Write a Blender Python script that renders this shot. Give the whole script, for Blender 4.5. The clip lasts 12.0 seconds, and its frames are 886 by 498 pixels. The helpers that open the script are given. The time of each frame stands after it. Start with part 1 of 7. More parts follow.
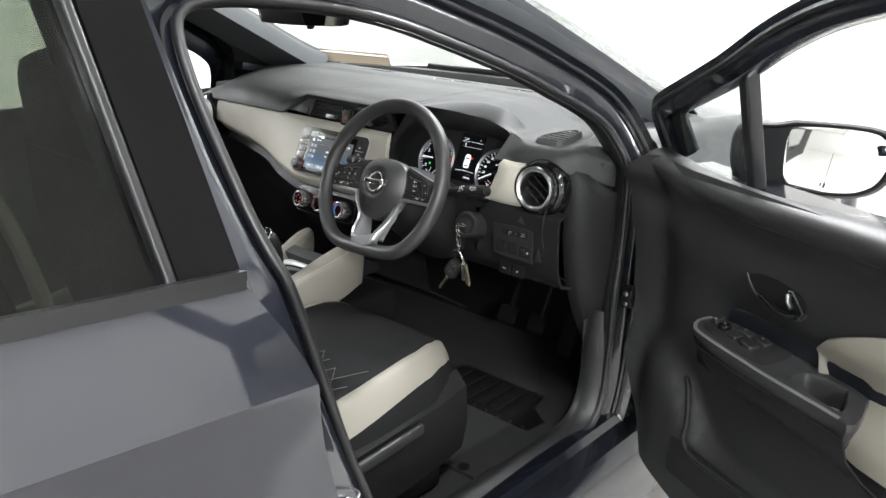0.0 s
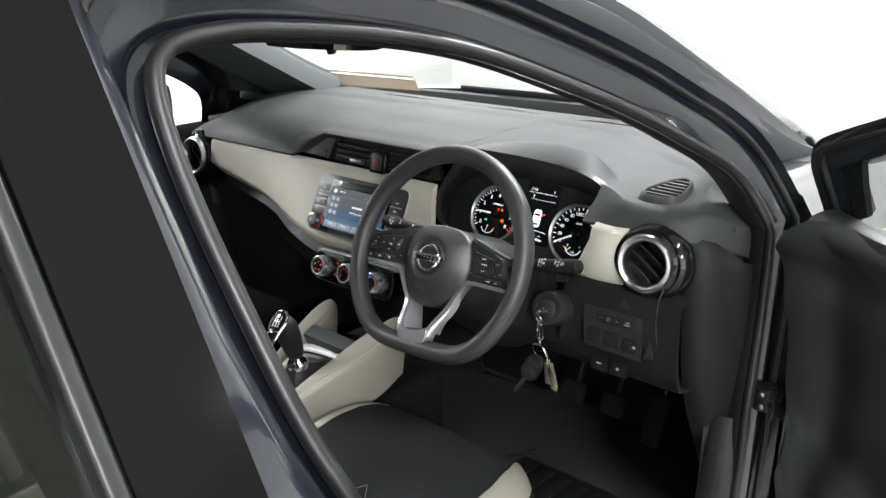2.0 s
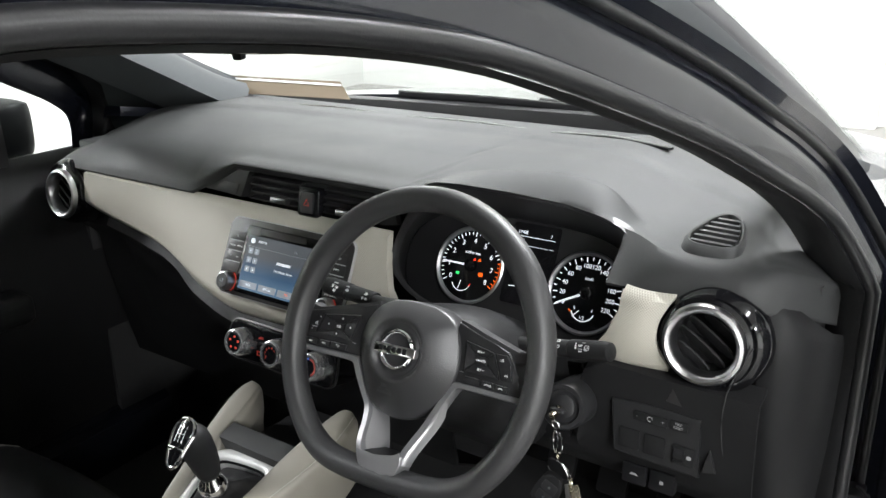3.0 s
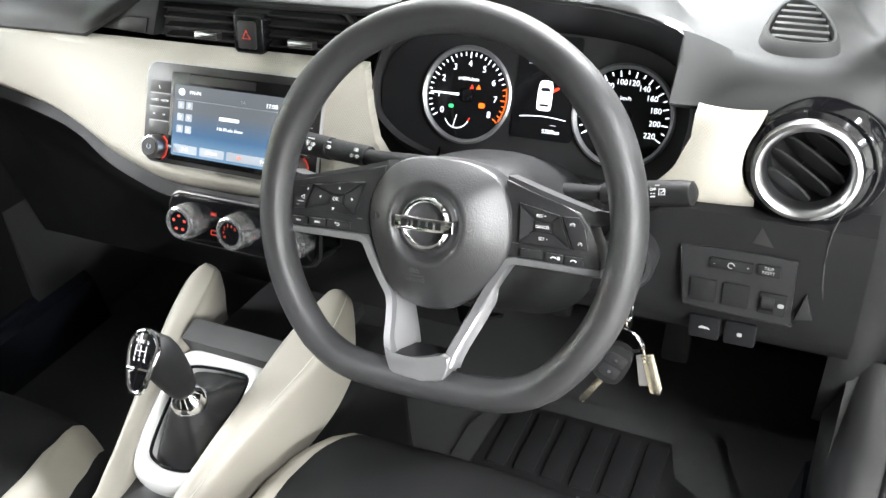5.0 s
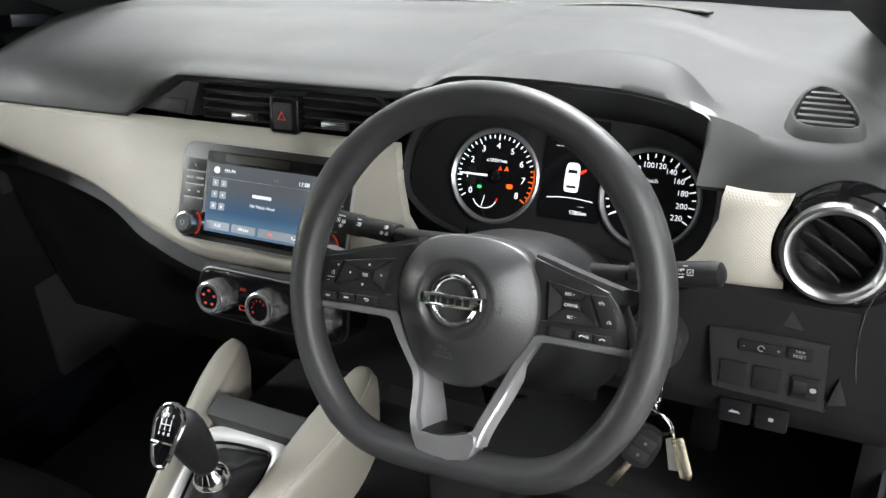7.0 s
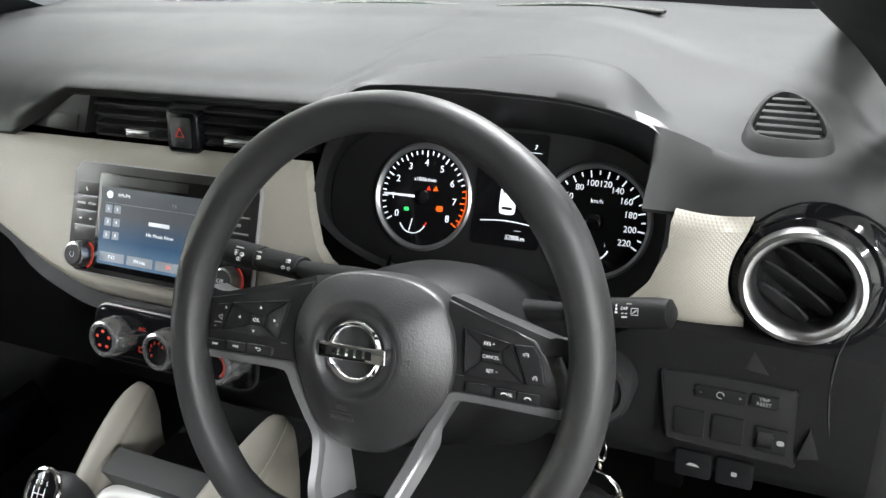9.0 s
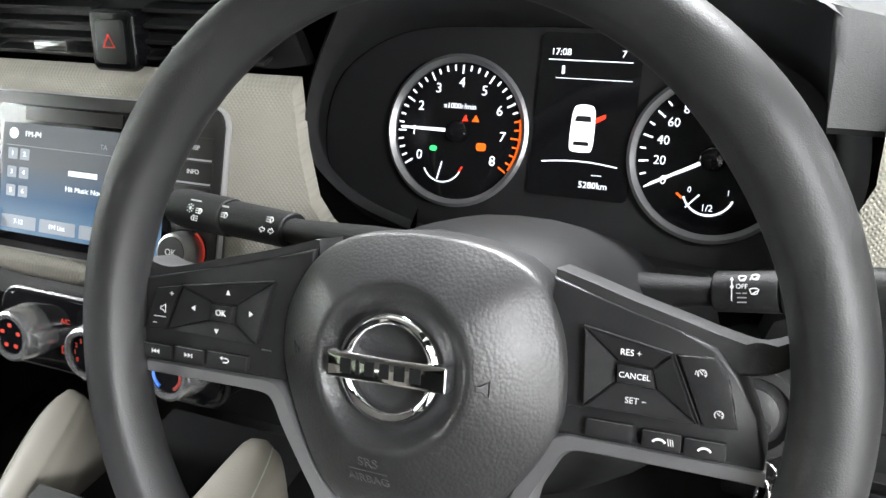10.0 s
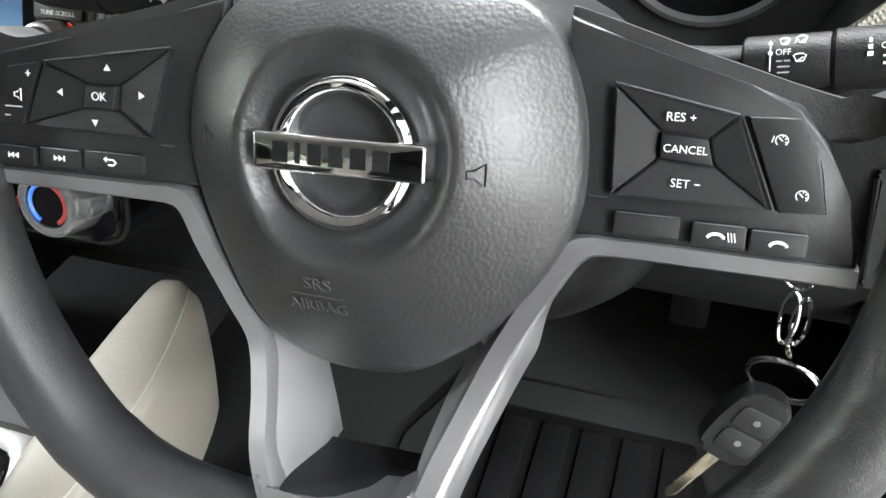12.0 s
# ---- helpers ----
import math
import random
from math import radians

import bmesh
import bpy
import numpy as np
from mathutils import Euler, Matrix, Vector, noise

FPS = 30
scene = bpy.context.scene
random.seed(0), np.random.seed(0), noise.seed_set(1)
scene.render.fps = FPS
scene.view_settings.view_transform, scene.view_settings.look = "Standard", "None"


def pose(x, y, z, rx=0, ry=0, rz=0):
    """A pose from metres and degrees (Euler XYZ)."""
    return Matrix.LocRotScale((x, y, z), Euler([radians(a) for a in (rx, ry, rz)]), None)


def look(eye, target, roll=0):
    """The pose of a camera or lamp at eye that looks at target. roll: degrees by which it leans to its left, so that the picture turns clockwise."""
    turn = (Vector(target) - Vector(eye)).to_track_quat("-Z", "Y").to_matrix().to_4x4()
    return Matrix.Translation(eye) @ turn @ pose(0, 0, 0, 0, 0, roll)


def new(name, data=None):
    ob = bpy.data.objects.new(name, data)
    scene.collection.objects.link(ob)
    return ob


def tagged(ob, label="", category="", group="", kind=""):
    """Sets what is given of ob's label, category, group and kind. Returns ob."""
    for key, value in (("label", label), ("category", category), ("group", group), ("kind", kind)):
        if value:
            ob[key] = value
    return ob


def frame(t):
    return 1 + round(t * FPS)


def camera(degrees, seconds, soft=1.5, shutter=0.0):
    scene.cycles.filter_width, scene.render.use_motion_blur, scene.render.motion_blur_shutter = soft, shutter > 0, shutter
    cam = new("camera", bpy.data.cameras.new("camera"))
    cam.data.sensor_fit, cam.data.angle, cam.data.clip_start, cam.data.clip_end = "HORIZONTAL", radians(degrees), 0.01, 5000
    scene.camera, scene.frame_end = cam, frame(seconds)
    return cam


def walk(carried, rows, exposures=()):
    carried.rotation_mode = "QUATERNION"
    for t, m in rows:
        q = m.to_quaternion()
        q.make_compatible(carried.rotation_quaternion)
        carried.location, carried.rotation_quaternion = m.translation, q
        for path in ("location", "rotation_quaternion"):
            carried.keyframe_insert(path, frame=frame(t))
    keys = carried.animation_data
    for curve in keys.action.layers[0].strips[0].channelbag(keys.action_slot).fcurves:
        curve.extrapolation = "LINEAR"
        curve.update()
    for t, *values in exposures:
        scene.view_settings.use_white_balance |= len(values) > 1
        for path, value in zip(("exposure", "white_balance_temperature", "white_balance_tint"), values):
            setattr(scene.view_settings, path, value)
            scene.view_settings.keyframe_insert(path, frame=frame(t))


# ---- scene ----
cam = camera(55.3, 12.0)
PATH = [
    (0, (1.656, -1.221, 1.425), (0.392, 0.178, 0.757), 0.4),
    (0.5, (1.654, -1.14, 1.426), (0.352, 0.22, 0.751), 0.0),
    (1, (1.599, -1.083, 1.418), (0.287, 0.263, 0.736), 0.6),
    (1.5, (1.41, -1.022, 1.427), (0.088, 0.317, 0.747), 0.2),
    (2, (1.228, -0.955, 1.418), (-0.021, 0.459, 0.756), -1.0),
    (2.5, (1.06, -0.823, 1.398), (-0.068, 0.685, 0.724), -0.8),
    (2.7, (0.989, -0.756, 1.392), (-0.122, 0.764, 0.718), -1.0),
    (4.3, (0.668, -0.526, 1.329), (-0.21, 0.99, 0.366), -5.3),
    (4.5, (0.659, -0.524, 1.326), (-0.181, 0.961, 0.282), -5.3),
    (5, (0.657, -0.542, 1.327), (-0.139, 0.935, 0.239), -5.2),
    (5.5, (0.658, -0.551, 1.328), (-0.198, 0.931, 0.293), -5.7),
    (6, (0.657, -0.551, 1.328), (-0.226, 0.964, 0.367), -5.6),
    (6.5, (0.655, -0.552, 1.326), (-0.221, 0.985, 0.393), -5.2),
    (8.3, (0.657, -0.549, 1.325), (-0.219, 1.013, 0.440), -4.4),
    (8.5, (0.658, -0.548, 1.324), (-0.202, 1.022, 0.433), -4.2),
    (9, (0.654, -0.424, 1.289), (-0.178, 1.155, 0.387), -5.1),
    (9.5, (0.595, -0.305, 1.224), (-0.201, 1.288, 0.315), -5.1),
    (10, (0.501, -0.246, 1.164), (-0.272, 1.326, 0.2), -5.1),
    (10.5, (0.454, -0.218, 1.127), (-0.259, 1.275, 0.003), -5.0),
    (11, (0.45, -0.201, 1.098), (-0.159, 1.272, -0.11), -4.3),
    (11.5, (0.449, -0.202, 1.093), (-0.121, 1.272, -0.133), -3.7),
    (12, (0.451, -0.192, 1.086), (-0.089, 1.266, -0.173), -3.4),
]
walk(cam, [(t, look(eye, target, roll)) for t, eye, target, roll in PATH],
     [(0, -0.26), (0.5, -0.20), (1.0, -0.14), (1.5, -0.16), (2.6, -0.35), (4.3, 0.40), (4.6, 0.60), (5.0, 1.00), (5.5, 0.78), (6.0, 0.40), (6.5, 0.16), (8.4, -0.02), (9.0, -0.06), (9.5, -0.05), (10, 0.45), (10.6, 0.78), (11.5, 0.82), (12, 0.74)])

# ---- world and light ----
world = bpy.data.worlds.new("world")
scene.world = world
world.use_nodes = True
world.node_tree.nodes["Background"].inputs[0].default_value = (0.9, 0.95, 1.0, 1)
world.node_tree.nodes["Background"].inputs[1].default_value = 0.15
scene.view_settings.exposure = 0.0


def strip_lamp(x, y, z, lx, ly, watts, name="ceiling_lamp_light"):
    data = bpy.data.lights.new(name, "AREA")
    data.shape, data.size, data.size_y, data.energy = "RECTANGLE", lx, ly, watts
    data.color = (0.96, 0.98, 1.0)
    ob = new(name, data)
    ob.location = (x, y, z)
    return ob


LAMPS = [(2.4, -1.3, 0.25, 1.6, 95), (0.7, 1.95, 1.8, 0.25, 400), (-4.4, -1.2, 0.25, 1.6, 650), (5.3, -3.6, 0.25, 1.6, 780), (-3.2, 4.2, 1.6, 0.25, 240), (5.2, 2.9, 0.25, 1.6, 200)]
CEIL = 3.3
for lx0, ly0, lsx, lsy, lw in LAMPS:
    strip_lamp(lx0, ly0, CEIL - 0.10, lsx, lsy, lw)


# ---- materials ----
def material(name, color, rough=0.5, metal=0.0, grain=0.0, grain_scale=400.0, vary=0.0, vary_scale=8.0, coat=0.0, spec=0.5, kind="noise", emit=0.0, sheen=0.0):
    m = bpy.data.materials.new(name)
    m.use_nodes = True
    nt = m.node_tree
    b = nt.nodes["Principled BSDF"]
    b.inputs["Base Color"].default_value = (*color, 1)
    b.inputs["Roughness"].default_value = rough
    b.inputs["Metallic"].default_value = metal
    b.inputs["Specular IOR Level"].default_value = spec
    b.inputs["Coat Weight"].default_value = coat
    b.inputs["Coat Roughness"].default_value = 0.04
    b.inputs["Sheen Weight"].default_value = sheen
    tc = nt.nodes.new("ShaderNodeTexCoord")
    if vary > 0:
        n = nt.nodes.new("ShaderNodeTexNoise")
        n.inputs["Scale"].default_value, n.inputs["Detail"].default_value = vary_scale, 6
        nt.links.new(tc.outputs["Object"], n.inputs["Vector"])
        mix = nt.nodes.new("ShaderNodeMix")
        mix.data_type = "RGBA"
        mix.inputs["A"].default_value = (*[c * (1 - vary) for c in color], 1)
        mix.inputs["B"].default_value = (*[min(1, c * (1 + vary)) for c in color], 1)
        nt.links.new(n.outputs["Fac"], mix.inputs["Factor"])
        nt.links.new(mix.outputs["Result"], b.inputs["Base Color"])
        ramp = nt.nodes.new("ShaderNodeMapRange")
        ramp.inputs["To Min"].default_value, ramp.inputs["To Max"].default_value = max(0, rough - 0.08), min(1, rough + 0.08)
        nt.links.new(n.outputs["Fac"], ramp.inputs["Value"])
        nt.links.new(ramp.outputs["Result"], b.inputs["Roughness"])
    if grain > 0:
        if kind == "weave":
            bands = []
            for turn in (45, -45):
                mp, wv = nt.nodes.new("ShaderNodeMapping"), nt.nodes.new("ShaderNodeTexWave")
                mp.inputs["Rotation"].default_value = (0, radians(turn), 0)
                wv.inputs["Scale"].default_value = grain_scale
                nt.links.new(tc.outputs["Object"], mp.inputs[0])
                nt.links.new(mp.outputs[0], wv.inputs[0])
                bands.append(wv)
            g = nt.nodes.new("ShaderNodeMath")
            g.operation = "MULTIPLY"
            for i in (0, 1):
                nt.links.new(bands[i].outputs["Fac"], g.inputs[i])
            out = "Value"
        elif kind == "voronoi":
            g = nt.nodes.new("ShaderNodeTexVoronoi")
            out = "Distance"
        else:
            g = nt.nodes.new("ShaderNodeTexNoise")
            g.inputs["Detail"].default_value = 3
            out = "Fac"
        if kind != "weave":
            g.inputs["Scale"].default_value = grain_scale
            nt.links.new(tc.outputs["Object"], g.inputs["Vector"])
        bump = nt.nodes.new("ShaderNodeBump")
        bump.inputs["Strength"].default_value, bump.inputs["Distance"].default_value = grain, 0.001
        bump.invert = kind == "voronoi"
        nt.links.new(g.outputs[out], bump.inputs["Height"])
        nt.links.new(bump.outputs["Normal"], b.inputs["Normal"])
    if emit > 0:
        b.inputs["Emission Color"].default_value = (*color, 1)
        b.inputs["Emission Strength"].default_value = emit
    return m


PAD = material("dash_pad", (0.032, 0.0330, 0.0333), 0.60, grain=0.26, grain_scale=1300, vary=0.10, vary_scale=12, spec=0.34)
BLACK = material("black_plastic", (0.0115, 0.0115, 0.012), 0.5, grain=0.35, grain_scale=1000, vary=0.25, vary_scale=14, spec=0.18)
LINING = material("door_lining", (0.0160, 0.0160, 0.0166), 0.42, grain=0.3, grain_scale=900, vary=0.2, vary_scale=14, spec=0.42)
SATIN_BLACK = material("satin_black", (0.015, 0.015, 0.016), 0.42, grain=0.08, grain_scale=1400, vary=0.1, spec=0.5)
FASCIA = material("fascia_grey", (0.020, 0.019, 0.019), 0.40, vary=0.08, vary_scale=40)
BOOT = material("gaiter_leather", (0.019, 0.019, 0.020), 0.38, grain=0.2, grain_scale=700, vary=0.15, vary_scale=40)
GLOSS_BLACK = material("gloss_black", (0.006, 0.006, 0.007), 0.07, spec=0.38, vary=0.1, vary_scale=60)
BEIGE = material("beige_trim", (0.42, 0.40, 0.345), 0.5, grain=0.5, grain_scale=130, vary=0.05, vary_scale=20, kind="weave")
BEIGE_SOFT = material("beige_leatherette", (0.25, 0.233, 0.20), 0.5, grain=0.15, grain_scale=700, vary=0.06, vary_scale=14)
MIRROR_CASE = material("mirror_case", (0.008, 0.008, 0.009), 0.45, spec=0.2, grain=0.1, grain_scale=900, vary=0.1)
CHROME = material("chrome", (0.82, 0.82, 0.83), 0.05, 1.0)
SATIN = material("satin_silver", (0.50, 0.50, 0.51), 0.28, 1.0, grain=0.03, grain_scale=600)
TRIM = material("pillar_plastic", (0.060, 0.065, 0.069), 0.6, grain=0.2, grain_scale=900, vary=0.1, vary_scale=20, spec=0.35)
# lit copy of the spokes' silver: light on the leg facets put into colour
FACET = material("lit_silver_paint", (0.52, 0.52, 0.53), 0.30, 0.7, vary=0.06, vary_scale=40)
SILVER = material("silver_paint", (0.35, 0.35, 0.36), 0.33, 0.75, vary=0.05, vary_scale=30)
LEATHER = material("wheel_leather", (0.027, 0.027, 0.028), 0.45, spec=0.5, grain=0.10, grain_scale=1300, vary=0.12, vary_scale=40, kind="voronoi")
AIRBAG = material("airbag_cover", (0.026, 0.026, 0.027), 0.40, spec=0.6, grain=0.13, grain_scale=620, vary=0.12, vary_scale=30, kind="voronoi")
RUBBER = material("rubber_seal", (0.012, 0.012, 0.013), 0.34, grain=0.1, grain_scale=500, vary=0.15, spec=0.5)
POST = material("post_gloss", (0.006, 0.006, 0.006), 0.10, spec=0.09, vary=0.2, vary_scale=6)
PAINT = material("navy_paint", (0.017, 0.0190, 0.030), 0.34, 0.55, grain=0.05, grain_scale=2500, vary=0.10, vary_scale=2.5, coat=1.0)
PAINT.node_tree.nodes["Principled BSDF"].inputs["Coat IOR"].default_value = 1.75
# darker copy of the navy paint: shade of the door openings put into colour
JAMB = material("shaded_navy_paint", (0.007, 0.008, 0.012), 0.22, 0.0, vary=0.1, vary_scale=20, coat=0.6, spec=0.45)
FABRIC = material("seat_fabric", (0.0085, 0.0085, 0.009), 0.85, grain=0.25, grain_scale=500, vary=0.3, vary_scale=60, spec=0.2)
STITCH = material("pale_thread", (0.13, 0.13, 0.13), 0.8, vary=0.1)
CARPET = material("carpet", (0.028, 0.028, 0.0285), 0.95, grain=1.0, grain_scale=900, vary=0.3, vary_scale=80)
HEADLINER = material("headliner", (0.62, 0.61, 0.59), 0.9, grain=0.3, grain_scale=900, vary=0.05)
CONCRETE = material("floor_concrete", (0.36, 0.352, 0.335), 0.55, grain=0.3, grain_scale=60, vary=0.18, vary_scale=1.6)
WALL = material("white_wall", (0.80, 0.80, 0.78), 0.8, grain=0.4, grain_scale=40, vary=0.03, vary_scale=2.5)
def block_wall(m, turned):
    """Lays faint block courses into a wall's relief."""
    nt = m.node_tree
    b = nt.nodes["Principled BSDF"]
    tc, mp, br, bump = (nt.nodes.new(n) for n in ("ShaderNodeTexCoord", "ShaderNodeMapping", "ShaderNodeTexBrick", "ShaderNodeBump"))
    mp.inputs["Rotation"].default_value = (radians(90), 0, radians(90)) if turned else (radians(90), 0, 0)
    br.inputs["Scale"].default_value = 1.0
    br.inputs["Brick Width"].default_value, br.inputs["Row Height"].default_value = 0.40, 0.20
    br.inputs["Mortar Size"].default_value, br.inputs["Mortar Smooth"].default_value = 0.006, 0.4
    br.inputs["Color1"].default_value = br.inputs["Color2"].default_value = (1, 1, 1, 1)
    br.inputs["Mortar"].default_value = (0, 0, 0, 1)
    bump.inputs["Strength"].default_value, bump.inputs["Distance"].default_value = 0.8, 0.006
    nt.links.new(tc.outputs["Object"], mp.inputs[0])
    nt.links.new(mp.outputs[0], br.inputs[0])
    nt.links.new(br.outputs["Color"], bump.inputs["Height"])
    old = b.inputs["Normal"].links[0].from_node
    nt.links.new(old.outputs[0], bump.inputs["Normal"])
    nt.links.new(bump.outputs[0], b.inputs["Normal"])
    return m


WALL_SIDE = block_wall(material("white_wall_side", (0.80, 0.80, 0.78), 0.8, grain=0.4, grain_scale=40, vary=0.05, vary_scale=2.5), True)
block_wall(WALL, False)
CEILING = material("ceiling_white", (0.7, 0.7, 0.69), 0.8, grain=0.2, grain_scale=30, vary=0.05)
WHITE_PRINT = material("white_print", (0.85, 0.85, 0.85), 0.5)
PAPER = material("card_paper", (0.15, 0.115, 0.075), 0.7, grain=0.1, grain_scale=300, vary=0.06, vary_scale=30)
GREY_PRINT = material("grey_print", (0.30, 0.30, 0.30), 0.5)
EDGE_SILVER = material("edge_silver", (0.46, 0.46, 0.47), 0.32, 0.25, vary=0.05)
BRASS = material("brass", (0.62, 0.57, 0.45), 0.25, 1.0, vary=0.1, vary_scale=200)
GLOW_WHITE = material("glow_white", (0.9, 0.93, 1.0), 0.5, emit=0.9)
GLOW_RED = material("glow_red", (1.0, 0.04, 0.015), 0.5, emit=0.8)
DIM_RED = material("dim_red_light", (0.42, 0.035, 0.02), 0.5, emit=0.35)
GLOW_ORANGE = material("glow_orange", (1.0, 0.13, 0.008), 0.5, emit=0.8)
GLOW_GREEN = material("glow_green", (0.05, 0.8, 0.2), 0.5, emit=0.9)
BLUE_PRINT = material("blue_print", (0.05, 0.2, 0.8), 0.4)
RED_PRINT = material("red_print", (0.32, 0.045, 0.035), 0.4)
MIRROR = material("mirror", (0.9, 0.9, 0.9), 0.01, 1.0)
WHITE_PAINT = material("white_car_paint", (0.75, 0.76, 0.77), 0.2, coat=0.8, vary=0.02)


def glass(name, tint, rough=0.0):
    m = bpy.data.materials.new(name)
    m.use_nodes = True
    nt = m.node_tree
    nt.nodes.remove(nt.nodes["Principled BSDF"])
    out = nt.nodes["Material Output"]
    tr, gl, mx, lw = (nt.nodes.new(n) for n in ("ShaderNodeBsdfTransparent", "ShaderNodeBsdfGlossy", "ShaderNodeMixShader", "ShaderNodeLayerWeight"))
    pw, ma = nt.nodes.new("ShaderNodeMath"), nt.nodes.new("ShaderNodeMath")
    tr.inputs["Color"].default_value = (*tint, 1)
    gl.inputs["Roughness"].default_value = rough
    lw.inputs["Blend"].default_value = 0.5
    pw.operation, ma.operation = "POWER", "MULTIPLY_ADD"
    pw.inputs[1].default_value = 4.0
    ma.inputs[1].default_value, ma.inputs[2].default_value = 0.8, 0.035
    nt.links.new(lw.outputs["Facing"], pw.inputs[0])
    nt.links.new(pw.outputs[0], ma.inputs[0])
    nt.links.new(ma.outputs[0], mx.inputs[0])
    nt.links.new(tr.outputs[0], mx.inputs[1])
    nt.links.new(gl.outputs[0], mx.inputs[2])
    nt.links.new(mx.outputs[0], out.inputs[0])
    return m


GLASS = glass("clear_glass", (0.93, 0.95, 0.94))
TINT_GLASS = glass("tinted_glass", (0.40, 0.43, 0.38))

# ---- building helpers ----
PLACE = {}


def thing(name, label, category, base=(0, 0, 0), kind="", group=""):
    ob = new(name)
    ob.empty_display_size = 0.05
    ob.location = base
    PLACE[ob] = Matrix.Translation(base)
    return tagged(ob, label, category, group, kind)


def smooth(me, angle=40):
    me.shade_smooth()
    me.set_sharp_from_angle(angle=radians(angle))


def part(name, bm, mat, parent=None, label="", angle=40):
    """Links a bmesh, given in world places, as one mesh under a thing or a part."""
    bmesh.ops.recalc_face_normals(bm, faces=bm.faces)
    c = Vector((0, 0, 0))
    if len(bm.verts):
        co = [v.co for v in bm.verts]
        c = Vector([(min(v[k] for v in co) + max(v[k] for v in co)) / 2 for k in range(3)])
    bmesh.ops.translate(bm, verts=bm.verts, vec=-c)
    me = bpy.data.meshes.new(name)
    bm.to_mesh(me)
    bm.free()
    smooth(me, angle)
    me.materials.append(mat)
    ob = new(name, me)
    ob.location = c
    PLACE[ob] = Matrix.Translation(c)
    if parent is not None:
        ob.parent = parent
        ob.matrix_parent_inverse = PLACE[parent].inverted()
    if label:
        ob["label"] = label
    return ob


def frame_at(o, right, up):
    """A matrix with x along right, y along up and z out of the face."""
    r, u = Vector(right).normalized(), Vector(up).normalized()
    n = r.cross(u).normalized()
    u = n.cross(r)
    m = Matrix((r, u, n)).transposed().to_4x4()
    m.translation = Vector(o)
    return m


def facing(o, tilt):
    """A face that looks back at the driver and leans back by tilt degrees."""
    t = radians(tilt)
    return frame_at(o, (1, 0, 0), (0, math.sin(t), math.cos(t)))


def spline(pts, n=24, closed=False):
    """Catmull-Rom through the points."""
    P = [Vector(p) for p in pts]
    m, out = len(P), []
    segs = m if closed else m - 1
    for i in range(segs):
        a, b, c, d = (P[(i + k) % m] if closed else P[max(0, min(m - 1, i + k))] for k in (-1, 0, 1, 2))
        k = max(1, round(n / segs))
        for j in range(k):
            t = j / k
            out.append(0.5 * (2 * b + (c - a) * t + (2 * a - 5 * b + 4 * c - d) * t * t + (3 * b - a - 3 * c + d) * t ** 3))
    if not closed:
        out.append(P[-1])
    return out


def loft(sections, closed_u=False, closed_v=False, cap=False, bm=None):
    """A skin over rows of points; u runs along a row."""
    bm = bm or bmesh.new()
    rows = [[bm.verts.new(p) for p in row] for row in sections]
    nu, nv = len(rows[0]), len(rows)
    for i in range(nv if closed_v else nv - 1):
        for j in range(nu if closed_u else nu - 1):
            q = [rows[i][j], rows[i][(j + 1) % nu], rows[(i + 1) % nv][(j + 1) % nu], rows[(i + 1) % nv][j]]
            if len(set(q)) == 4:
                bm.faces.new(q)
    if cap:
        bm.faces.new(rows[0])
        bm.faces.new(rows[-1])
    return bm


def shell(bm, thick):
    """Gives an open skin its thickness, behind it."""
    bmesh.ops.recalc_face_normals(bm, faces=bm.faces)
    bmesh.ops.solidify(bm, geom=bm.faces[:], thickness=thick)
    return bm


def prism(poly, depth, m, bevel=0.0, seg=2, top=1.0, bm=None):
    """A plate: the outline poly in m's plane, from z = 0 out to depth."""
    bm = bm or bmesh.new()
    cx, cy = sum(p[0] for p in poly) / len(poly), sum(p[1] for p in poly) / len(poly)
    lo = [bm.verts.new(m @ Vector((x, y, 0))) for x, y in poly]
    hi = [bm.verts.new(m @ Vector((cx + (x - cx) * top, cy + (y - cy) * top, depth))) for x, y in poly]
    n = len(poly)
    bm.faces.new(lo)
    f = bm.faces.new(hi)
    for i in range(n):
        bm.faces.new((lo[i], lo[(i + 1) % n], hi[(i + 1) % n], hi[i]))
    if bevel:
        edges = [e for e in f.edges]
        bmesh.ops.bevel(bm, geom=edges, offset=bevel, segments=seg, affect="EDGES", profile=0.6)
    return bm


def rrect(w, h, r=0.004, n=4, cx=0.0, cy=0.0):
    out = []
    for sx, sy, a0 in ((1, 1, 0), (-1, 1, 90), (-1, -1, 180), (1, -1, 270)):
        for i in range(n + 1):
            a = radians(a0 + 90 * i / n)
            out.append((cx + sx * (w / 2 - r) + r * math.cos(a), cy + sy * (h / 2 - r) + r * math.sin(a)))
    return out


def circle(r, n=32, cx=0.0, cy=0.0, squash=1.0):
    return [(cx + r * math.cos(2 * math.pi * i / n), cy + r * squash * math.sin(2 * math.pi * i / n)) for i in range(n)]


def lathe(profile, m, n=40, bm=None, ends=True):
    """A turned body: rows of (radius, height) about m's z."""
    bm = bm or bmesh.new()
    rows = []
    for r, z in profile:
        rows.append([m @ Vector((r * math.cos(2 * math.pi * i / n), r * math.sin(2 * math.pi * i / n), z)) for i in range(n)])
    loft(rows, closed_u=True, cap=ends, bm=bm)
    return bm


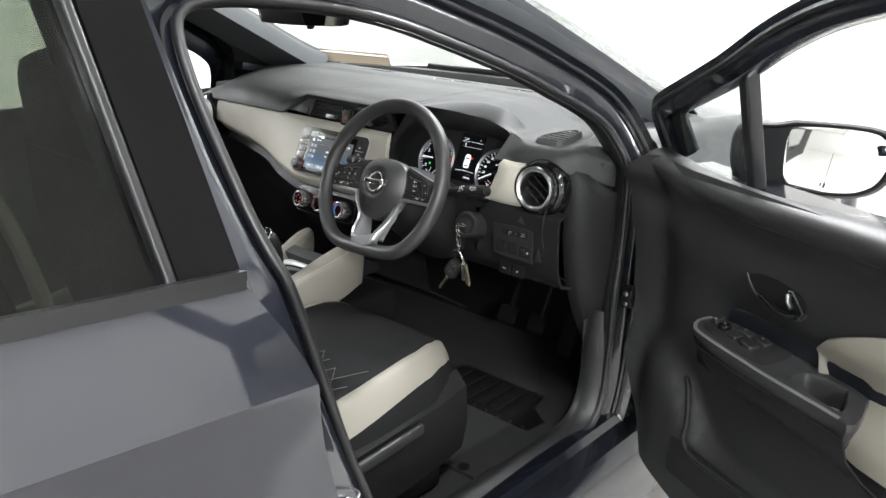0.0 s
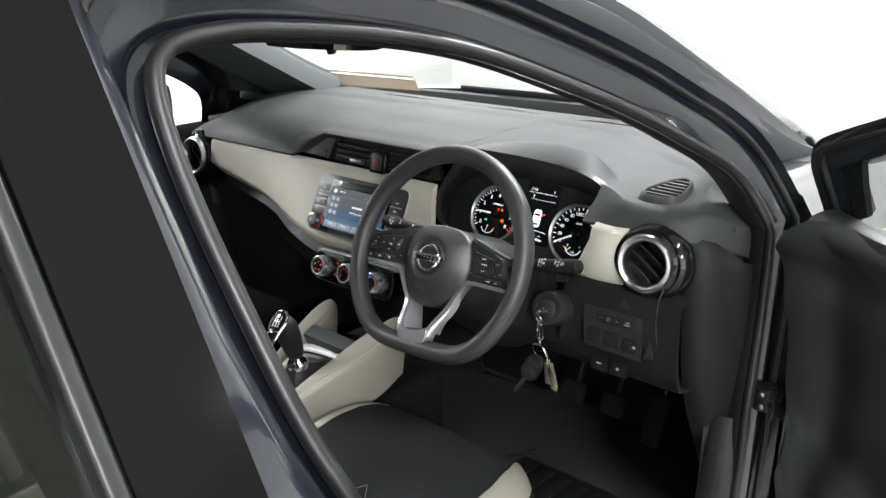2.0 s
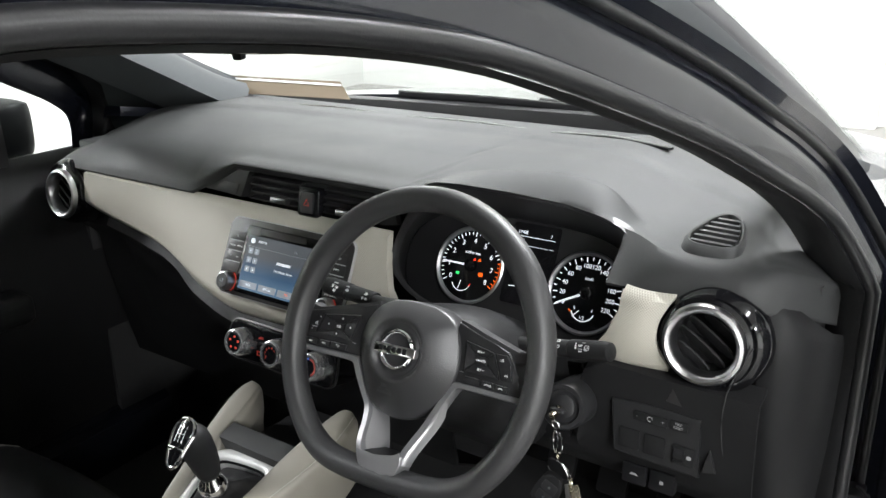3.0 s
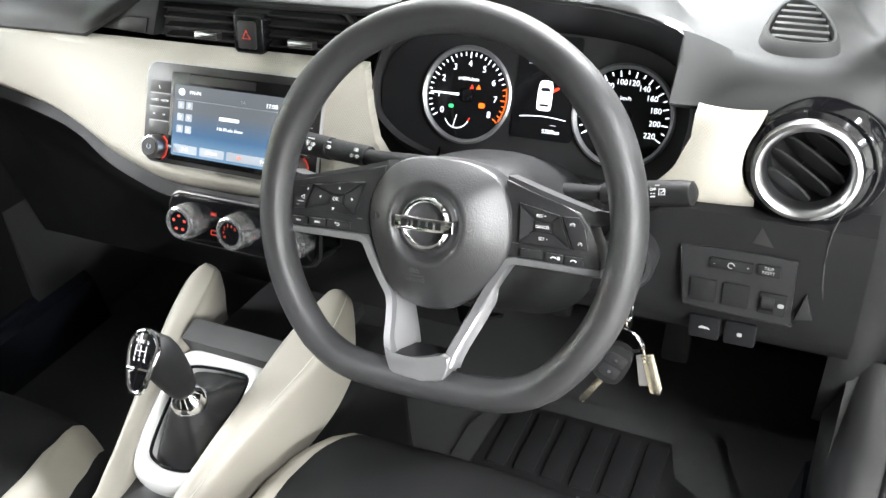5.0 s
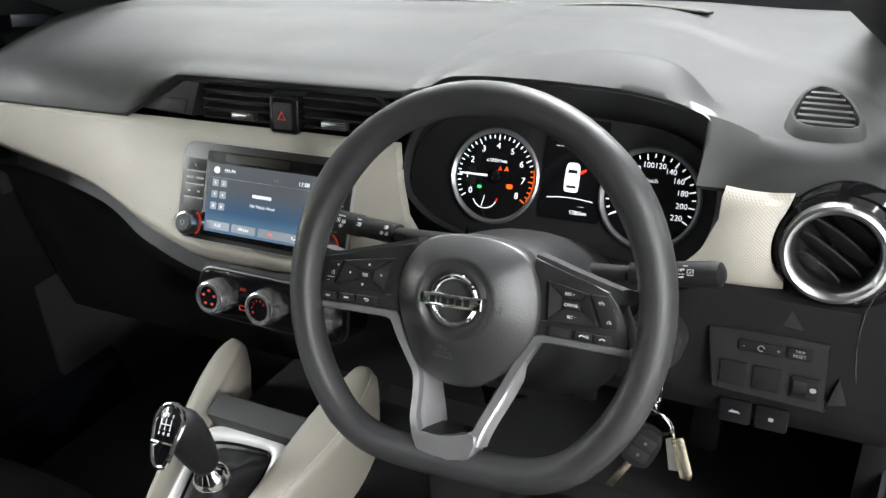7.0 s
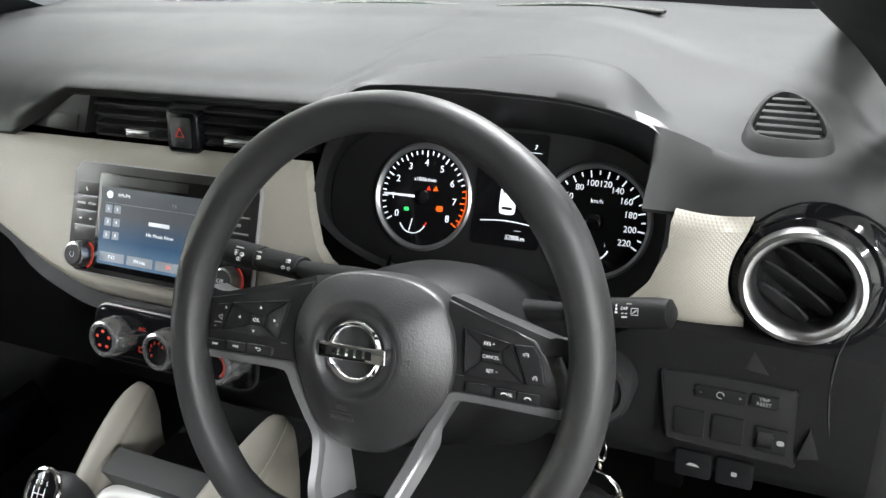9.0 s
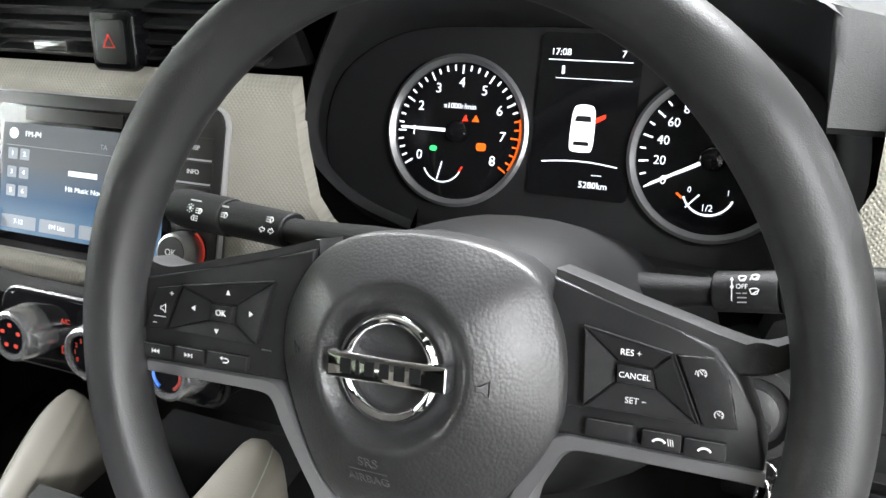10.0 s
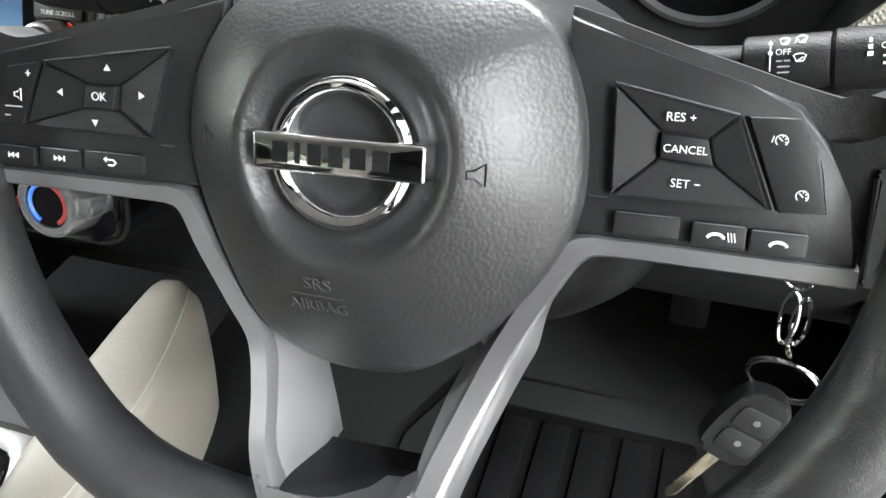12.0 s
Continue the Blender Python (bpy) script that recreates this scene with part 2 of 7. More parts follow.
def frames_along(path, closed=False, up=None):
    """Tangent and two cross directions at each point of a path."""
    P = [Vector(p) for p in path]
    n, out, prev = len(P), [], None
    for i in range(n):
        a, b = (P[(i - 1) % n], P[(i + 1) % n]) if closed else (P[max(0, i - 1)], P[min(n - 1, i + 1)])
        t = (b - a).normalized()
        if up is not None:
            u = (Vector(up) - t * t.dot(Vector(up))).normalized()
        elif prev is None:
            g = Vector((0, 0, 1)) if abs(t.z) < 0.9 else Vector((1, 0, 0))
            u = (g - t * t.dot(g)).normalized()
        else:
            u = (prev - t * t.dot(prev)).normalized()
        prev = u
        out.append((P[i], t, u, t.cross(u)))
    return out


def sweep(path, section, closed=False, up=None, cap=True, bm=None, scale=None):
    """Carries a closed 2D section along a path: its x goes along the side, y along up."""
    rows = []
    for i, (p, t, u, s) in enumerate(frames_along(path, closed, up)):
        k = scale(i / max(1, len(path) - 1)) if scale else 1.0
        rows.append([p + s * (x * k) + u * (y * k) for x, y in section])
    return loft(rows, closed_u=True, closed_v=closed, cap=cap and not closed, bm=bm)


def tube(path, r, n=10, closed=False, bm=None, scale=None, cap=True):
    return sweep(path, circle(r, n), closed, None, cap, bm, scale)


def block(lo, hi, bevel=0.0, seg=2, bm=None):
    bm = bm or bmesh.new()
    geom = bmesh.ops.create_cube(bm, size=1.0)["verts"]
    lo, hi = Vector(lo), Vector(hi)
    for v in geom:
        v.co = Vector([lo[k] + (v.co[k] + 0.5) * (hi[k] - lo[k]) for k in range(3)])
    if bevel:
        es = list({e for v in geom for e in v.link_edges})
        bmesh.ops.bevel(bm, geom=es, offset=bevel, segments=seg, affect="EDGES", profile=0.6)
    return bm


def polar(poly, n, centre=(0, 0)):
    """A closed outline sampled again at even angles round the centre."""
    out = []
    P = [(x - centre[0], y - centre[1]) for x, y in poly]
    for i in range(n):
        a = 2 * math.pi * i / n
        d, best = (math.cos(a), math.sin(a)), 0.0
        for (x0, y0), (x1, y1) in zip(P, P[1:] + P[:1]):
            ex, ey = x1 - x0, y1 - y0
            den = d[0] * ey - d[1] * ex
            if abs(den) < 1e-9:
                continue
            r, s = (x0 * ey - y0 * ex) / den, (x0 * d[1] - y0 * d[0]) / den
            if r > best and -1e-6 <= s <= 1 + 1e-6:
                best = r
        out.append((centre[0] + best * d[0], centre[1] + best * d[1]))
    return out


def lerp(rows, x):
    """Straight lines through rows of (x, value)."""
    if x <= rows[0][0]:
        return rows[0][1]
    for (a, va), (b, vb) in zip(rows, rows[1:]):
        if x <= b:
            return va + (vb - va) * (x - a) / (b - a)
    return rows[-1][1]


def ease(f):
    f = max(0.0, min(1.0, f))
    return f * f * (3 - 2 * f)


TEXTS = []


def text(string, size, m, mat, parent, name="lettering", align="CENTER"):
    """Lettering that lies on a face; it becomes a mesh at the end of the script."""
    cu = bpy.data.curves.new(name, "FONT")
    cu.body, cu.size, cu.extrude, cu.align_x, cu.align_y, cu.resolution_u = string, size, 0.00015, align, "CENTER", 3
    ob = new(name, cu)
    TEXTS.append((ob, m, mat, parent, name))


def at(m, x, y, z=0.0, turn=0.0):
    return m @ Matrix.Translation((x, y, z)) @ Matrix.Rotation(radians(turn), 4, "Z")

# ---- the room ----
X0, X1, Y0, Y1 = -5.0, 7.5, -6.0, 6.3
tagged(part("floor", block((X0 - 0.2, Y0 - 0.2, -0.2), (X1 + 0.2, Y1 + 0.2, 0.0)), CONCRETE), "pale smooth concrete workshop floor", "floor", kind="structure")
tagged(part("ceiling", block((X0 - 0.2, Y0 - 0.2, CEIL), (X1 + 0.2, Y1 + 0.2, CEIL + 0.2)), CEILING), "plain white painted ceiling", "ceiling", kind="structure")
for wname, lo, hi in (("wall_north", (X0, Y1, 0), (X1, Y1 + 0.2, CEIL)), ("wall_south", (X0, Y0 - 0.2, 0), (X1, Y0, CEIL)),
                      ("wall_west", (X0 - 0.2, Y0 - 0.2, 0), (X0, Y1 + 0.2, CEIL)), ("wall_east", (X1, Y0 - 0.2, 0), (X1 + 0.2, Y1 + 0.2, CEIL))):
    tagged(part(wname, block(lo, hi), WALL_SIDE if wname in ("wall_west", "wall_east") else WALL), "white painted masonry wall", "wall", kind="structure")
# a painted post stands against the wall ahead
tagged(part("wall_post", block((-0.36, Y1 - 0.14, 0.0), (-0.02, Y1 - 0.002, CEIL), 0.01), WALL), "white painted square post against the wall", "post", kind="structure")

cd = thing("wall_conduit", "grey electrical conduit with two socket boxes on the wall", "conduit", (2.5, Y0, 1.0))
part("pipe", tube([(2.56, Y0 + 0.03, 2.31), (2.56, Y0 + 0.03, CEIL - 0.002)], 0.020, 10), FASCIA, cd)
part("socket_box", block((2.50, Y0 + 0.001, 2.18), (2.66, Y0 + 0.07, 2.32), 0.01), PAD, cd)
part("socket_box", block((2.26, Y0 + 0.001, 2.21), (2.36, Y0 + 0.06, 2.32), 0.01), PAD, cd)

FIX_GLOW = material("lamp_diffuser", (1.0, 0.98, 0.94), 0.5, emit=6.0)
for lx0, ly0, lsx, lsy, lw in LAMPS:
    fx = thing("ceiling_light", "white ceiling strip light with a glowing diffuser", "ceiling light", (lx0, ly0, CEIL), group="ceiling strip lights")
    part("housing", block((lx0 - lsx / 2 - 0.03, ly0 - lsy / 2 - 0.03, CEIL - 0.05), (lx0 + lsx / 2 + 0.03, ly0 + lsy / 2 + 0.03, CEIL - 0.001), 0.008), WHITE_PAINT, fx)
    part("diffuser", block((lx0 - lsx / 2, ly0 - lsy / 2, CEIL - 0.075), (lx0 + lsx / 2, ly0 + lsy / 2, CEIL - 0.051), 0.006), FIX_GLOW, fx, "glowing white diffuser")


# ---- the car's body ----
def side_x(z, base=0.78):
    """How far out the side of the cabin stands at a height: it leans in above the belt line."""
    return base - max(0.0, z - 1.0) * 0.5476


LOOP = [(-0.40, 0.47), (-0.427, 0.562), (-0.471, 0.683), (-0.505, 0.795), (-0.545, 0.931), (-0.581, 1.043), (-0.595, 1.152), (-0.601, 1.252), (-0.594, 1.318),
        (-0.573, 1.344), (-0.53, 1.353), (-0.46, 1.352), (-0.33, 1.337), (-0.2, 1.309), (-0.05, 1.256), (0.08, 1.203), (0.18, 1.152), (0.26, 1.108), (0.305, 1.065),
        (0.325, 0.98), (0.322, 0.84), (0.308, 0.70), (0.302, 0.58), (0.285, 0.46), (0.235, 0.405), (0.12, 0.393), (-0.1, 0.395), (-0.28, 0.405), (-0.37, 0.425)]
ring = spline([(0, y, z) for y, z in LOOP], 174, closed=True)


def side_frames(mirror=1):
    out, n = [], len(ring)
    for i, p in enumerate(ring):
        t = (ring[(i + 1) % n] - ring[i - 1]).normalized()
        lean = 0.5476 if p.z > 1.0 else 0.0
        q = Vector((side_x(p.z), p.y, p.z))
        nrm = Vector((1, 0, lean)).normalized()
        tt = Vector((-lean * t.z, t.y, t.z)).normalized()
        outw = tt.cross(nrm)
        if (q + outw - Vector((0.7, -0.13, 0.88))).length < (q - outw - Vector((0.7, -0.13, 0.88))).length:
            outw = -outw
        out.append((q, outw, nrm))
    return out


def side_strip(prof, mirror=1):
    """A band round the door opening: rows of (outward, out of the side)."""
    rows = []
    for q, o, n in side_frames():
        rows.append([Vector(((q + o * d + n * h).x * mirror, (q + o * d + n * h).y, (q + o * d + n * h).z)) for d, h in prof])
    return loft(rows, closed_v=True)


body = thing("car", "dark navy hatchback body, clean and glossy, doors aside", "car", (0, -0.4, 0))
part("door_seal", side_strip([(0.0085 * math.cos(a) + 0.002, 0.0085 * math.sin(a) + 0.003) for a in [radians(20 * k) for k in range(19)]]), RUBBER, body, "black rubber door seal")
part("inner_trim", side_strip([(-0.005, -0.004), (-0.004, -0.014), (0.012, -0.035), (0.04, -0.06)]), BLACK, body, "black plastic pillar trim")
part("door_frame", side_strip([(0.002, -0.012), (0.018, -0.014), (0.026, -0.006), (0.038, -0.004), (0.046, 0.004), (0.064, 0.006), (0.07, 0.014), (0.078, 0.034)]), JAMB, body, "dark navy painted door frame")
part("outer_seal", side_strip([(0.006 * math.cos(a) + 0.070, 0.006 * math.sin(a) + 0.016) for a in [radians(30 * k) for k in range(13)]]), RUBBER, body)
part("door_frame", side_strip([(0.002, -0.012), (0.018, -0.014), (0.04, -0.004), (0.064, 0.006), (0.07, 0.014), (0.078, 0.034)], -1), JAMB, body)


def outer_edge(y):
    """The height of the roof's side rail over a place along the car."""
    return lerp([(-2.2, 1.20), (-1.7, 1.36), (-1.2, 1.42), (-0.6, 1.432), (-0.35, 1.41), (-0.2, 1.385), (0.0, 1.325), (0.2, 1.235), (0.4, 1.13), (0.55, 1.05)], y)


# roof with its side rails, closed down to the windscreen's top edge
rows = []
for y in [0.10, 0.0, -0.2, -0.4, -0.7, -1.1, -1.5, -1.8, -2.1]:
    top = lerp([(-2.1, 1.30), (-1.8, 1.40), (-1.4, 1.45), (-0.8, 1.475), (-0.2, 1.455), (0.1, 1.40)], y)
    edge = min(outer_edge(y), top - 0.01) if y < 0 else min(top - 0.02, outer_edge(y) + 0.06)
    ex = side_x(edge, 0.84)
    if y > -0.1:
        ex, edge = 0.575, top - 0.02
    rows.append([Vector((k * ex, y, edge + (top - edge) * (1 - abs(k) ** 2.2))) for k in [-1, -0.95, -0.85, -0.6, -0.3, 0, 0.3, 0.6, 0.85, 0.95, 1]])
part("roof", shell(loft(rows), -0.03), PAINT, body)
rows = [[Vector((v.x * 0.90, v.y, v.z - 0.040)) for v in r] for r in rows]
part("headliner", shell(loft(rows), -0.01), HEADLINER, body, "light grey fabric headliner")

# windscreen pillars from the cowl to the roof
for k in (1, -1):
    path = spline([(k * 0.70, 0.80, 1.02), (k * 0.695, 0.62, 1.105), (k * 0.66, 0.36, 1.235), (k * 0.61, 0.10, 1.36), (k * 0.585, -0.15, 1.42), (k * 0.57, -0.45, 1.435)], 20)
    if k > 0:
        path = [Vector((p.x - 0.034, p.y, p.z - 0.022)) for p in path]
    part("windscreen_pillar", sweep(path, [(-0.028, -0.03), (0.028, -0.03), (0.034, 0.0), (0.022, 0.028), (-0.02, 0.03), (-0.034, 0.0)], up=(k * 0.4, 0, 1)), PAINT, body)
    path = spline([(k * 0.675, 0.74, 1.035), (k * 0.66, 0.60, 1.085), (k * 0.625, 0.36, 1.205), (k * 0.585, 0.12, 1.32), (k * 0.56, -0.1, 1.385)], 20)
    part("pillar_trim", sweep(path, [(-0.03, -0.03), (0.03, -0.03), (0.036, 0.0), (0.026, 0.02), (-0.026, 0.02), (-0.034, 0.0)] if k > 0 else [(-0.05, -0.05), (0.05, -0.05), (0.06, 0.0), (0.04, 0.025), (-0.04, 0.025), (-0.055, 0.0)], up=(k * 0.4, 0, 1)), TRIM, body, "dark grey plastic pillar trim")

# windscreen, bowed across
rows = []
for i in range(9):
    f = i / 8
    hw, y, z = 0.69 + (0.575 - 0.69) * f, 0.80 + (0.07 - 0.80) * f, 1.045 + (1.395 - 1.045) * f
    rows.append([Vector((hw * k, y + 0.07 * (1 - k * k), z + 0.03 * (1 - k * k) + 0.02 * math.sin(math.pi * f))) for k in [-1 + 2 * j / 16 for j in range(17)]])
ws = part("windscreen", shell(loft(rows), 0.005), GLASS, body, "clear laminated windscreen")
ws.visible_shadow = False

# bonnet and wings
rows = []
for i in range(13):
    y = 0.84 + i * 0.085
    drop = ((y - 0.84) / 1.02) ** 2
    z = 1.0 - 0.26 * drop - 0.02 * (y - 0.84)
    rows.append([Vector((k * (0.70 - 0.03 * drop), y + 0.05 * (1 - k * k), z + 0.045 * (1 - k * k))) for k in [-1 + 2 * j / 14 for j in range(15)]])
part("bonnet", shell(loft(rows), -0.02), PAINT, body)
for k in (1, -1):
    rows = []
    for i in range(14):
        y = 0.40 + i * 0.115
        drop = max(0.0, (y - 0.84) / 1.02) ** 2
        z = lerp([(0.40, 1.05), (0.55, 1.02), (0.80, 0.995), (1.9, 0.98)], y) - 0.27 * drop
        o = 0.0 if y < 1.5 else (y - 1.5) * 0.35
        rows.append([Vector((k * (v - o * 0.6), y, zz)) for v, zz in ((0.69, z + 0.006), (0.735, z + 0.004), (0.785, z - 0.025), (0.825, z - 0.09), (0.85, z - 0.2), (0.865, z - 0.33), (0.86, z - 0.5), (0.83, z - 0.65))])
    part("wing", shell(loft(rows), -0.02), PAINT, body)
    rows = [[Vector((k * (0.745 + (xw - 0.755) * q), 0.414 - 0.006 * q, z)) for q in (0, 0.5, 1)] for z, xw in ((0.30, 0.825), (0.40, 0.832), (0.55, 0.858), (0.72, 0.863), (0.85, 0.848), (0.96, 0.823), (1.02, 0.785))]
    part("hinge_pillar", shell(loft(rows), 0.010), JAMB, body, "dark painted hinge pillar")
for k in (1, -1):
    part("footwell_side", block((min(k * 0.715, k * 0.735), 0.30, 0.24), (max(k * 0.715, k * 0.735), 0.82, 1.0)), CARPET, body)
rows = []
for i in range(25):
    x = -0.66 + 1.33 * i / 24
    zt, yy = lerp([(-0.66, 1.045), (-0.44, 1.052), (0.0, 1.057), (0.3, 1.064), (0.67, 1.055)], x), 0.85 - 0.06 * (x / 0.66) ** 2
    rows.append([Vector((x, yy - 0.03, 0.99)), Vector((x, yy - 0.022, zt - 0.02)), Vector((x, yy - 0.012, zt - 0.003)), Vector((x, yy, zt)), Vector((x, yy + 0.03, zt - 0.004)), Vector((x, yy + 0.07, zt - 0.03)), Vector((x, yy + 0.07, 0.98))])
part("cowl", shell(loft(rows), 0.004), BLACK, body, "black plastic cowl")
part("bumper", block((-0.80, 1.86, 0.22), (0.80, 1.99, 0.74), 0.06, 4), PAINT, body)
part("bulkhead", block((-0.72, 0.79, 0.25), (0.72, 0.83, 1.02), 0.01), BLACK, body)

# floor pan and sill
part("floor_pan", block((-0.74, -2.0, 0.22), (0.74, 0.80, 0.27), 0.01), CARPET, body, "dark grey carpeted floor")
for k in (1, -1):
    rows = []
    for y in [-0.50, -0.3, 0.0, 0.3, 0.42]:
        rows.append([Vector((k * x, y, z)) for x, z in ((0.70, 0.27), (0.715, 0.36), (0.745, 0.385), (0.79, 0.388), (0.80, 0.375), (0.845, 0.37), (0.862, 0.35), (0.868, 0.30), (0.85, 0.2), (0.8, 0.17))])
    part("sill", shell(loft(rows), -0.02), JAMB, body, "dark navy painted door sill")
part("sill_plate", block((0.755, -0.36, 0.386), (0.79, 0.16, 0.3935), 0.003), SATIN_BLACK, body, "black plastic sill plate")
rows = []
for y, z in [(v.y, v.z) for v in spline([(0, 0.318, 0.66), (0, 0.305, 0.58), (0, 0.285, 0.46), (0, 0.235, 0.405), (0, 0.12, 0.393), (0, -0.1, 0.395), (0, -0.28, 0.405), (0, -0.37, 0.425)], 48)]:
    d = Vector((0, -0.05 - y, 0.80 - z)).normalized()
    q = Vector((0, y, z))
    rows.append([Vector((xx, 0, 0)) + q + d * k for xx, k in ((0.781, 0.002), (0.772, 0.010), (0.752, 0.020), (0.728, 0.018), (0.712, -0.010), (0.700, -0.06))])
part("kick_panel", shell(loft(rows), 0.003), LINING, body, "dark grey plastic kick panel and sill cover", angle=60)

# the pillar behind the front door, painted, with its gloss band
rows = []
for z in [0.40, 0.55, 0.70, 0.85, 1.0, 1.05, 1.15, 1.25, 1.35, 1.42]:
    yf = lerp([(0.40, -0.40), (0.56, -0.47), (0.80, -0.555), (0.93, -0.60), (1.05, -0.635), (1.15, -0.65), (1.25, -0.655), (1.42, -0.66)], z)
    yb = yf - 0.06
    x = side_x(z, 0.797)
    rows.append([Vector((x - 0.02, yf + 0.012, z)), Vector((x + 0.002, yf, z)), Vector((x + 0.010, yf - 0.012, z)), Vector((x + 0.014, yb, z)), Vector((x - 0.05, yb - 0.03, z))])
part("centre_pillar", shell(loft(rows), -0.02), PAINT, body)

# the far side: closed below the belt, glazed above
rows = [[Vector((-x, y, z)) for y in [-2.0, -1.4, -0.8, -0.2, 0.42]] for x, z in ((0.80, 0.2), (0.86, 0.45), (0.865, 0.8), (0.85, 0.93), (0.83, 0.985))]
part("side_panel", shell(loft(rows), 0.03), PAINT, body)
pane = part("side_window", shell(loft([[Vector((-side_x(z, 0.815), y, z)) for y in (-1.75, -0.62)] for z in (0.99, 1.4)]), 0.004), TINT_GLASS, body)
pane.visible_shadow = False
pane = part("side_window", shell(loft([[Vector((-side_x(z, 0.815), y, z)) for y in ya] for z, ya in ((0.99, (-0.56, 0.40)), (1.15, (-0.56, 0.22)), (1.36, (-0.56, -0.30)))]), 0.004), GLASS, body)
pane.visible_shadow = False
part("centre_pillar", block((-0.80, -0.66, 0.3), (-0.60, -0.56, 1.42), 0.02), BLACK, body)
part("tailgate", shell(loft([[Vector((x, y, z)) for x in (-0.78, -0.4, 0, 0.4, 0.78)] for y, z in ((-2.15, 0.3), (-2.2, 0.9), (-2.1, 1.0))]), 0.03), PAINT, body)
pane = part("rear_window", shell(loft([[Vector((x, y, z)) for x in (-0.66, 0, 0.66)] for y, z in ((-2.1, 1.0), (-1.85, 1.37))]), 0.004), TINT_GLASS, body)
pane.visible_shadow = False

# hinge, check strap bracket and grommets on the front jamb
bm = block((0.780, 0.343, 0.672), (0.806, 0.378, 0.716), 0.004)
block((0.796, 0.352, 0.700), (0.812, 0.366, 0.712), 0.003, bm=bm)
cs = part("check_strap", bm, SATIN_BLACK, body, "black steel door check strap")
part("strap_arm", sweep([(0.800, 0.356, 0.692), (0.832, 0.332, 0.686), (0.870, 0.300, 0.682)], rrect(0.016, 0.005, 0.0015), up=(0, 0, 1)), SATIN_BLACK, cs)
for bz in (0.682, 0.706):
    part("bolt", lathe([(0.0055, 0.0), (0.0055, 0.003), (0.004, 0.004)], frame_at((0.793, 0.3425, bz), (1, 0, 0), (0, 0, 1)), 12), SATIN, cs)
part("gusset_edge", tube(spline([(0.798, 0.338, 0.735), (0.812, 0.330, 0.728), (0.818, 0.328, 0.705), (0.816, 0.332, 0.675)], 14), 0.0022, 6), RUBBER, cs)
part("grommet", lathe([(0.008, 0), (0.008, 0.003), (0.005, 0.004)], frame_at((0.745, 0.43, 0.895), (1, 0, 0), (0, 0, 1)), 14), RUBBER, body)


# ---- the far door's lining and mirror ----
pd = thing("passenger_door", "closed front passenger door with dark inner lining", "car door", (-0.8, 0, 0.3))
rows = []
for z, x in ((0.36, 0.73), (0.55, 0.72), (0.72, 0.70), (0.86, 0.735), (0.96, 0.76), (0.99, 0.80)):
    rows.append([Vector((-x, y, z + 0.02 * (0.3 - y) * (z > 0.9))) for y in (-0.55, -0.3, 0.0, 0.25, 0.42)])
part("lining", shell(loft(rows), 0.02), BLACK, pd)
part("armrest", block((-0.73, -0.45, 0.70), (-0.645, 0.12, 0.76), 0.02, 3), BLACK, pd)
for zz, yy in ((0.90, 0.0), (0.885, -0.05)):
    part("door_pull", tube(spline([(-0.742, yy - 0.09, zz - 0.03), (-0.725, yy - 0.03, zz - 0.008), (-0.722, yy + 0.03, zz + 0.006), (-0.74, yy + 0.06, zz + 0.012)], 12), 0.005, 8), CHROME, pd, "chrome inner handle")
part("window_post", block((-0.79, 0.155, 0.985), (-0.765, 0.185, 1.19), 0.004), SATIN_BLACK, pd)
part("corner_frame", sweep(spline([(-0.775, 0.412, 0.985), (-0.775, 0.408, 1.03), (-0.765, 0.392, 1.110), (-0.745, 0.31, 1.165), (-0.715, 0.19, 1.218), (-0.675, 0.02, 1.290), (-0.630, -0.2, 1.36)], 30), rrect(0.045, 0.040, 0.01), up=(0, 0, 1)), BLACK, pd)
rows = [[Vector(a) + (Vector(b) - Vector(a)) * q for q in (0, 0.25, 0.5, 0.75, 1)] for a, b in (((-0.765, 0.42, 0.99), (-0.70, 0.76, 1.03)), ((-0.765, 0.405, 1.06), (-0.69, 0.66, 1.08)), ((-0.760, 0.385, 1.118), (-0.675, 0.52, 1.14)), ((-0.745, 0.30, 1.172), (-0.655, 0.40, 1.195)), ((-0.715, 0.19, 1.222), (-0.625, 0.26, 1.255)), ((-0.675, 0.02, 1.295), (-0.585, 0.08, 1.33)))]
part("pillar_cover", shell(loft(rows), 0.004), TRIM, body, "dark grey pillar foot cover", angle=60)


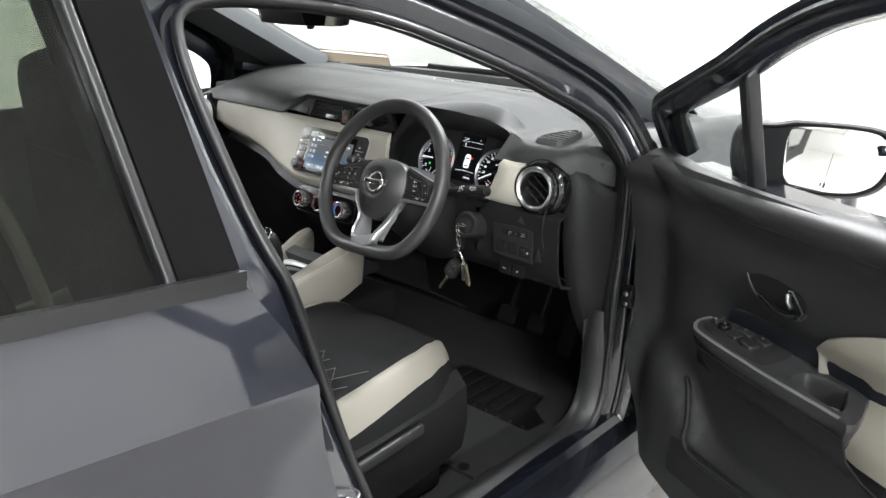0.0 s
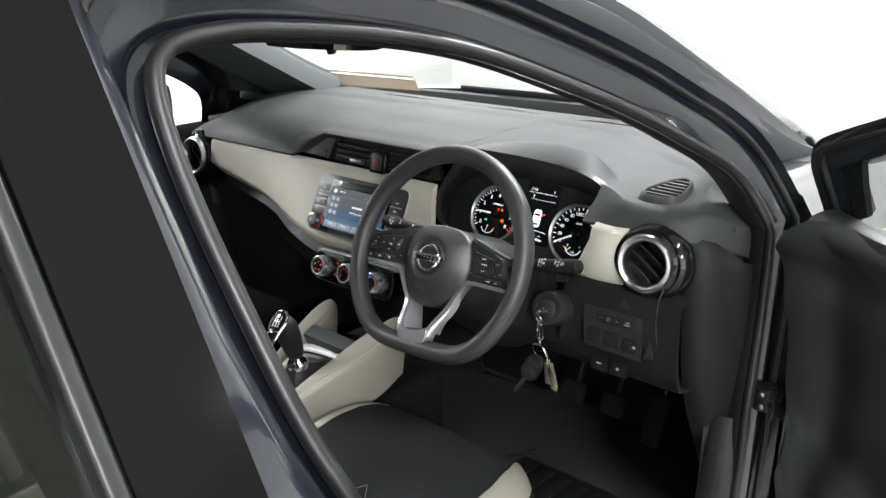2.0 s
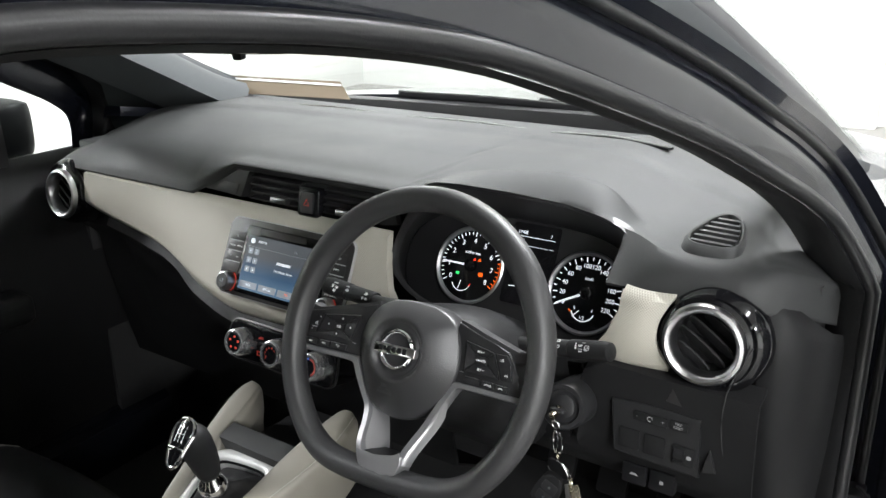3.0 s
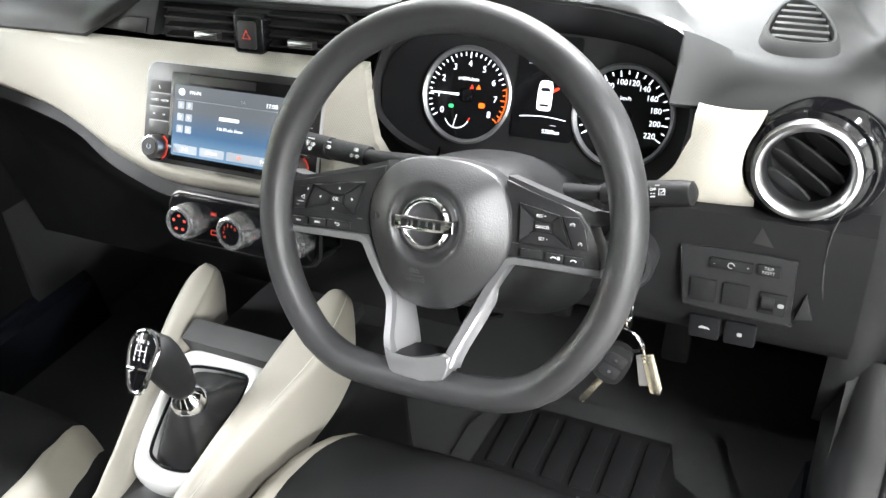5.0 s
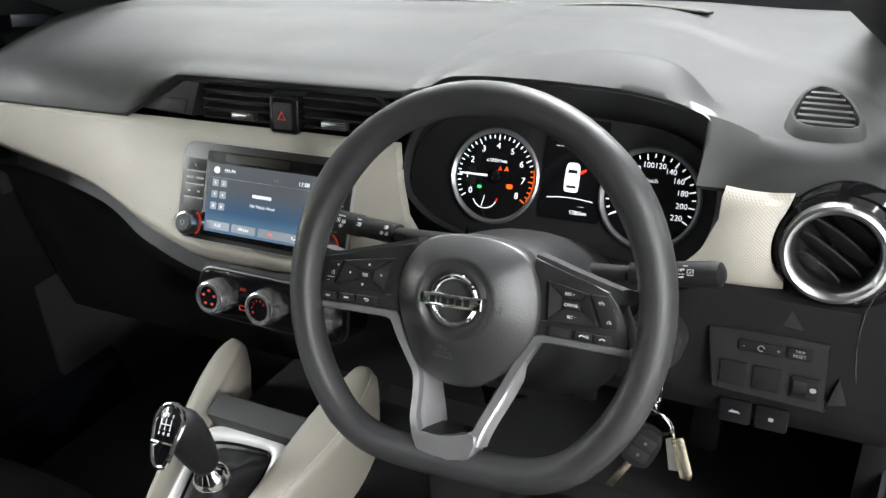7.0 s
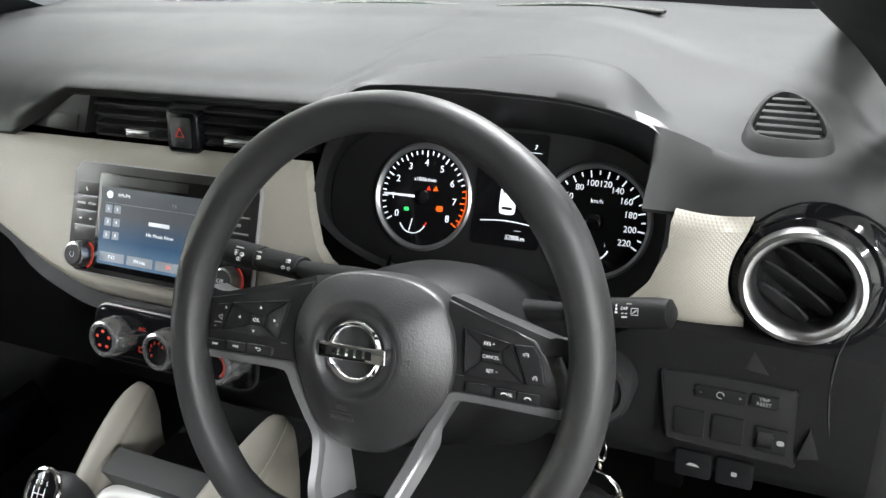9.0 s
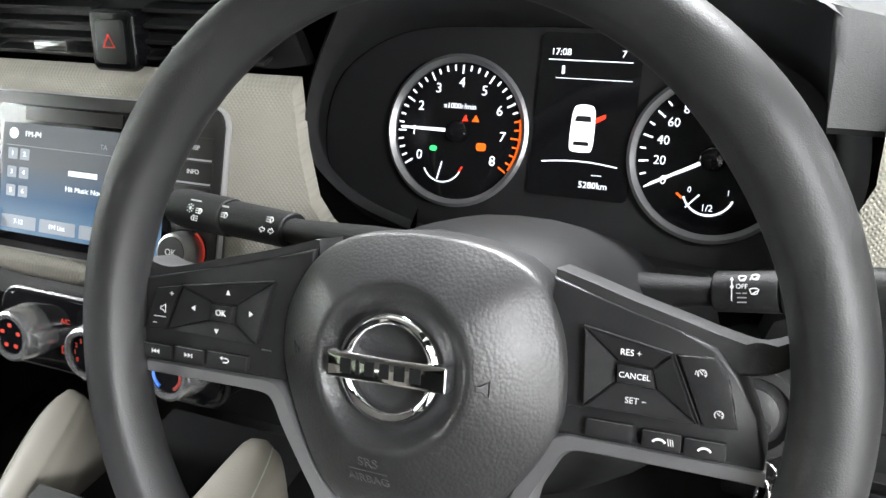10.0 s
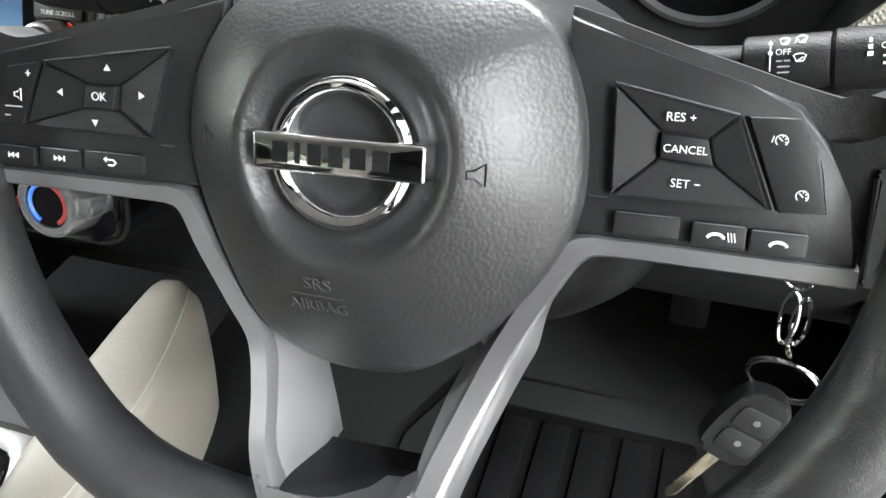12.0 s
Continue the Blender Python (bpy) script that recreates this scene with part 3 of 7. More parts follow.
def wing_mirror(parent, o, right, up, flip=1, inboard=1.0):
    """A door mirror: housing, glass and foot. o is the middle of its glass."""
    m = frame_at(o, right, up)
    out = []
    prof = [(-0.085 * flip, 0.045), (-0.07 * flip, 0.056), (0.0, 0.060), (0.06 * flip, 0.056), (0.085 * flip, 0.04), (0.09 * flip, 0.0), (0.075 * flip, -0.035), (0.045 * flip, -0.054), (0.0, -0.060), (-0.06 * flip, -0.058), (-0.082 * flip, -0.045), (-0.088 * flip, 0.0)]
    sec = spline([(x, y, 0) for x, y in prof], 48, closed=True)
    rows = [[m @ Vector((v.x * s * (inboard if v.x < 0 else 1.0), v.y * s * (1.0 if v.x > -0.05 else 1.0 - 0.15 * (inboard - 1)), z)) for v in sec] for z, s in ((-0.002, 0.97), (0.006, 1.0), (0.006, 1.05), (-0.003, 1.10), (-0.02, 1.13), (-0.05, 1.08), (-0.08, 0.92), (-0.10, 0.68), (-0.108, 0.35))]
    hs = part("housing", loft(rows, closed_u=True, cap=True), MIRROR_CASE, parent, "satin black mirror housing")
    part("mirror_glass", prism([(v.x * 0.955, v.y * 0.955) for v in sec], 0.0045, m @ Matrix.Translation((0, 0, -0.003)), 0.001), MIRROR, hs, "clean mirror glass")
    return hs


wing_mirror(pd, (-0.955, 0.275, 1.03), (-0.97, -0.24, 0), (0.02, 0.03, 1), 1)

# ---- the rear door ----
rd = thing("rear_door", "closed rear car door, dark navy, dusty, with gloss black window post", "car door", (0.86, -1.1, 0.25))
rows = []
for k in range(13):
    f = k / 12
    row = []
    for hz, x in ((0.0, 0.834), (-0.02, 0.842), (-0.07, 0.856), (-0.12, 0.866), (-0.150, 0.8730), (-0.156, 0.8722), (-0.20, 0.859), (-0.27, 0.848), (-0.36, 0.846), (-0.5, 0.856), (-0.65, 0.852), (-0.78, 0.83)):
        yb = -1.75
        z0 = 1.043 + 0.10 * (-0.68 - (-0.68 + (yb + 0.68) * f))
        z = z0 + hz
        yf = lerp([(0.2, -0.40), (0.56, -0.525), (0.714, -0.568), (0.878, -0.60), (0.95, -0.628), (1.044, -0.684)], z - (z0 - 1.043) * 0.98)
        row.append(Vector((x, yf + (yb - yf) * f, z)))
    rows.append(row)
part("door_skin", shell(loft(rows), -0.012), PAINT, rd, angle=13)


def rear_side(y, z, off=0.0):
    return Vector((side_x(z, 0.845 + off), y, z))


def belt(y):
    return 1.043 + 0.10 * (-0.68 - y)


part("belt_trim", sweep([Vector((0.842, y, belt(y) + 0.004)) for y in (-0.682, -0.8, -1.0, -1.3, -1.7)], [(-0.012, -0.008), (0.010, -0.009), (0.013, 0.0), (0.008, 0.012), (-0.012, 0.016)], up=(0, 0, 1)), RUBBER, rd, "satin black waist strip")
rows = [[rear_side(y, z, 0.004) for y in (-0.675, -0.70, -0.755)] for z in (1.035, 1.1, 1.2, 1.3, 1.4, 1.43)]
part("post_cover", shell(loft(rows), -0.012), POST, rd, "gloss black window post cover")
part("window_channel", sweep([rear_side(-0.762 - 0.008 * (z - 1.05), z, 0.004) for z in (1.045, 1.15, 1.25, 1.35, 1.43)], rrect(0.016, 0.022, 0.005), up=(1, 0, 0.5)), RUBBER, rd, "dull rubber window channel")
part("top_frame", sweep([rear_side(y, z, 0.006) for y, z in ((-0.66, 1.425), (-0.9, 1.425), (-1.2, 1.41), (-1.5, 1.36), (-1.72, 1.27), (-1.76, 1.16))], rrect(0.02, 0.05, 0.006), up=(0, 0, 1)), GLOSS_BLACK, rd)
pane = part("window_pane", shell(loft([[rear_side(y, z, -0.008) for y in (-0.762, -1.0, -1.3, -1.74)] for z in (1.03, 1.15, 1.3, 1.425)]), -0.004), TINT_GLASS, rd, "tinted rear window glass")
pane.visible_shadow = False
part("edge_guard", prism([(0, 0), (0.018, -0.004), (0.024, -0.026), (0.006, -0.018)], 0.004, frame_at((0.838, -0.690, 1.050), (0, 1, 0), (0, 0, 1)), 0.001), SATIN, rd, "grey plastic corner cap")
part("lining", block((0.74, -1.7, 0.35), (0.80, -0.68, 1.03), 0.02), BLACK, rd)
part("striker", tube(spline([(0.82, -0.508, 0.655), (0.842, -0.506, 0.655), (0.845, -0.510, 0.650), (0.842, -0.516, 0.646), (0.82, -0.518, 0.646)], 12), 0.0025, 8), SATIN, rd)

# ---- the front door, standing open ----
DOOR_AT, DOOR_TURN = Vector((0.86, 0.275, 0.0)), radians(-24)
DA, DN = Vector((math.cos(DOOR_TURN), math.sin(DOOR_TURN), 0)), Vector((math.sin(DOOR_TURN), -math.cos(DOOR_TURN), 0))


def dp(a, z, n=0.0):
    """A place on the door: a along it from the hinge, z up, n out of its lining."""
    return DOOR_AT + DA * a + DN * n + Vector((0, 0, z))


def door_lean(z):
    return max(0.0, z - 1.03) * 0.45


fd = thing("front_door", "open front car door with black lining and beige panel", "car door", dp(0.4, 0.36))
outline = [(0.045, 1.03), (0.0, 1.0), (-0.022, 0.95), (-0.022, 0.80), (-0.012, 0.66), (0.022, 0.52), (0.10, 0.42), (0.22, 0.385), (0.6, 0.37), (0.98, 0.37), (1.02, 0.42), (1.05, 0.7), (1.06, 1.03)]
mm = Matrix((DA, Vector((0, 0, 1)), DN)).transposed().to_4x4()
mm.translation = dp(0, 0, -0.115)
part("door_shell", prism(outline, 0.10, mm, 0.012, 3), PAINT, fd)


def lining_n(a, z):
    """The relief of the door lining."""
    n = 0.0
    n += 0.030 * math.exp(-((z - 1.02) / 0.035) ** 2)
    n += 0.012 * math.exp(-((z - 0.93) / 0.05) ** 2) * (0.5 + 0.5 * math.tanh((0.25 - a) / 0.06))
    n += 0.045 / (1 + math.exp((z - 0.60 + 0.08 * math.tanh((a - 0.22) / 0.05)) / 0.012))
    n -= 0.02 * math.exp(-((a - 0.06) / 0.05) ** 2)
    n -= 0.040 * math.exp(-((z - 0.795) / 0.048) ** 2) * (0.5 + 0.5 * math.tanh((a - 0.23) / 0.03))
    return n


rows = []
for i in range(49):
    a = -0.04 + 1.07 * i / 48
    zlo = lerp([(-0.04, 0.74), (0.0, 0.62), (0.05, 0.52), (0.11, 0.435), (0.24, 0.40), (1.03, 0.39)], a)
    zhi = lerp([(-0.04, 1.00), (-0.015, 1.030), (0.010, 1.045)], a)
    col = []
    for j in range(41):
        z = zlo + (zhi - zlo) * j / 40
        shift = 0.040 * max(0.0, 1 - (a + 0.04) / 0.16) * lerp([(0.52, 1.0), (0.66, 1.0), (0.90, 0.72), (1.0, 0.15), (1.03, 0.0)], z)
        col.append(dp(a + shift, z, lining_n(a, z)))
    rows.append(col)
part("lining", shell(loft(rows), -0.012), LINING, fd, "black moulded door lining")
sec = [(v.x, v.y) for v in spline([(x, y, 0) for x, y in ((-0.035, -0.035), (0.012, -0.036), (0.027, -0.020), (0.026, -0.002), (0.008, 0.010), (-0.02, 0.012), (-0.036, 0.0))], 28, closed=True)]
part("top_roll", sweep(spline([dp(a, z, n) for a, z, n in ((0.005, 1.046, -0.010), (0.05, 1.043, -0.002), (0.15, 1.038, 0.012), (0.3, 1.035, 0.022), (0.6, 1.045, 0.026), (1.0, 1.055, 0.028))], 24), sec, up=(0, 0, 1)), LINING, fd, "black padded door top", angle=60)

# beige panel beside the armrest
rows = []
for i in range(17):
    a = 0.455 + 0.5 * i / 16
    zt, zb = lerp([(0.455, 0.826), (0.49, 0.858), (0.537, 0.884), (0.597, 0.910), (0.7, 0.925), (0.96, 0.92)], a), lerp([(0.455, 0.812), (0.470, 0.740), (0.496, 0.710), (0.531, 0.694), (0.577, 0.683), (0.643, 0.680), (0.96, 0.68)], a)
    rows.append([dp(a, zb + (zt - zb) * j / 10, lining_n(a, zb + (zt - zb) * j / 10) + 0.0155 + 0.010 * ease((zb + (zt - zb) * j / 10 - 0.790) / 0.070) + lerp([(0.455, 0.003), (0.60, 0.006), (0.80, 0.028), (0.96, 0.03)], a) * math.sin(math.pi * j / 10) ** 0.6) for j in range(11)])
part("door_insert", shell(loft(rows), -0.01), BEIGE_SOFT, fd, "smooth beige door insert")

# armrest with switches and pull cup
def spline2(pts, n=32):
    return [(v.x, v.y) for v in spline([(x, y, 0) for x, y in pts], n)]


def arm_m(a, z, n, turn=0.0):
    """A face that looks up on the armrest, x along it."""
    mt = Matrix((DA, DN, Vector((0, 0, 1)))).transposed().to_4x4()
    mt.translation = dp(a, z, n)
    return mt @ Matrix.Rotation(radians(turn), 4, "X")


arm_out = [(0.222, 0.030), (0.238, 0.058), (0.269, 0.072), (0.35, 0.078), (0.45, 0.082), (0.54, 0.080), (0.585, 0.080), (0.608, 0.084), (0.600, 0.052), (0.570, 0.006), (0.547, -0.012), (0.40, -0.028), (0.25, -0.016), (0.222, 0.005)]
arm_out = [(v.x, v.y) for v in spline([(x, y, 0) for x, y in arm_out], 56, closed=True)]
mid = Vector((0.512, 0.032))
arm = part("armrest", prism([tuple(mid + (Vector(v) - mid) * 0.80) for v in arm_out], 0.006, arm_m(0, 0.728, 0.0), 0.002, 2), BLACK, fd, "black armrest")
cup0 = [(v.x, v.y) for v in spline([(x, y, 0) for x, y in ((0.464, 0.050), (0.458, 0.022), (0.468, 0.007), (0.522, -0.001), (0.536, 0.008), (0.568, 0.050), (0.562, 0.063), (0.50, 0.060))], 36, closed=True)]


def ring(poly, n=60):
    """The outline met by rays that leave the middle of the pull cup."""
    c = Vector((0.512, 0.032))
    out = []
    for i in range(n):
        d = Vector((math.cos(2 * math.pi * i / n), math.sin(2 * math.pi * i / n)))
        best = 0.0
        for k in range(len(poly)):
            a, b = Vector(poly[k]) - c, Vector(poly[(k + 1) % len(poly)]) - c
            e = b - a
            den = d.x * e.y - d.y * e.x
            if abs(den) > 1e-12:
                s, u = (a.x * e.y - a.y * e.x) / den, (a.x * d.y - a.y * d.x) / den
                if s > 0 and -1e-6 <= u <= 1 + 1e-6:
                    best = max(best, s)
        out.append(c + d * best)
    return out


ro, rc = ring(arm_out), ring(cup0)
rows = [[arm_m(0, 0, 0) @ Vector((v.x, v.y, z)) for v in src] for src, z in (([mid + (v - mid) * 0.80 for v in ro], 0.733), ([mid + (v - mid) * 0.97 for v in ro], 0.766), (ro, 0.775), (ro, 0.783), ([mid + (v - mid) * 0.985 for v in ro], 0.7868), ([mid + (v - mid) * 1.06 for v in rc], 0.7868), (rc, 0.7850), ([mid + (v - mid) * 0.96 for v in rc], 0.777), ([mid + (v - mid) * 0.86 for v in rc], 0.735))]
ARM_TOP = material("armrest_satin", (0.030, 0.030, 0.031), 0.36, grain=0.15, grain_scale=1100, vary=0.12, vary_scale=30)
part("top_panel", loft(rows, closed_u=True), ARM_TOP, arm, "satin black armrest top", angle=40)
part("cup_floor", prism([tuple(mid + (v - mid) * 0.88) for v in rc], 0.001, arm_m(0, 0.7355, 0)), SATIN_BLACK, arm, "dark pull cup")
part("trim_edge", sweep([arm_m(0, 0.786, 0) @ Vector((x, y, 0)) for x, y in spline2([(0.226, 0.006), (0.226, 0.032), (0.241, 0.056), (0.270, 0.0695), (0.35, 0.0755), (0.45, 0.0795), (0.54, 0.0775), (0.585, 0.0775)])], rrect(0.007, 0.004, 0.0018), up=(0, 0, 1)), SILVER, arm, "satin grey edge strip")
und = [[dp(a, 0.760, n), dp(a + 0.01, 0.745 - 0.03 * t, n - 0.004), dp(a + 0.02, 0.72 - 0.05 * t, 0.05), dp(a + 0.03, 0.69 - 0.06 * t, 0.012)] for a, n, t in ((0.23, 0.045, 0), (0.27, 0.07, 0.1), (0.35, 0.077, 0.2), (0.45, 0.081, 0.35), (0.54, 0.079, 0.5), (0.60, 0.082, 0.6))]
part("arm_underside", shell(loft(und), 0.003), BLACK, arm)
part("switch_panel", prism([(v.x, v.y) for v in spline([(x, y, 0) for x, y in ((0.236, 0.006), (0.240, 0.032), (0.262, 0.052), (0.33, 0.062), (0.405, 0.064), (0.418, 0.050), (0.405, -0.012), (0.385, -0.018), (0.26, -0.010))], 40, closed=True)], 0.0022, arm_m(0, 0.7862, 0), 0.001), FASCIA, arm, "dark grey switch panel")
for sa, sn, w, h, tip in ((0.252, 0.020, 0.014, 0.012, 0), (0.247, 0.003, 0.014, 0.010, 0), (0.312, 0.030, 0.026, 0.022, 6), (0.316, 0.006, 0.026, 0.018, 6), (0.350, 0.032, 0.030, 0.026, 8), (0.352, 0.004, 0.030, 0.020, 8)):
    part("window_switch", prism(rrect(w, h, min(w, h) * 0.28, 4, 0, 0), 0.009, at(arm_m(0, 0.7875, 0), sa, sn, 0) @ Matrix.Rotation(radians(tip), 4, "Y"), 0.003, 3), SATIN_BLACK, arm)
part("mirror_switch", lathe([(0.0120, 0.0), (0.0120, 0.005), (0.0105, 0.008), (0.0085, 0.0085), (0.0080, 0.0075)], at(arm_m(0, 0.788, 0), 0.276, 0.020), 28), GLOSS_BLACK, arm, "round mirror switch")
for sa, sn in ((0.252, 0.020), (0.276, 0.020), (0.352, 0.004), (0.312, 0.006)):
    part("switch_mark", prism(rrect(0.005, 0.0016, 0.0006, 2, sa, sn), 0.0004, arm_m(0, 0.7975, 0)), WHITE_PRINT, arm)
# inner handle: a dark recess, a gloss bar along its foot and a small chrome lever
cup = spline([dp(0.305, 0.904, 0.013), dp(0.320, 0.886, 0.015), dp(0.340, 0.874, 0.017), dp(0.38, 0.867, 0.019), dp(0.430, 0.868, 0.021), dp(0.447, 0.882, 0.019)], 24)
hd = part("handle_cup", tube(cup, 0.0028, 8), SATIN_BLACK, fd, "dark handle recess")
part("cup_back", prism([(v.x, v.y) for v in spline([(x, y, 0) for x, y in ((0.312, 0.902), (0.340, 0.878), (0.38, 0.871), (0.43, 0.873), (0.440, 0.886), (0.42, 0.908), (0.35, 0.914))], 28, closed=True)], 0.002, Matrix.Translation(dp(0, 0, 0.0125)) @ Matrix((DA, Vector((0, 0, 1)), DN)).transposed().to_4x4()), MIRROR_CASE, hd)
part("inner_handle", sweep(spline([dp(0.345, 0.877, 0.017), dp(0.380, 0.871, 0.025), dp(0.415, 0.870, 0.030), dp(0.440, 0.879, 0.029)], 18), rrect(0.006, 0.009, 0.0025), up=(0, 0, 1)), GLOSS_BLACK, hd, "gloss handle bar")
part("handle_rim", tube([dp(0.405, 0.908, 0.019), dp(0.414, 0.911, 0.021), dp(0.447, 0.886, 0.028), dp(0.441, 0.875, 0.029), dp(0.400, 0.870, 0.027), dp(0.350, 0.876, 0.019)], 0.0016, 6), SATIN, hd, "thin chrome edge")
part("handle_lever", sweep([dp(0.407, 0.904, 0.021), dp(0.413, 0.893, 0.025), dp(0.424, 0.886, 0.027)], rrect(0.006, 0.009, 0.002), up=DN), SATIN, hd, "satin chrome lever")

# storage bin lip
part("bin_lip", tube(spline([dp(0.152, 0.66, 0.012), dp(0.205, 0.645, 0.026), dp(0.238, 0.59, 0.046), dp(0.250, 0.545, 0.058), (dp(0.31, 0.53, 0.060)), dp(0.6, 0.54, 0.055), dp(0.95, 0.53, 0.05)], 40), 0.006, 8), BLACK, fd)
part("bin_front", shell(loft([[dp(a, z, n) for a in (0.21, 0.3, 0.6, 0.97)] for z, n in ((0.54, 0.058), (0.47, 0.062), (0.40, 0.03))]), -0.006), BLACK, fd)

# window frame, division post and glass
def dw(a, z, n=0.0):
    return dp(a, z, -0.055 + n + door_lean(z)) + Vector((-0.030, 0.055, 0)) * (1 - ease(a / 0.25))


top = [(0.040, 1.04), (0.034, 1.09), (0.032, 1.120), (0.040, 1.138), (0.062, 1.152), (0.10, 1.172), (0.25, 1.247), (0.37, 1.31), (0.48, 1.355), (0.6, 1.385), (0.75, 1.405), (0.92, 1.41), (1.02, 1.39), (1.05, 1.29), (1.06, 1.05)]
path = spline([dw(a, z) for a, z in top], 60)
part("window_frame", sweep(path, [(-0.026, -0.028), (-0.004, -0.03), (0.004, -0.022), (0.026, -0.018), (0.03, 0.0), (0.024, 0.018), (0.0, 0.03), (-0.022, 0.03), (-0.03, 0.01)], up=DN), JAMB, fd, "dark painted window frame")
part("frame_seal", tube([p + DN * 0.030 + Vector((0, 0, 0.004)) for p in path], 0.006, 8), RUBBER, fd)
part("division_post", sweep([dw(0.232, 1.03), dw(0.256, 1.14), dw(0.284, 1.265)], rrect(0.022, 0.03, 0.005), up=DN), RUBBER, fd, "black window division post")
part("corner_cover", shell(loft([[dw(0.035, 1.03, 0.015), dw(0.08, 1.05, 0.02)], [dw(0.035, 1.10, 0.015), dw(0.082, 1.10, 0.018)], [dw(0.05, 1.15, 0.013), dw(0.085, 1.145, 0.015)]]), -0.01), BLACK, fd)
pane = part("quarter_pane", shell(loft([[dw(0.05, 1.03), dw(0.232, 1.03)], [dw(0.06, 1.14), dw(0.284, 1.262)]]), 0.004), GLASS, fd)
pane.visible_shadow = False
MIR = dp(0.262, 1.072, -0.20)
mn = (DA * 0.62 + DN * 0.78 + Vector((0, 0, 0.205))).normalized()
mr = Vector((0, 0, 1)).cross(mn).normalized()
mirror_body = wing_mirror(fd, MIR, mr, mn.cross(mr), 1, 1.85)
part("mirror_foot", sweep([dp(0.11, 1.015, -0.10), MIR - mr * 0.135 - mn * 0.05 - Vector((0, 0, 0.060)), MIR - mr * 0.10 - mn * 0.06 - Vector((0, 0, 0.045))], rrect(0.05, 0.03, 0.01), up=(0, 0, 1)), GLOSS_BLACK, mirror_body)

# ---- seats ----
def seat(cx, label, side):
    s = thing("front_seat", label, "car seat", (cx, -0.25, 0.27), group="front seats")
    # cushion: rows from back to front
    rows = []
    NC, NU = 29, 33
    for i in range(NC):
        f = i / (NC - 1)
        y = -0.50 + 0.56 * f
        hw = lerp([(0, 0.225), (0.5, 0.238), (0.78, 0.238), (0.9, 0.220), (0.96, 0.200), (1, 0.178)], f)
        zt = lerp([(0, 0.555), (0.4, 0.575), (0.75, 0.608), (0.86, 0.614), (0.93, 0.608), (0.97, 0.598), (1, 0.578)], f)
        row = []
        for j in range(NU):
            u = -1 + 2 * j / (NU - 1)
            bol = 0.026 * math.exp(-((abs(u) - 0.80) / 0.15) ** 2) * lerp([(0, 1.0), (0.7, 0.6), (1, 0.0)], f)
            edge = -0.055 * (max(0.0, abs(u) - 0.72) / 0.28) ** 2
            row.append(Vector((cx + hw * u, y + 0.014 * (1 - u * u) * f ** 3, zt + bol + edge)))
        rows.append([Vector((row[0].x, row[0].y, 0.42))] + row + [Vector((row[-1].x, row[-1].y, 0.42))])
    rows.append([Vector((v.x, v.y + 0.006, v.z - 0.05 if v.z > 0.5 else v.z)) for v in rows[-1]])
    rows.append([Vector((v.x, v.y + 0.002, 0.42)) for v in rows[-1]])
    cu = part("cushion", loft(rows, cap=False), FABRIC, s, "black fabric cushion", angle=60)
    # pale bolster bands along both sides, narrowing to the front
    for k in (-1, 1):
        rr = []
        for i in range(NC):
            f = i / (NC - 1)
            src = rows[i]
            j0, j1 = (1.15 + 0.9 * f, 5.6 - 0.6 * f)
            band = []
            for q in range(7):
                jj = j0 + (j1 - j0) * q / 6
                jj = jj if k < 0 else NU + 1 - jj
                a = int(jj)
                band.append(src[a] + (src[a + 1] - src[a]) * (jj - a) + Vector((0, 0, 0.0035 if 0 < q < 6 else 0.0002)))
            rr.append(band)
        part("bolster", loft(rr), BEIGE_SOFT, cu, "beige leatherette bolster", angle=60)
    # quilted middle: stitched diamonds
    for a in range(9):
        for dirn in (-1, 1):
            pts = []
            for q in range(9):
                f = q / 8
                uu = -0.62 + 1.24 * f
                yy = -0.46 + a * 0.06 + dirn * (f - 0.5) * 0.36
                if -0.46 < yy < -0.15:
                    ff = (yy + 0.50) / 0.56
                    zt = lerp([(0, 0.555), (0.4, 0.575), (0.75, 0.615)], ff)
                    pts.append(Vector((cx + 0.225 * uu, yy, zt + 0.001)))
            if len(pts) > 2:
                part("stitching", tube(pts, 0.0007, 5), STITCH, cu)
    part("seat_base", block((cx - 0.21, -0.46, 0.27), (cx + 0.21, 0.0, 0.45), 0.03, 3), BLACK, s)
    ks = side
    part("side_cover", shell(loft([[Vector((cx + ks * x, y, z)) for y, z in ((-0.55, zz + 0.02), (-0.3, zz), (-0.05, zz + 0.015), (0.03, zz + 0.03))] for x, zz in ((0.215, 0.53), (0.245, 0.50), (0.25, 0.42), (0.235, 0.34))]), 0.012), BLACK, s, "black plastic side cover")
    part("adjuster_lever", sweep([Vector((cx + ks * 0.262, -0.36, 0.485)), Vector((cx + ks * 0.266, -0.25, 0.495)), Vector((cx + ks * 0.262, -0.13, 0.50))], rrect(0.016, 0.028, 0.007), up=(0, 0, 1)), SATIN_BLACK, s)
    rows = []
    for i in range(13):
        f = i / 12
        z, y = 0.55 + 0.57 * f, -0.50 - 0.14 * f
        hw = lerp([(0, 0.21), (0.3, 0.235), (0.7, 0.235), (1, 0.17)], f)
        d = lerp([(0, 0.10), (0.8, 0.085), (1, 0.05)], f)
        sec = []
        for j in range(24):
            a = 2 * math.pi * j / 24
            c, sn = math.cos(a), math.sin(a)
            sec.append(Vector((cx + hw * math.copysign(abs(c) ** 0.5, c), y + d / 2 * math.copysign(abs(sn) ** 0.6, sn), z)))
        rows.append(sec)
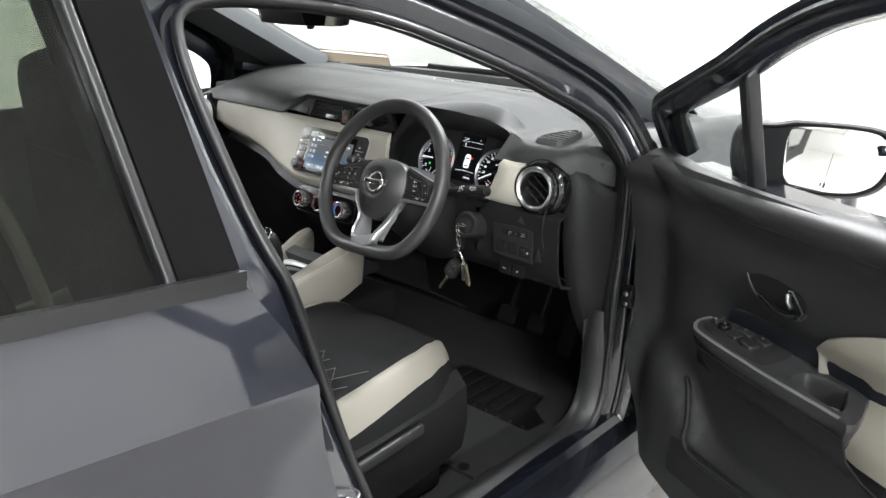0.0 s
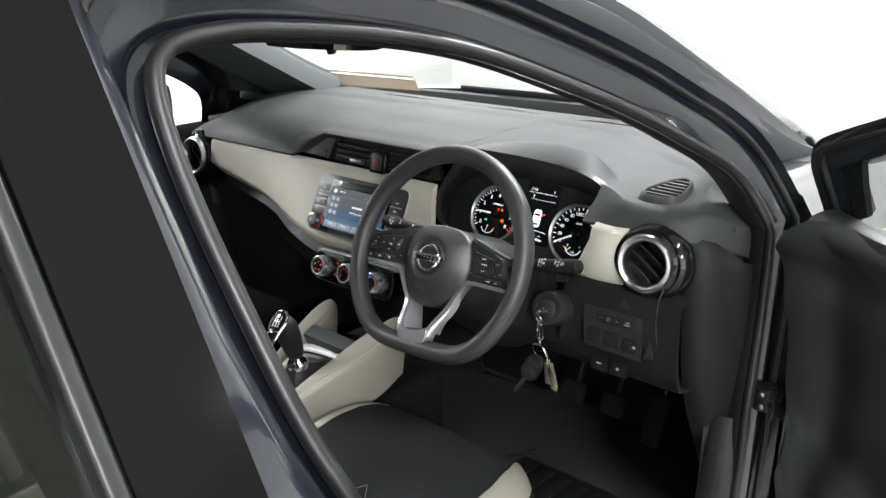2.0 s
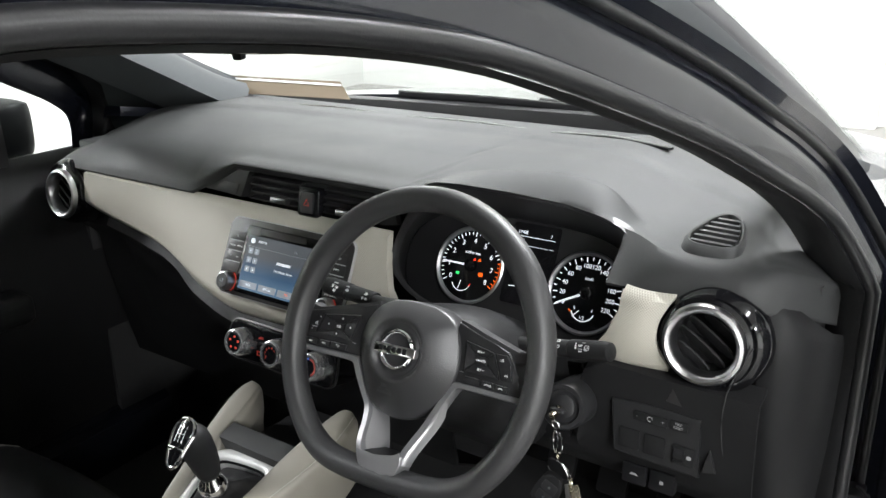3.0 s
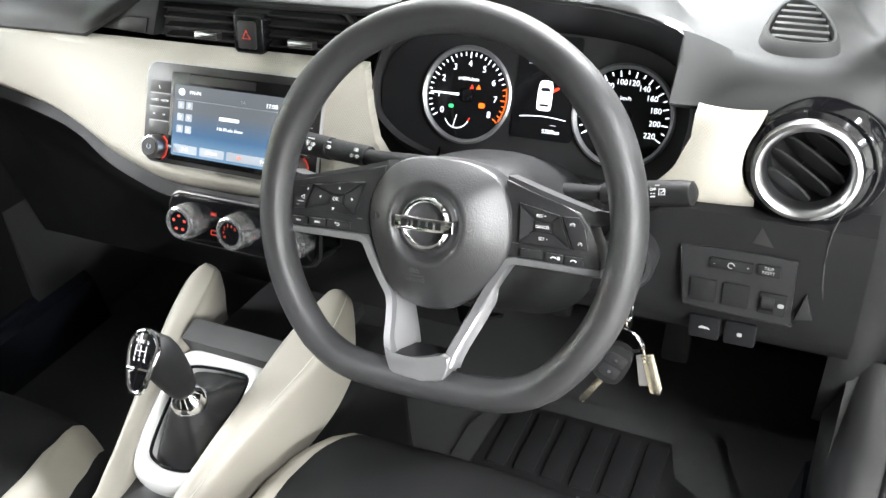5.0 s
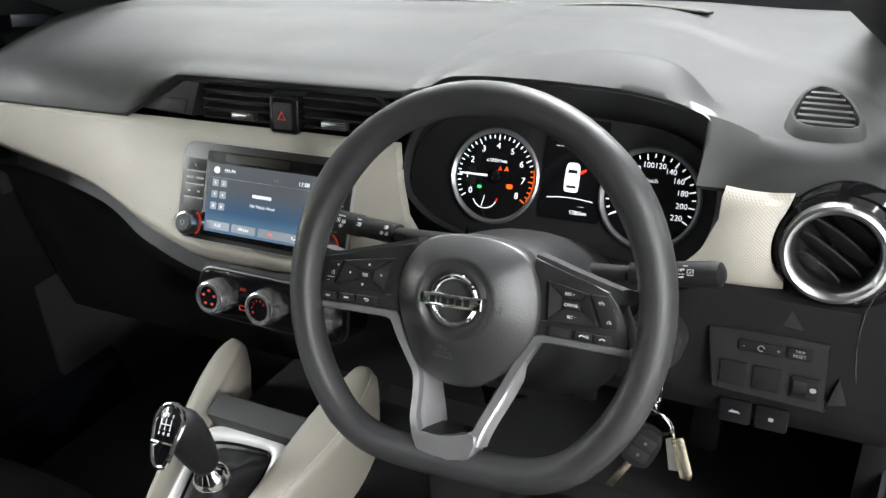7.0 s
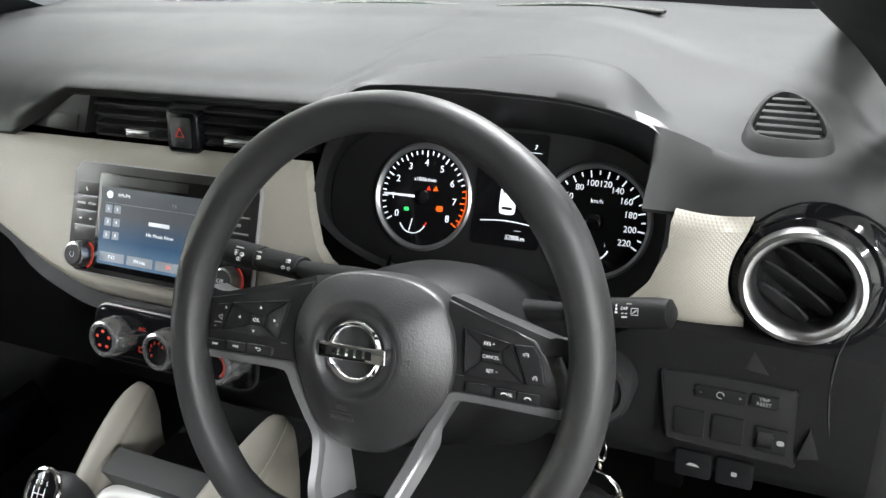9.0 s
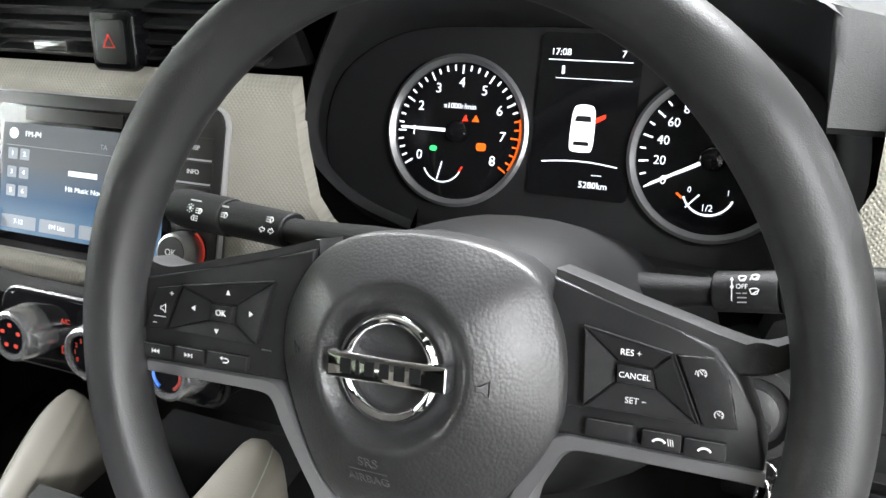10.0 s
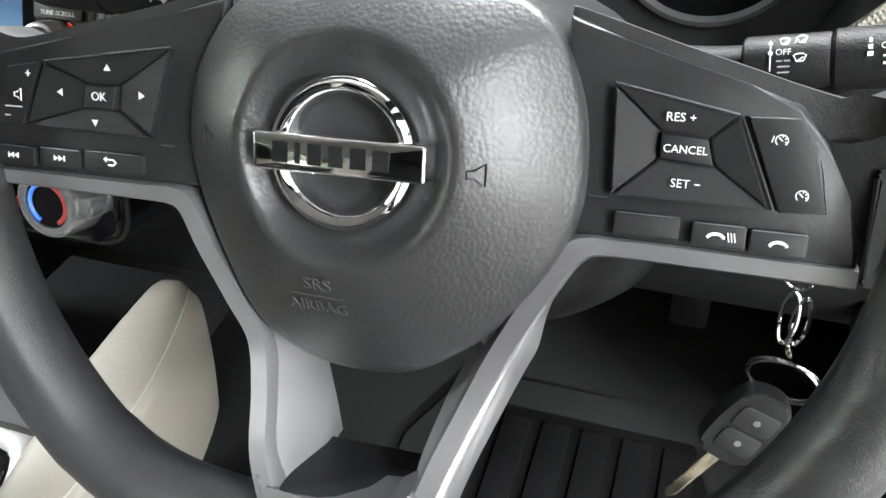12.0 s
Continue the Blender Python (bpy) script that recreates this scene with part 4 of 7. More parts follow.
    part("backrest", loft(rows, closed_u=True, cap=True), FABRIC, s, "black fabric backrest", angle=60)
    for k in (-1, 1):
        part("bolster", sweep(spline([(cx + k * 0.195, -0.43, 0.64), (cx + k * 0.205, -0.465, 0.8), (cx + k * 0.20, -0.505, 0.95), (cx + k * 0.16, -0.565, 1.09)], 16), rrect(0.05, 0.03, 0.012), up=(0, 1, 0)), BEIGE_SOFT, s, "beige leatherette bolster")
    sec = [(v.x, v.y) for v in spline([(x, y, 0) for x, y in ((-0.13, 0.0), (-0.125, 0.10), (-0.09, 0.155), (0, 0.165), (0.09, 0.155), (0.125, 0.10), (0.13, 0.0), (0.10, -0.012), (-0.10, -0.012))], 36, closed=True)]
    mh = frame_at((cx, -0.615, 1.115), (1, 0, 0), (0, -0.14, 1))
    rows = [[mh @ Vector((x * k * 0.98, 0.075 + (y - 0.075) * k, zz)) for x, y in sec] for zz, k in ((0.045, 0.82), (0.035, 0.95), (0.01, 1.0), (-0.03, 1.0), (-0.05, 0.93), (-0.06, 0.78))]
    part("headrest", loft(rows, closed_u=True, cap=True), FABRIC, s, "black fabric headrest", angle=60)
    for k in (-0.05, 0.05):
        part("headrest_post", tube([(cx + k, -0.64, 1.08), (cx + k, -0.645, 1.16)], 0.006, 8), CHROME, s)
    return s


seat(0.352, "black fabric driver's seat with beige leatherette bolsters", 1)
seat(-0.340, "black fabric passenger seat with beige leatherette bolsters", -1).location += Vector((0, -0.09, -0.045))
rb = thing("rear_bench", "dark fabric rear bench seat", "car seat", (0, -1.3, 0.27))
part("cushion", block((-0.66, -1.5, 0.3), (0.66, -1.0, 0.56), 0.05, 3), FABRIC, rb)
part("backrest", block((-0.66, -1.66, 0.5), (0.66, -1.48, 1.05), 0.05, 3), FABRIC, rb)

# floor mat before the driver's seat
mat = thing("floor_mat", "dark grey carpet mat with a ribbed rubber heel pad", "floor mat", (0.38, 0.25, 0.27))
part("mat_sheet", prism([(0.17, 0.06), (0.60, 0.06), (0.62, 0.36), (0.56, 0.52), (0.22, 0.52), (0.17, 0.4)], 0.008, Matrix.Translation((0, 0, 0.272)), 0.003), CARPET, mat)
pad = part("heel_pad", prism([(0.21, 0.302), (0.57, 0.302), (0.578, 0.365), (0.52, 0.40), (0.50, 0.47), (0.22, 0.47)], 0.003, Matrix.Translation((0, 0, 0.281)), 0.001), BLACK, mat, "black rubber heel pad")
for i in range(6):
    part("pad_rib", block((0.232 + 0.047 * i, 0.325, 0.2835), (0.266 + 0.047 * i, 0.455, 0.289), 0.003), BLACK, pad)
for i in range(5):
    part("stud", lathe([(0.004, 0.0), (0.004, 0.002), (0.002, 0.003)], Matrix.Translation((0.394 + 0.040 * i, 0.305, 0.2838)), 10), SATIN, mat, "small bright stud")
part("mat_fixing", lathe([(0.014, 0.0), (0.014, 0.004), (0.008, 0.006)], Matrix.Translation((0.555, 0.075, 0.280)), 18), RUBBER, mat, "round black mat fixing")
pedals = thing("pedals", "black rubber pedals under the dashboard", "pedals", (0.35, 0.55, 0.35))
for px, w, h in ((0.25, 0.06, 0.05), (0.36, 0.06, 0.05), (0.47, 0.045, 0.12)):
    pm = frame_at((px, 0.63, 0.40), (1, 0, 0), (0, 0.5, 1))
    part("pedal_pad", prism(rrect(w, h, 0.008), 0.012, pm, 0.003), BLACK, pedals)
    part("pedal_arm", tube([(px, 0.645, 0.42), (px, 0.70, 0.52), (px, 0.72, 0.70)], 0.008, 8), MIRROR_CASE, pedals)

# ---- dashboard ----
dash = thing("dashboard", "dark grey soft dashboard with a wide beige trim band", "dashboard", (0, 0.5, 0.6))


def lip_y(x):
    """How far back the pad's front edge stands: the hood's lip, then swinging forward past it."""
    if x <= 0.503:
        return 0.255 + 0.10 * (x - 0.20)
    return 0.2853 - 0.042 * ease((x - 0.503) / 0.085)


def pad_profile(x):
    """Rows of (y, z) over the dash top, from the windscreen to the edge above the trim."""
    e = max(0.0, (abs(x) - 0.42) / 0.24)
    e = min(1.0, e) ** 2
    c = min(1.0, max(0.0, (x + 0.255) / 0.10)) * min(1.0, max(0.0, (0.235 - x) / 0.05))
    out = [(0.82, 1.03), (0.72, 1.050), (0.60, 1.062 - 0.004 * e), (0.47, 1.068 - 0.012 * e), (0.38, 1.066 - 0.024 * e), (0.31, 1.060 - 0.036 * e), (0.27, 1.050 - 0.036 * e)]
    lip = [(0.245, 1.036 - 0.030 * e), (0.226, 1.016 - 0.018 * e), (0.218, 0.997)]
    lip_c = [(0.244, 1.058), (0.230, 1.054), (0.238, 1.046)]
    if x > 0.34:
        r = min(1.0, max(0.0, (x - 0.34) / 0.20))
        r = r * r * (3 - 2 * r)
        end = [(0.82, 1.025), (0.72, 1.036), (0.60, 1.038), (0.47, 1.031), (0.38, 1.026), (0.31, 1.0265), (0.27, 1.029)]
        out = [(a[0], a[1] + (b[1] - a[1]) * r) for a, b in zip(out, end)]
        lip = [(a[0], a[1] + (b - a[1]) * r) for a, b in zip(lip, (1.028, 1.014, 0.990))]
    out[5] = (out[5][0], out[5][1] + 0.004 * c)
    out[6] = (out[6][0], out[6][1] + 0.010 * c)
    out += [(a[0] + (b[0] - a[0]) * c, a[1] + (b[1] - a[1]) * c) for a, b in zip(lip, lip_c)]
    if x > 0.66:
        out = [(y + 0.10 * ((x - 0.66) / 0.085) ** 2 * max(0.0, 1 - (y - 0.21) / 0.25), z - 0.040 * ((x - 0.66) / 0.085) ** 2 * (1.0 if y < 0.7 else 0.5)) for y, z in out]
    elif x < -0.66:
        out = [(y, z - 0.05 * ((abs(x) - 0.66) / 0.035) ** 1.5 * (1.0 if y < 0.7 else 0.5)) for y, z in out]
    return out


# the hood over the instruments swells out of the pad: its lip and its crest
LIP = [(0.175, 1.036), (0.203, 1.057), (0.222, 1.068), (0.265, 1.0695), (0.335, 1.0670), (0.42, 1.0600), (0.464, 1.0505), (0.503, 1.0355), (0.54, 1.0310), (0.60, 1.024), (0.66, 1.015)]
CREST = [(0.175, 1.044), (0.21, 1.060), (0.274, 1.0745), (0.33, 1.081), (0.38, 1.0835), (0.425, 1.0810), (0.447, 1.0765), (0.46, 1.0705), (0.475, 1.058), (0.490, 1.040), (0.503, 1.028), (0.54, 1.016), (0.60, 1.005), (0.66, 0.995)]


def curve_at(rows, x):
    """A smoothed reading of rows of (x, value)."""
    return sum(lerp(rows, x + d) for d in (-0.010, -0.005, 0.0, 0.005, 0.010)) / 5


def pad_top(x, y):
    """The height of the dash top, with the hood."""
    base = lerp(sorted(pad_profile(x)), y)
    if not 0.165 < x < 0.66 or y > 0.52:
        return base
    zl, zc, yl = curve_at(LIP, x), curve_at(CREST, x), lip_y(x)
    if y < 0.338:
        f = (y - yl) / (0.338 - yl)
        h = zl + (zc - zl) * (1 - (1 - f) ** 1.7 if f > 0 else 1.7 * f)
    else:
        h = zc - 0.75 * (y - 0.338)
    return (base + h + math.sqrt((base - h) ** 2 + 0.003 ** 2)) / 2 - 0.0005


# the line along which the pad steps up towards the windscreen
PAD_CREASE = [(-0.70, 0.40), (-0.60, 0.50), (-0.5, 0.55), (-0.2, 0.575), (0.2, 0.575), (0.42, 0.55), (0.54, 0.505), (0.60, 0.462), (0.64, 0.41), (0.665, 0.34), (0.68, 0.27), (0.70, 0.22)]
rows = []
xs = sorted({round(-0.695 + 1.39 * i / 90, 4) for i in range(91)} | {round(0.17 + 0.49 * i / 98, 4) for i in range(99)} | {0.71, 0.725, 0.74, 0.75, -0.255, -0.155})
for x in xs:
    free = spline([(x, y, z) for y, z in pad_profile(x)], 63)
    n = len(free)
    row = free
    if 0.165 < x < 0.68:
        # under the hood the edge tucks in; past it the edge swings forward and a front face hangs below
        yr = lip_y(x)
        zr = pad_top(x, yr)
        edge = Vector((x, yr, zr))
        g = 1.0 if x > 0.5045 else 0.0
        hem = Vector((x, yr + 0.012, zr - 0.006)).lerp(Vector((x, 0.219, 0.988)), g)
        full = Vector((x, 0.221, 1.020))
        knee = Vector((x, yr - 0.002, zr - 0.003)).lerp(((edge + hem) / 2).lerp(full, ease((x - 0.50) / 0.10)), g)
        top = [0.82 + (yr - 0.82) * (i / (n - 9)) ** 0.8 for i in range(n - 8)]
        made = [Vector((x, y, pad_top(x, y))) for y in top]
        for i in range(1, 9):
            f = i / 8
            made.append(edge * (1 - f) ** 2 + knee * (2 * f * (1 - f)) + hem * f ** 2)
        w = ease((x - 0.175) / 0.025) * (1 - ease((x - 0.64) / 0.04))
        row = [a.lerp(b, w) for a, b in zip(free, made)]
    row = [p + Vector((0, 0, 0.0045 * ease((p.y - lerp(PAD_CREASE, x)) / 0.016))) for p in row]
    rows.append(row + [p + Vector((0, 0.004, -0.005)) for p in row[::-1]])
part("dash_pad", loft(rows, closed_u=True), PAD, dash, "dark grey soft-touch dash pad with an instrument hood", angle=42)
# demister slots
for xa, xb in ((-0.45, -0.16), (-0.12, 0.20), (0.205, 0.43)):
    part("demister_slot", sweep(spline([(xa, 0.655 - abs(xa) * 0.05, 1.0605), ((xa + xb) / 2, 0.66, 1.061), (xb, 0.655 - abs(xb) * 0.06, 1.0595)], 16), rrect(0.014, 0.004, 0.0015), up=(0, 0, 1)), GLOSS_BLACK, dash, "black demister slot")
for i in range(6):
    part("side_slot", block((-0.655 + 0.012 * i, 0.30 + 0.035 * i, 1.018 + 0.006 * i), (-0.625 + 0.012 * i, 0.315 + 0.035 * i, 1.026 + 0.006 * i), 0.002), GLOSS_BLACK, dash)
part("side_vent", block((-0.668, 0.28, 1.008), (-0.60, 0.50, 1.03), 0.006), PAD, dash)


# beige band
BAND_LOW = [(-0.56, 0.895), (-0.44, 0.866), (-0.33, 0.852), (-0.25, 0.846), (-0.19, 0.840), (-0.14, 0.829), (-0.10, 0.822), (0.0, 0.825), (0.05, 0.828), (0.10, 0.831), (0.15, 0.842), (0.185, 0.862), (0.25, 0.868)]
# crease below which the trim turns under
CREASE = [(-0.56, 0.940), (-0.44, 0.915), (-0.33, 0.893), (-0.25, 0.878), (-0.17, 0.864), (-0.13, 0.857), (0.0, 0.855), (0.14, 0.856), (0.19, 0.872), (0.25, 0.874)]


def band_y(x, z):
    c = 1 / (1 + math.exp((abs(x) - 0.29) / 0.045))
    y = 0.216 - c * ((0.99 - z) * 0.47) - (0.008 - 0.005 * c) * math.sin(math.pi * min(1, max(0, (0.992 - z) / 0.12)))
    under = max(0.0, lerp(CREASE, x) - z)
    return y + 0.95 * (math.sqrt(under * under + 0.004 ** 2) - 0.004)


rows = []
for i in range(73):
    x = -0.562 + 0.812 * i / 72
    zb = lerp(BAND_LOW, x)
    zt = lerp([(0.172, 0.994), (0.1785, 0.972), (0.186, 0.934), (0.200, 0.911), (0.222, 0.896), (0.250, 0.885)], x)
    col = []
    for j in range(29):
        z = zt + (zb - zt) * j / 28
        col.append(Vector((x, band_y(x, z) + (0.012 if j in (0, 28) else 0.0), z)))
    rows.append(col)
band = part("trim_band", shell(loft(rows), 0.006), BEIGE, dash, "beige woven-look trim band", angle=50)
rows = []
for i in range(17):
    f = i / 16
    z = 0.986 - 0.090 * f
    xl = lerp([(0, 0.534), (0.25, 0.534), (0.6, 0.520), (1, 0.490)], f)
    xr = min(0.594, 0.636 - math.sqrt(max(0.0, 0.057 ** 2 - (z - 0.946) ** 2)))
    rows.append([Vector((xl + (xr - xl) * g, 0.212 - 0.010 * math.sin(math.pi * f) - 0.006 * math.sin(math.pi * g) + (0.01 if i in (0, 16) else 0.0), z)) for g in [k / 8 for k in range(9)]])
part("trim_band", shell(loft(rows), -0.006), BEIGE, dash, "beige woven-look trim band", angle=50)
# dark underside of the band and the lower dash
rows = []
for i in range(49):
    x = -0.66 + 0.86 * i / 48
    zb = lerp(BAND_LOW, x) if x > -0.562 else 0.885
    rows.append([Vector((x, band_y(x, zb) + 0.004, zb + 0.001)), Vector((x, band_y(x, zb) - 0.004, zb - 0.012)), Vector((x, band_y(x, zb) + 0.03, zb - 0.05)), Vector((x, 0.30, zb - 0.13)), Vector((x, 0.34, 0.55)), Vector((x, 0.50, 0.45))])
part("glove_box", shell(loft(rows), -0.006), BLACK, dash, "black lower dashboard")
part("trim_groove", tube(spline([(x, band_y(x, lerp(BAND_LOW, x)) - 0.002, lerp(BAND_LOW, x) - 0.005) for x in (-0.555, -0.44, -0.33, -0.25, -0.19, -0.15)], 24), 0.003, 6), SATIN_BLACK, dash)

# driver's side lower panel
rows = []
for i in range(25):
    x = 0.15 + 0.555 * i / 24
    zt = lerp([(0.15, 0.86), (0.2, 0.80), (0.48, 0.80), (0.50, 0.893), (0.68, 0.89)], x)
    k = 1 if x > 0.49 else 0
    rows.append([Vector((x, 0.222, zt + 0.004)), Vector((x, 0.198 + 0.006 * (1 - k), zt - 0.004)), Vector((x, 0.196, zt - 0.03)), Vector((x, 0.20, 0.79)), Vector((x, 0.206, 0.760)), Vector((x, 0.218, 0.736)), Vector((x, 0.26, 0.722)), Vector((x, 0.38, 0.712)), Vector((x, 0.5, 0.70))])
part("knee_panel", shell(loft(rows), -0.006), BLACK, dash, "black knee panel", angle=50)
rows = []
for z, dy in ((1.003, 0.030), (0.998, 0.014), (0.985, 0.004), (0.93, 0.0), (0.85, 0.002), (0.78, 0.010), (0.72, 0.026), (0.66, 0.052), (0.60, 0.085), (0.50, 0.14)):
    f = max(0.0, (z - 0.85) / 0.15)
    rows.append([Vector((x, y + k * dy, z - f * drop)) for x, y, k, drop in ((0.690, 0.238, 1, 0.010), (0.704, 0.236, 1, 0.016), (0.718, 0.241, 1, 0.028), (0.732, 0.256, 1, 0.044), (0.746, 0.285, 0.7, 0.060), (0.757, 0.325, 0.4, 0.072))])
part("end_panel", shell(loft(rows), -0.006), BLACK, dash, "black dashboard end panel", angle=60)
part("panel_gap", tube(spline([(0.690, 0.198, 0.955), (0.668, 0.192, 0.895), (0.668, 0.192, 0.83), (0.682, 0.204, 0.77), (0.689, 0.244, 0.742), (0.691, 0.262, 0.715), (0.692, 0.287, 0.66), (0.693, 0.320, 0.60)], 20), 0.0010, 6), SATIN_BLACK, dash)



# ---- round end vents ----
def end_vent(cx, turn):
    m = facing((cx, 0.201, 0.946), 8) @ Matrix.Rotation(radians(turn), 4, "Y")
    part_h = part("vent_housing", lathe([(0.056, -0.05), (0.056, -0.010), (0.0535, -0.002), (0.048, 0.001), (0.037, -0.004), (0.037, -0.05)], m, 44), GLOSS_BLACK, dash, "gloss black vent surround")
    part("vent_ring", lathe([(0.0480, -0.002), (0.0480, 0.005), (0.0460, 0.0095), (0.0425, 0.0110), (0.0385, 0.0085), (0.0360, 0.002), (0.0355, -0.014)], m, 56, ends=False), SATIN, part_h, "satin silver ring")
    part("vent_tube", lathe([(0.0355, -0.012), (0.0345, -0.045)], m, 40, ends=False), SATIN_BLACK, part_h)
    part("vent_core", lathe([(0.0355, -0.044), (0.0355, -0.040)], m, 32), CARPET, part_h)
    for k in range(-1, 3):
        o = (k - 0.5) * 0.0165
        w = math.sqrt(max(0.0, 0.0345 ** 2 - o ** 2))
        q = m @ Matrix.Rotation(radians(-34), 4, "Z") @ Matrix.Translation((0, o, -0.012)) @ Matrix.Rotation(radians(38), 4, "X")
        blade = [(w * math.cos(a), 0.009 * math.copysign(abs(math.sin(a)) ** 0.6, math.sin(a))) for a in [2 * math.pi * i / 20 for i in range(20)]]
        part("vent_slat", prism(blade, 0.0024, q, 0.0008), BLACK, part_h)
    part("vent_stem", prism(rrect(0.006, 0.062, 0.002), 0.003, m @ Matrix.Rotation(radians(-34), 4, "Z") @ Matrix.Translation((0, 0, -0.024))), SATIN_BLACK, part_h)
    return part_h


end_vent(0.636, 0)
end_vent(-0.618, 0)
# gloss black shroud round each vent, fuller towards the door
for k, cx in ((1, 0.636), (-1, -0.618)):
    m = facing((cx + k * 0.006, 0.203, 0.948), 8)
    part("vent_shroud", lathe([(0.046, -0.004), (0.052, -0.0005), (0.058, -0.004), (0.0625, -0.012), (0.0645, -0.03), (0.0645, -0.06)], m, 48, ends=False), GLOSS_BLACK, dash, "gloss black vent shroud")

# ---- small triangular demister in the pad ----
m = frame_at((0.604, 0.340, 1.0345), (1, 0, -0.02), (0, 1, -0.02))
tri = [(v.x, v.y) for v in spline([(x, y, 0) for x, y in ((-0.028, -0.040), (-0.0285, 0.0), (-0.024, 0.050), (-0.012, 0.076), (0.006, 0.060), (0.022, 0.020), (0.034, -0.034), (0.032, -0.062), (0.012, -0.070), (-0.016, -0.066))], 48, closed=True)]
tv = part("demister", loft([[m @ Vector((x * s, y * s, z)) for x, y in tri] for s, z in ((1.20, -0.012), (1.10, -0.001), (1.0, 0.0030), (0.93, 0.0018), (0.90, -0.006))], closed_u=True), PAD, dash, "small triangular demister vent")
part("demister_core", prism([(x * 0.86, y * 0.86) for x, y in tri], 0.001, m @ Matrix.Translation((0, 0, -0.0055))), MIRROR_CASE, tv)
for yy, xa, xb in ((0.050, -0.020, 0.009), (0.030, -0.023, 0.015), (0.010, -0.024, 0.021), (-0.010, -0.024, 0.025), (-0.030, -0.024, 0.028), (-0.050, -0.022, 0.028)):
    part("demister_slat", prism([(xa, yy - 0.004), (xb, yy - 0.004), (xb, yy + 0.004), (xa, yy + 0.004)], 0.008, m @ Matrix.Translation((0, 0, -0.007)), 0.0008), PAD, tv)

# ---- centre vents ----
CV = facing((0.0, 0.234, 1.02), 12)
cv_out = [(-0.252, -0.016), (-0.16, 0.0285), (-0.13, 0.031), (0.0, 0.031), (0.128, 0.029), (0.142, 0.022), (0.156, 0.0), (0.165, -0.02), (0.14, -0.024), (-0.05, -0.024), (-0.2, -0.02)]
cvp = part("vent_housing", prism(cv_out, 0.012, CV @ Matrix.Translation((0, 0, -0.030)), 0.0), SATIN_BLACK, dash, "black centre vent housing")
part("vent_rim", tube([CV @ Vector((x, y, -0.001)) for x, y in ((-0.252, -0.016), (-0.16, 0.0285), (-0.13, 0.031), (0.0, 0.031), (0.128, 0.029), (0.142, 0.022), (0.158, 0.002))], 0.0028, 8), SATIN_BLACK, cvp)
part("warning_panel", prism([(-0.248, -0.0165), (-0.165, 0.024), (-0.128, 0.027), (-0.146, -0.021)], 0.018, CV @ Matrix.Translation((0, 0, -0.019)), 0.002), SATIN_BLACK, cvp, "black belt reminder panel")
part("reminder_lens", prism([(-0.205, -0.017), (-0.198, -0.006), (-0.185, 0.0), (-0.150, 0.0), (-0.156, -0.018)], 0.0015, CV @ Matrix.Translation((0, 0, -0.0005)), 0.0005), SATIN_BLACK, cvp)
for xa, xb in ((-0.125, -0.016), (0.034, 0.140)):
    for k in range(4):
        q = CV @ Matrix.Translation(((xa + xb) / 2, 0.019 - 0.0115 * k, -0.012)) @ Matrix.Rotation(radians(20), 4, "X")
        part("vent_slat", prism(rrect(xb - xa, 0.003, 0.001), 0.012, q, 0.0006), SATIN_BLACK, cvp)
    xm = xa + 0.070 if xa < 0 else xa + 0.048
    tab = part("vent_tab", prism(rrect(0.035, 0.0095, 0.002), 0.010, CV @ Matrix.Translation((xm, -0.014, -0.003)), 0.002), SATIN, cvp, "satin silver vent tab")
    for k in range(3):
        part("tab_rib", prism(rrect(0.033, 0.0008, 0.0003, 1), 0.0006, CV @ Matrix.Translation((xm, -0.011 - 0.003 * k, 0.0068))), SATIN_BLACK, cvp)
hz = part("hazard_switch", prism(rrect(0.043, 0.046, 0.006), 0.016, CV @ Matrix.Translation((0.010, -0.007, -0.008)), 0.004, 3), GLOSS_BLACK, dash, "black hazard warning switch")
part("hazard_button", prism(rrect(0.026, 0.032, 0.003), 0.003, CV @ Matrix.Translation((0.010, -0.008, 0.0075)), 0.0012), SATIN_BLACK, hz)
tri3 = [CV @ Vector((0.010 + 0.0062 * math.sin(radians(a)), -0.009 + 0.0062 * math.cos(radians(a)), 0.0110)) for a in (0, 120, 240)]
part("hazard_mark", tube(tri3, 0.0009, 5, closed=True), DIM_RED, hz, "red warning triangle")

# ---- audio unit ----
SC = facing((-0.0045, 0.1715, 0.909), 26)
unit_out = rrect(0.258, 0.123, 0.013, 5, 0.0, 0.0133)
unit = thing("audio_unit", "black touch-screen audio unit set in the beige dashboard trim", "audio unit", (0, 0.18, 0.84))
part("fascia", prism(unit_out, 0.014, SC @ Matrix.Translation((0, 0, -0.010)), 0.003, 3), FASCIA, unit)
part("unit_body", prism(rrect(0.236, 0.105, 0.01, 4, 0.0, 0.0133), 0.05, SC @ Matrix.Translation((0, 0, -0.058))), SATIN_BLACK, unit)
part("unit_rim", sweep([SC @ Vector((x, y, 0.0)) for x, y in rrect(0.258, 0.123, 0.014, 6, 0.0, 0.0133)], rrect(0.0030, 0.0056, 0.0012, 2), closed=True, up=SC.to_3x3() @ Vector((0, 0, 1))), EDGE_SILVER, unit, "silver edge trim")
part("bezel", prism(rrect(0.178, 0.108, 0.004, 4, 0.0, 0.0115), 0.0022, SC @ Matrix.Translation((0, 0, 0.0038)), 0.001), GLOSS_BLACK, unit)
